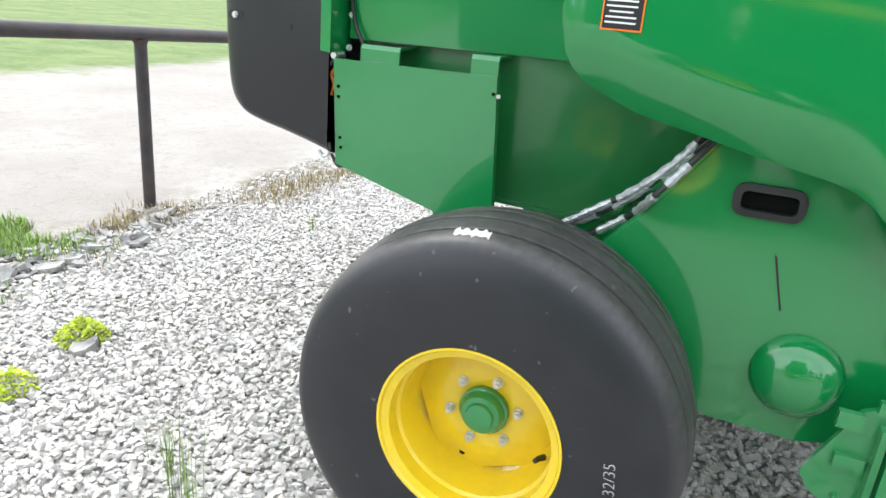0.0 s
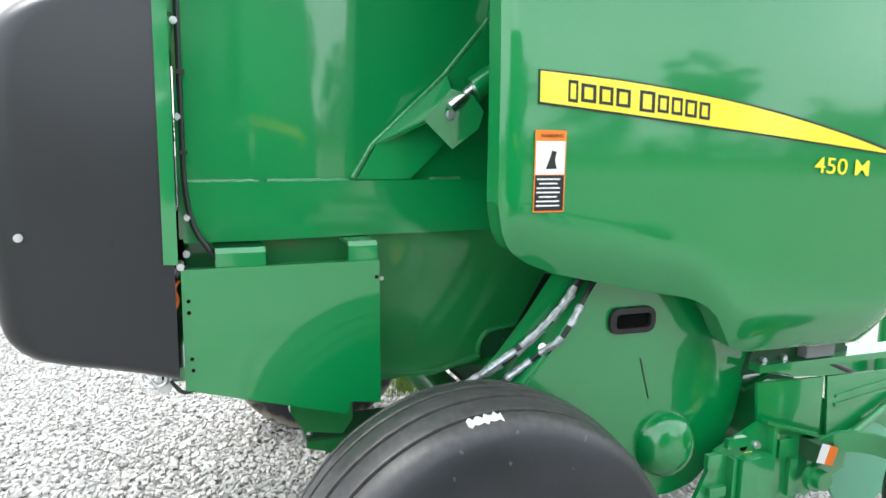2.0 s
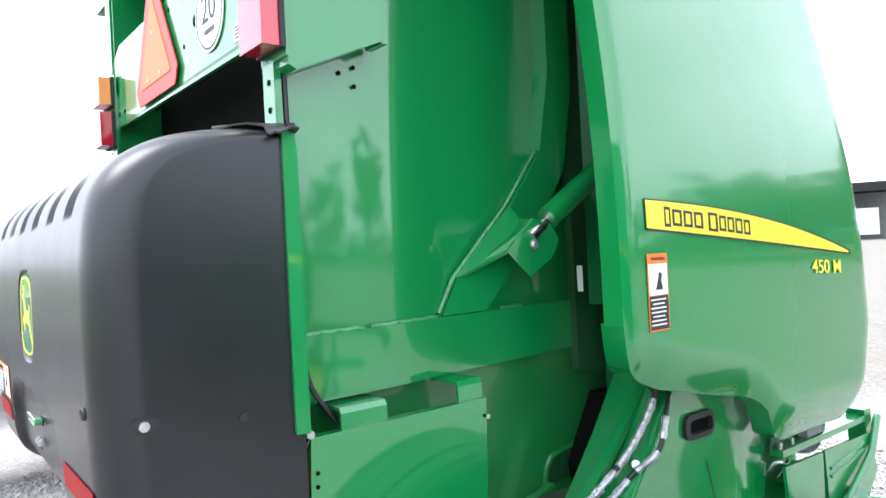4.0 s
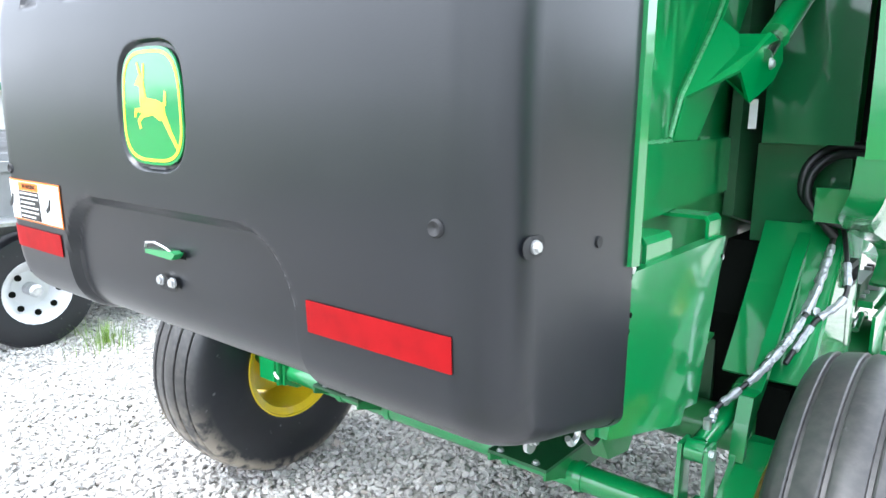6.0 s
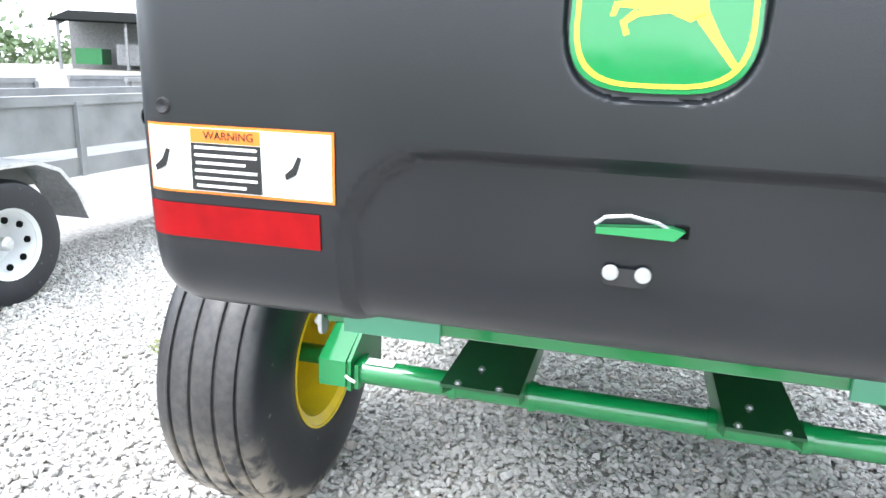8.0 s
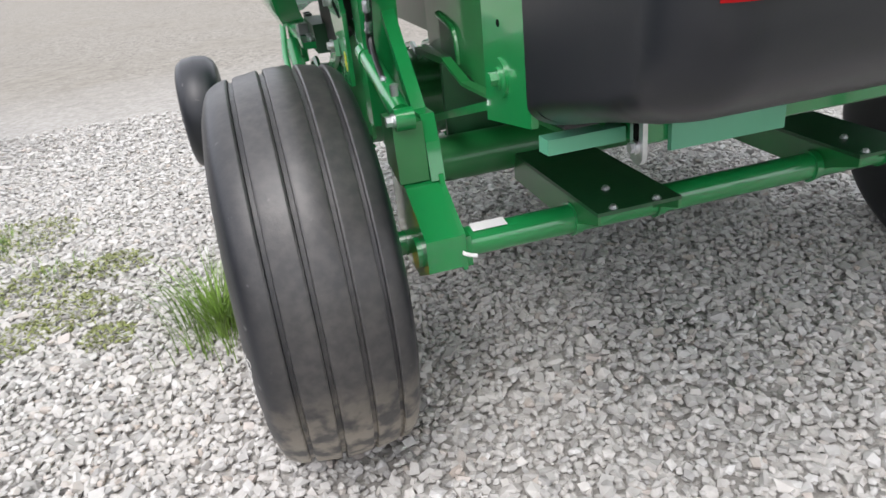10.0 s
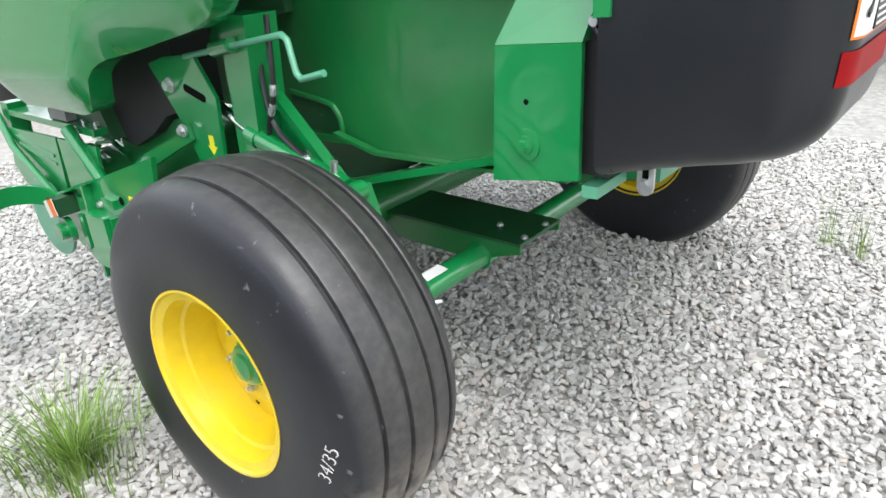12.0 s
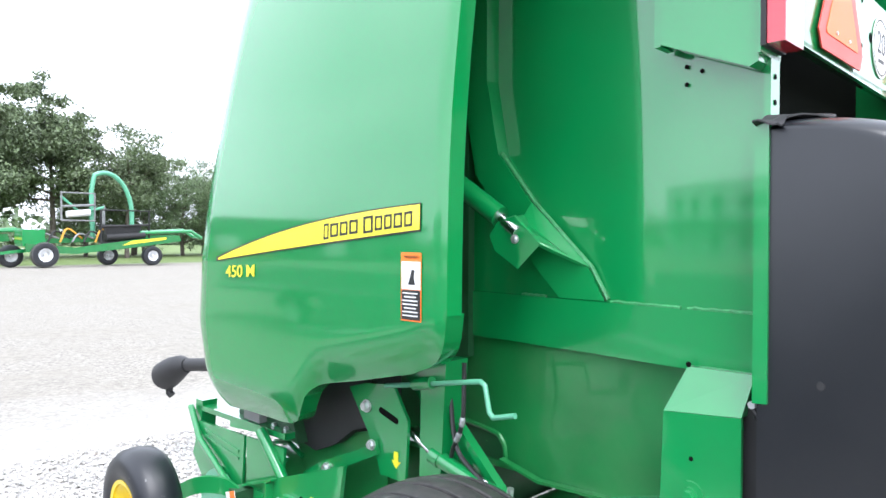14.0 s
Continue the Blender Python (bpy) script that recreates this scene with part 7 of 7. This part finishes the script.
def make_wrapper():
    """A bale wrapper: long low green frame on wheels with a tall hoop."""
    t = thing("bale_wrapper", "long green bale wrapper with a tall hoop and grey wheels", "farm machine", "wrappers across the lot", at=(11.9, 41.2, 0))
    t.scale = (1.36,) * 3
    for x, y, r in ((-2.0, -0.9, 0.50), (-2.9, 0.3, 0.45), (2.2, -0.9, 0.42), (1.0, 0.9, 0.42)):
        simple_wheel(t, (x, y, r), r, 0.3, WHEEL_S, r * 0.52, axis=-90)
    part("main_beam", prismed([(-2.6, 0.62), (-2.6, 0.95), (-0.8, 0.78), (1.6, 1.12), (3.5, 1.30), (3.6, 1.05), (1.6, 0.78), (-0.8, 0.52)], "y", -0.75, -0.55), GREEN_D, t, "long green side beam", bevel=0.02)
    part("rear_beam", prismed([(-2.6, 0.9), (3.9, 1.15), (3.9, 1.35), (-2.6, 1.1)], "y", 0.55, 0.75), GREEN_D, t, bevel=0.02)
    part("yellow_stripe", prismed([(1.0, 0.86), (2.9, 1.12), (2.9, 1.22), (1.4, 1.06)], "y", -0.762, -0.752), DECAL_Y, t, "yellow decal")
    part("drawbar", prismed([(-4.3, 0.42), (-2.4, 0.60), (-2.4, 0.75), (-4.3, 0.50)], "y", -0.1, 0.1), GREEN, t, bevel=0.01)
    part("front_box", boxed(-2.7, -1.9, -0.6, 0.5, 0.85, 1.5), GREEN, t, bevel=0.03)
    hoop = [(0.75 + 1.15 * math.cos(a), 0.5, 2.15 + 1.85 * math.sin(a)) for a in np.linspace(0.0, math.pi * 0.62, 14)]
    part("hoop", swept([(1.9, 0.5, 1.2)] + hoop + [(0.2, 0.5, 3.2), (0.25, 0.5, 1.2)], 0.10, 8), GREEN_L, t, "tall pale green wrapping hoop", smooth=True)
    for x0, x1, z0, z1, y, mat in ((0.2, 2.2, 0.95, 2.35, -0.62, BLACK), (-1.1, 0.2, 1.9, 3.05, 0.1, GREY_S)):
        part("guard_frame", swept([(x0, y, z0), (x0, y, z1), (x1, y, z1), (x1, y, z0), (x0, y, z0)], 0.045, 6), mat, t, "tubular guard frame")
        part("guard_bar", swept([(x0, y, (z0 + z1) / 2), (x1, y, (z0 + z1) / 2 + 0.1)], 0.05, 6), mat, t)
        part("film_roll", swept([(x0 + 0.2, y, z0 + 0.25), (x1 - 0.2, y, z0 + 0.35)], 0.14, 10), WHITE if mat is GREY_S else BLACK, t, "roll of wrap film", smooth=True)
    part("engine_cover", boxed(0.4, 1.9, -0.5, 0.3, 0.95, 1.75), BLACK, t, "black engine cover", bevel=0.05)
    for k in range(6):
        x = -2.2 + 0.45 * k
        part("hose_bundle", swept(curve_through([(x, -0.4, 1.0), (x + 0.3, -0.3, 1.35 + 0.1 * (k % 3)), (x + 0.9, -0.2, 1.15)], 4), 0.04, 6), (GREY_S, BLACK, MUD_Y)[k % 3], t)
    part("table_rail", swept([(1.8, 0.2, 1.4), (4.1, 0.2, 1.55), (4.6, 0.2, 1.25), (4.6, -0.6, 1.2)], 0.08, 8), GREEN, t, "green roller table rail", smooth=True)
    part("table_rail", swept([(1.8, -0.6, 1.4), (4.1, -0.6, 1.5), (4.6, -0.6, 1.2)], 0.08, 8), GREEN, t, smooth=True)
    part("lift_arm", swept([(-1.1, 0.2, 2.9), (-0.3, 0.2, 2.2), (0.6, 0.2, 2.5)], 0.06, 6), GREEN_L, t)
    return t


wrapper = make_wrapper()
copy_thing(wrapper, pose(3.7, 45.2, 0, 0, 0, 3)).scale = (1.36,) * 3
# a slim post behind them
tagged(part("marker_post", swept([(13.6, 44, -0.1), (13.6, 44, 3.6)], 0.09, 8), GREY_S), "slim grey post at the lot edge", "post")


def make_tractor(name, label, body_mat, rim_mat, at, turn, size=1.0):
    t = thing(name, label, "tractor", at=at)
    t.rotation_euler = (0, 0, radians(turn))
    t.scale = (size,) * 3
    for s_ in (1, -1):
        simple_wheel(t, (s_ * 0.85, -0.9, 0.8), 0.80, 0.5, rim_mat, 0.44, axis=0 if s_ > 0 else 180)
        simple_wheel(t, (s_ * 0.80, 1.4, 0.55), 0.55, 0.38, rim_mat, 0.30, axis=0 if s_ > 0 else 180)
        part("fender", boxed(*sorted((s_ * 0.55, s_ * 1.05)), -1.5, -0.3, 1.58, 1.68), body_mat, t, bevel=0.05)
    part("hood", prismed([(0.1, 0.9), (2.0, 0.9), (2.1, 1.3), (1.7, 1.62), (0.1, 1.78)], "x", -0.36, 0.36), body_mat, t, "sloping hood", bevel=0.05)
    part("cab", prismed([(-1.1, 1.2), (0.15, 1.2), (0.1, 2.6), (-0.95, 2.6)], "x", -0.65, 0.65), GLASS_D, t, "dark glazed cab", bevel=0.04)
    part("roof", boxed(-0.75, 0.75, -1.15, 0.25, 2.6, 2.78), body_mat, t, bevel=0.06)
    part("chassis", boxed(-0.25, 0.25, -1.2, 1.9, 0.55, 0.95), DARK, t, bevel=0.03)
    return t


make_tractor("tractor", "green tractor with yellow wheels parked by the shed", GREEN, YELLOW, (-45.6, 75.8, 0), -60)
make_tractor("tractor", "green tractor with yellow wheels in front of the building", GREEN, YELLOW, (-46.0, 7.6, 0), 100)
make_tractor("tractor", "green tractor parked before the white building", GREEN, YELLOW, (-47.0, 13.5, 0), 80)


def make_loader():
    t = thing("wheel_scraper", "faded orange scraper with big black tyres", "earthmover", at=(-37.0, 66.5, 0))
    t.rotation_euler = (0, 0, radians(25))
    for x, r in ((-2.2, 0.8), (1.9, 0.9)):
        for y in (-0.9, 0.9):
            simple_wheel(t, (x, y, r), r, 0.6, MUD_Y if x < 0 else YELLOW, r * 0.42, axis=-90)
    part("bowl", prismed([(-1.6, 0.5), (0.9, 0.5), (1.3, 1.3), (0.2, 1.6), (-0.7, 2.0), (-1.4, 1.2)], "y", -0.9, 0.9), MUD_Y, t, "orange steel bowl", bevel=0.06)
    part("gooseneck", prismed([(0.9, 1.1), (2.2, 1.5), (2.2, 1.2), (0.9, 0.7)], "y", -0.3, 0.3), MUD_Y, t, bevel=0.04)
    part("tail_frame", prismed([(-2.9, 1.0), (-1.3, 1.0), (-1.0, 1.7), (-1.6, 1.5)], "y", -0.4, 0.4), MUD_Y, t, bevel=0.04)
    return t


make_loader()


def make_harvester():
    t = thing("harvester", "large green harvester with yellow wheels", "harvester", at=(-33.0, 73.0, 0))
    t.rotation_euler = (0, 0, radians(20))
    for y in (-1.3, 1.3):
        simple_wheel(t, (-1.6, y, 0.95), 0.95, 0.6, YELLOW, 0.45, axis=-90)
        simple_wheel(t, (2.0, y, 0.7), 0.70, 0.5, YELLOW, 0.36, axis=-90)
    part("body", prismed([(-2.6, 1.0), (3.0, 1.0), (3.2, 2.6), (2.4, 3.5), (-0.6, 3.6), (-1.0, 2.8), (-2.6, 2.7)], "y", -1.3, 1.3), GREEN, t, "tall green body", bevel=0.12)
    part("cab", prismed([(-3.0, 1.3), (-1.4, 1.3), (-1.4, 3.2), (-2.8, 3.2)], "y", -1.0, 1.0), GLASS_D, t, "dark glazed cab", bevel=0.08)
    part("stripe", boxed(-1.0, 2.8, -1.315, -1.302, 2.3, 2.45), DECAL_Y, t, "yellow stripe")
    return t


make_harvester()


def make_shed():
    t = thing("open_shed", "long open-fronted machinery shed with a dark roof", "shed", at=(-52.0, 91.0, 0))
    t.scale = (1.7,) * 3
    t.rotation_euler = (0, 0, radians(28))
    part("roof", prismed([(-2.5, 3.5), (3.2, 4.5), (3.2, 4.65), (-2.5, 3.65)], "x", -16, 14), DARK, t, "dark sheet roof")
    part("back_wall", boxed(-16, 14, 3.0, 3.15, 0, 4.4), GREY_S, t, "grey back wall")
    for k in range(7):
        x = -15.5 + 4.8 * k
        part("post", boxed(x, x + 0.2, -2.3, -2.1, 0, 3.6), GREY_S, t)
        part("truss", prismed([(-2.3, 3.2), (3.0, 4.1), (3.0, 4.3), (-2.3, 3.4)], "x", x, x + 0.12), GREY_S, t)
    for k in range(9):
        part("stored_machine", boxed(-14.5 + 3.0 * k, -12.6 + 3.0 * k, -1.6, 1.6, 0.4, 1.6 + 0.4 * (k % 3)), (GREEN_D, GREY_S, BUILD_W)[k % 3], t, "machine stored under the roof", bevel=0.15)
    return t


make_shed()


def make_building():
    t = thing("dealer_building", "white two-storey building with a green canopy band", "building", at=(-58, 22, 0))
    part("wall", boxed(-12, 0, -13, 22, 0, 6.6), BUILD_W, t, "white panelled walls")
    part("parapet", boxed(-12.1, 0.12, -13.1, 22.1, 6.6, 6.85), BUILD_W, t)
    part("canopy", boxed(0.0, 2.2, -13, 22, 2.9, 3.4), BUILD_G, t, "green canopy band", bevel=0.03)
    for k in range(7):
        y = -11.8 + 4.7 * k
        for z0, z1 in ((4.1, 5.7), (0.7, 2.4)):
            w = part("window", boxed(0.005, 0.06, y, y + 2.2, z0, z1), BUILD_W, t, bevel=0.01)
            for q in range(3):
                part("pane", boxed(0.062, 0.07, y + 0.08 + 0.71 * q, y + 0.70 + 0.71 * q, z0 + 0.08, z1 - 0.08), GLASS_D, w, "dark glass pane")
        part("canopy_post", boxed(2.0, 2.15, y - 0.6, y - 0.45, 0, 2.9), BUILD_W, t)
    return t


make_building()


def make_sign():
    t = thing("road_sign", "white dealer sign board on two green posts", "sign", at=(-64.5, -30.3, 0))
    t.rotation_euler = (0, 0, radians(24))
    for y in (-1.05, 1.05):
        part("post", boxed(-0.14, 0.14, y - 0.14, y + 0.14, 0, 3.9), BUILD_G, t, "green square post", bevel=0.02)
    part("board", boxed(-0.2, 0.2, -0.9, 0.9, 2.05, 3.75), BUILD_W, t, "white sign board", bevel=0.03)
    part("emblem", prismed([(-0.42, 3.5), (0.42, 3.5), (0.46, 3.0), (0.30, 2.8), (-0.30, 2.8), (-0.46, 3.0)], "x", 0.202, 0.22), BUILD_G, t, "green and yellow emblem shape")
    part("emblem_spot", prismed([(-0.25, 3.25), (0.25, 3.25), (0.25, 3.08), (-0.25, 3.08)], "x", 0.222, 0.23), DECAL_Y, t)
    return t


make_sign()


def make_car(at, turn, mat, label):
    t = thing("parked_car", label, "car", "cars on the far road", at=at)
    t.rotation_euler = (0, 0, radians(turn))
    for x in (-1.35, 1.35):
        for y in (-0.8, 0.8):
            simple_wheel(t, (x, y, 0.32), 0.32, 0.22, WHEEL_S, 0.2, axis=-90)
    part("body", prismed([(-2.2, 0.35), (2.2, 0.35), (2.25, 0.75), (1.3, 0.9), (-1.9, 0.95), (-2.25, 0.8)], "y", -0.88, 0.88), mat, t, bevel=0.06)
    part("cabin", prismed([(-1.6, 0.93), (1.1, 0.9), (0.45, 1.42), (-1.1, 1.42)], "y", -0.76, 0.76), GLASS_D, t, "dark glazed cabin", bevel=0.05)
    part("roof", boxed(-1.05, 0.42, -0.7, 0.7, 1.42, 1.46), mat, t, bevel=0.015)
    return t


make_car((-68, -28.0, 0), 110, BUILD_W, "white car on the far road")
make_car((-72, -36.5, 0), 100, GREY_S, "grey car on the far road")
make_car((-70, -22.0, 0), 115, BUILD_W, "white car beyond the grass")
make_car((-40, 4.2, 0), 90, BUILD_W, "white car parked before the building")

# the next machine in the row
neighbour = copy_thing(baler, pose(5.62, 0.25, 0, 0, 0, 1.5))
tagged(neighbour, "second green round baler parked alongside in the row", "baler")


def make_far_barn(at, turn, w, d, hgt, wall, label):
    t = thing("farm_building", label, "building", at=at)
    t.rotation_euler = (0, 0, radians(turn))
    part("wall", boxed(-w / 2, w / 2, -d / 2, d / 2, 0, hgt), wall, t)
    part("roof", prismed([(-d / 2 - 0.4, hgt), (0, hgt + d * 0.22), (d / 2 + 0.4, hgt), (d / 2 + 0.4, hgt + 0.15), (0, hgt + d * 0.22 + 0.15), (-d / 2 - 0.4, hgt + 0.15)], "x", -w / 2 - 0.4, w / 2 + 0.4), GREY_S, t, "grey sheet roof")
    part("door", boxed(-1.6, 1.6, d / 2, d / 2 + 0.08, 0, hgt * 0.8), DARK, t, "dark open doorway")
    return t


make_far_barn((-92.0, -58.0, 0), -58, 11, 8, 3.0, GREY_S, "low grey farm building beyond the grass")
make_car((-66.0, -44.0, 0), 60, BUILD_W, "white car on the far road")
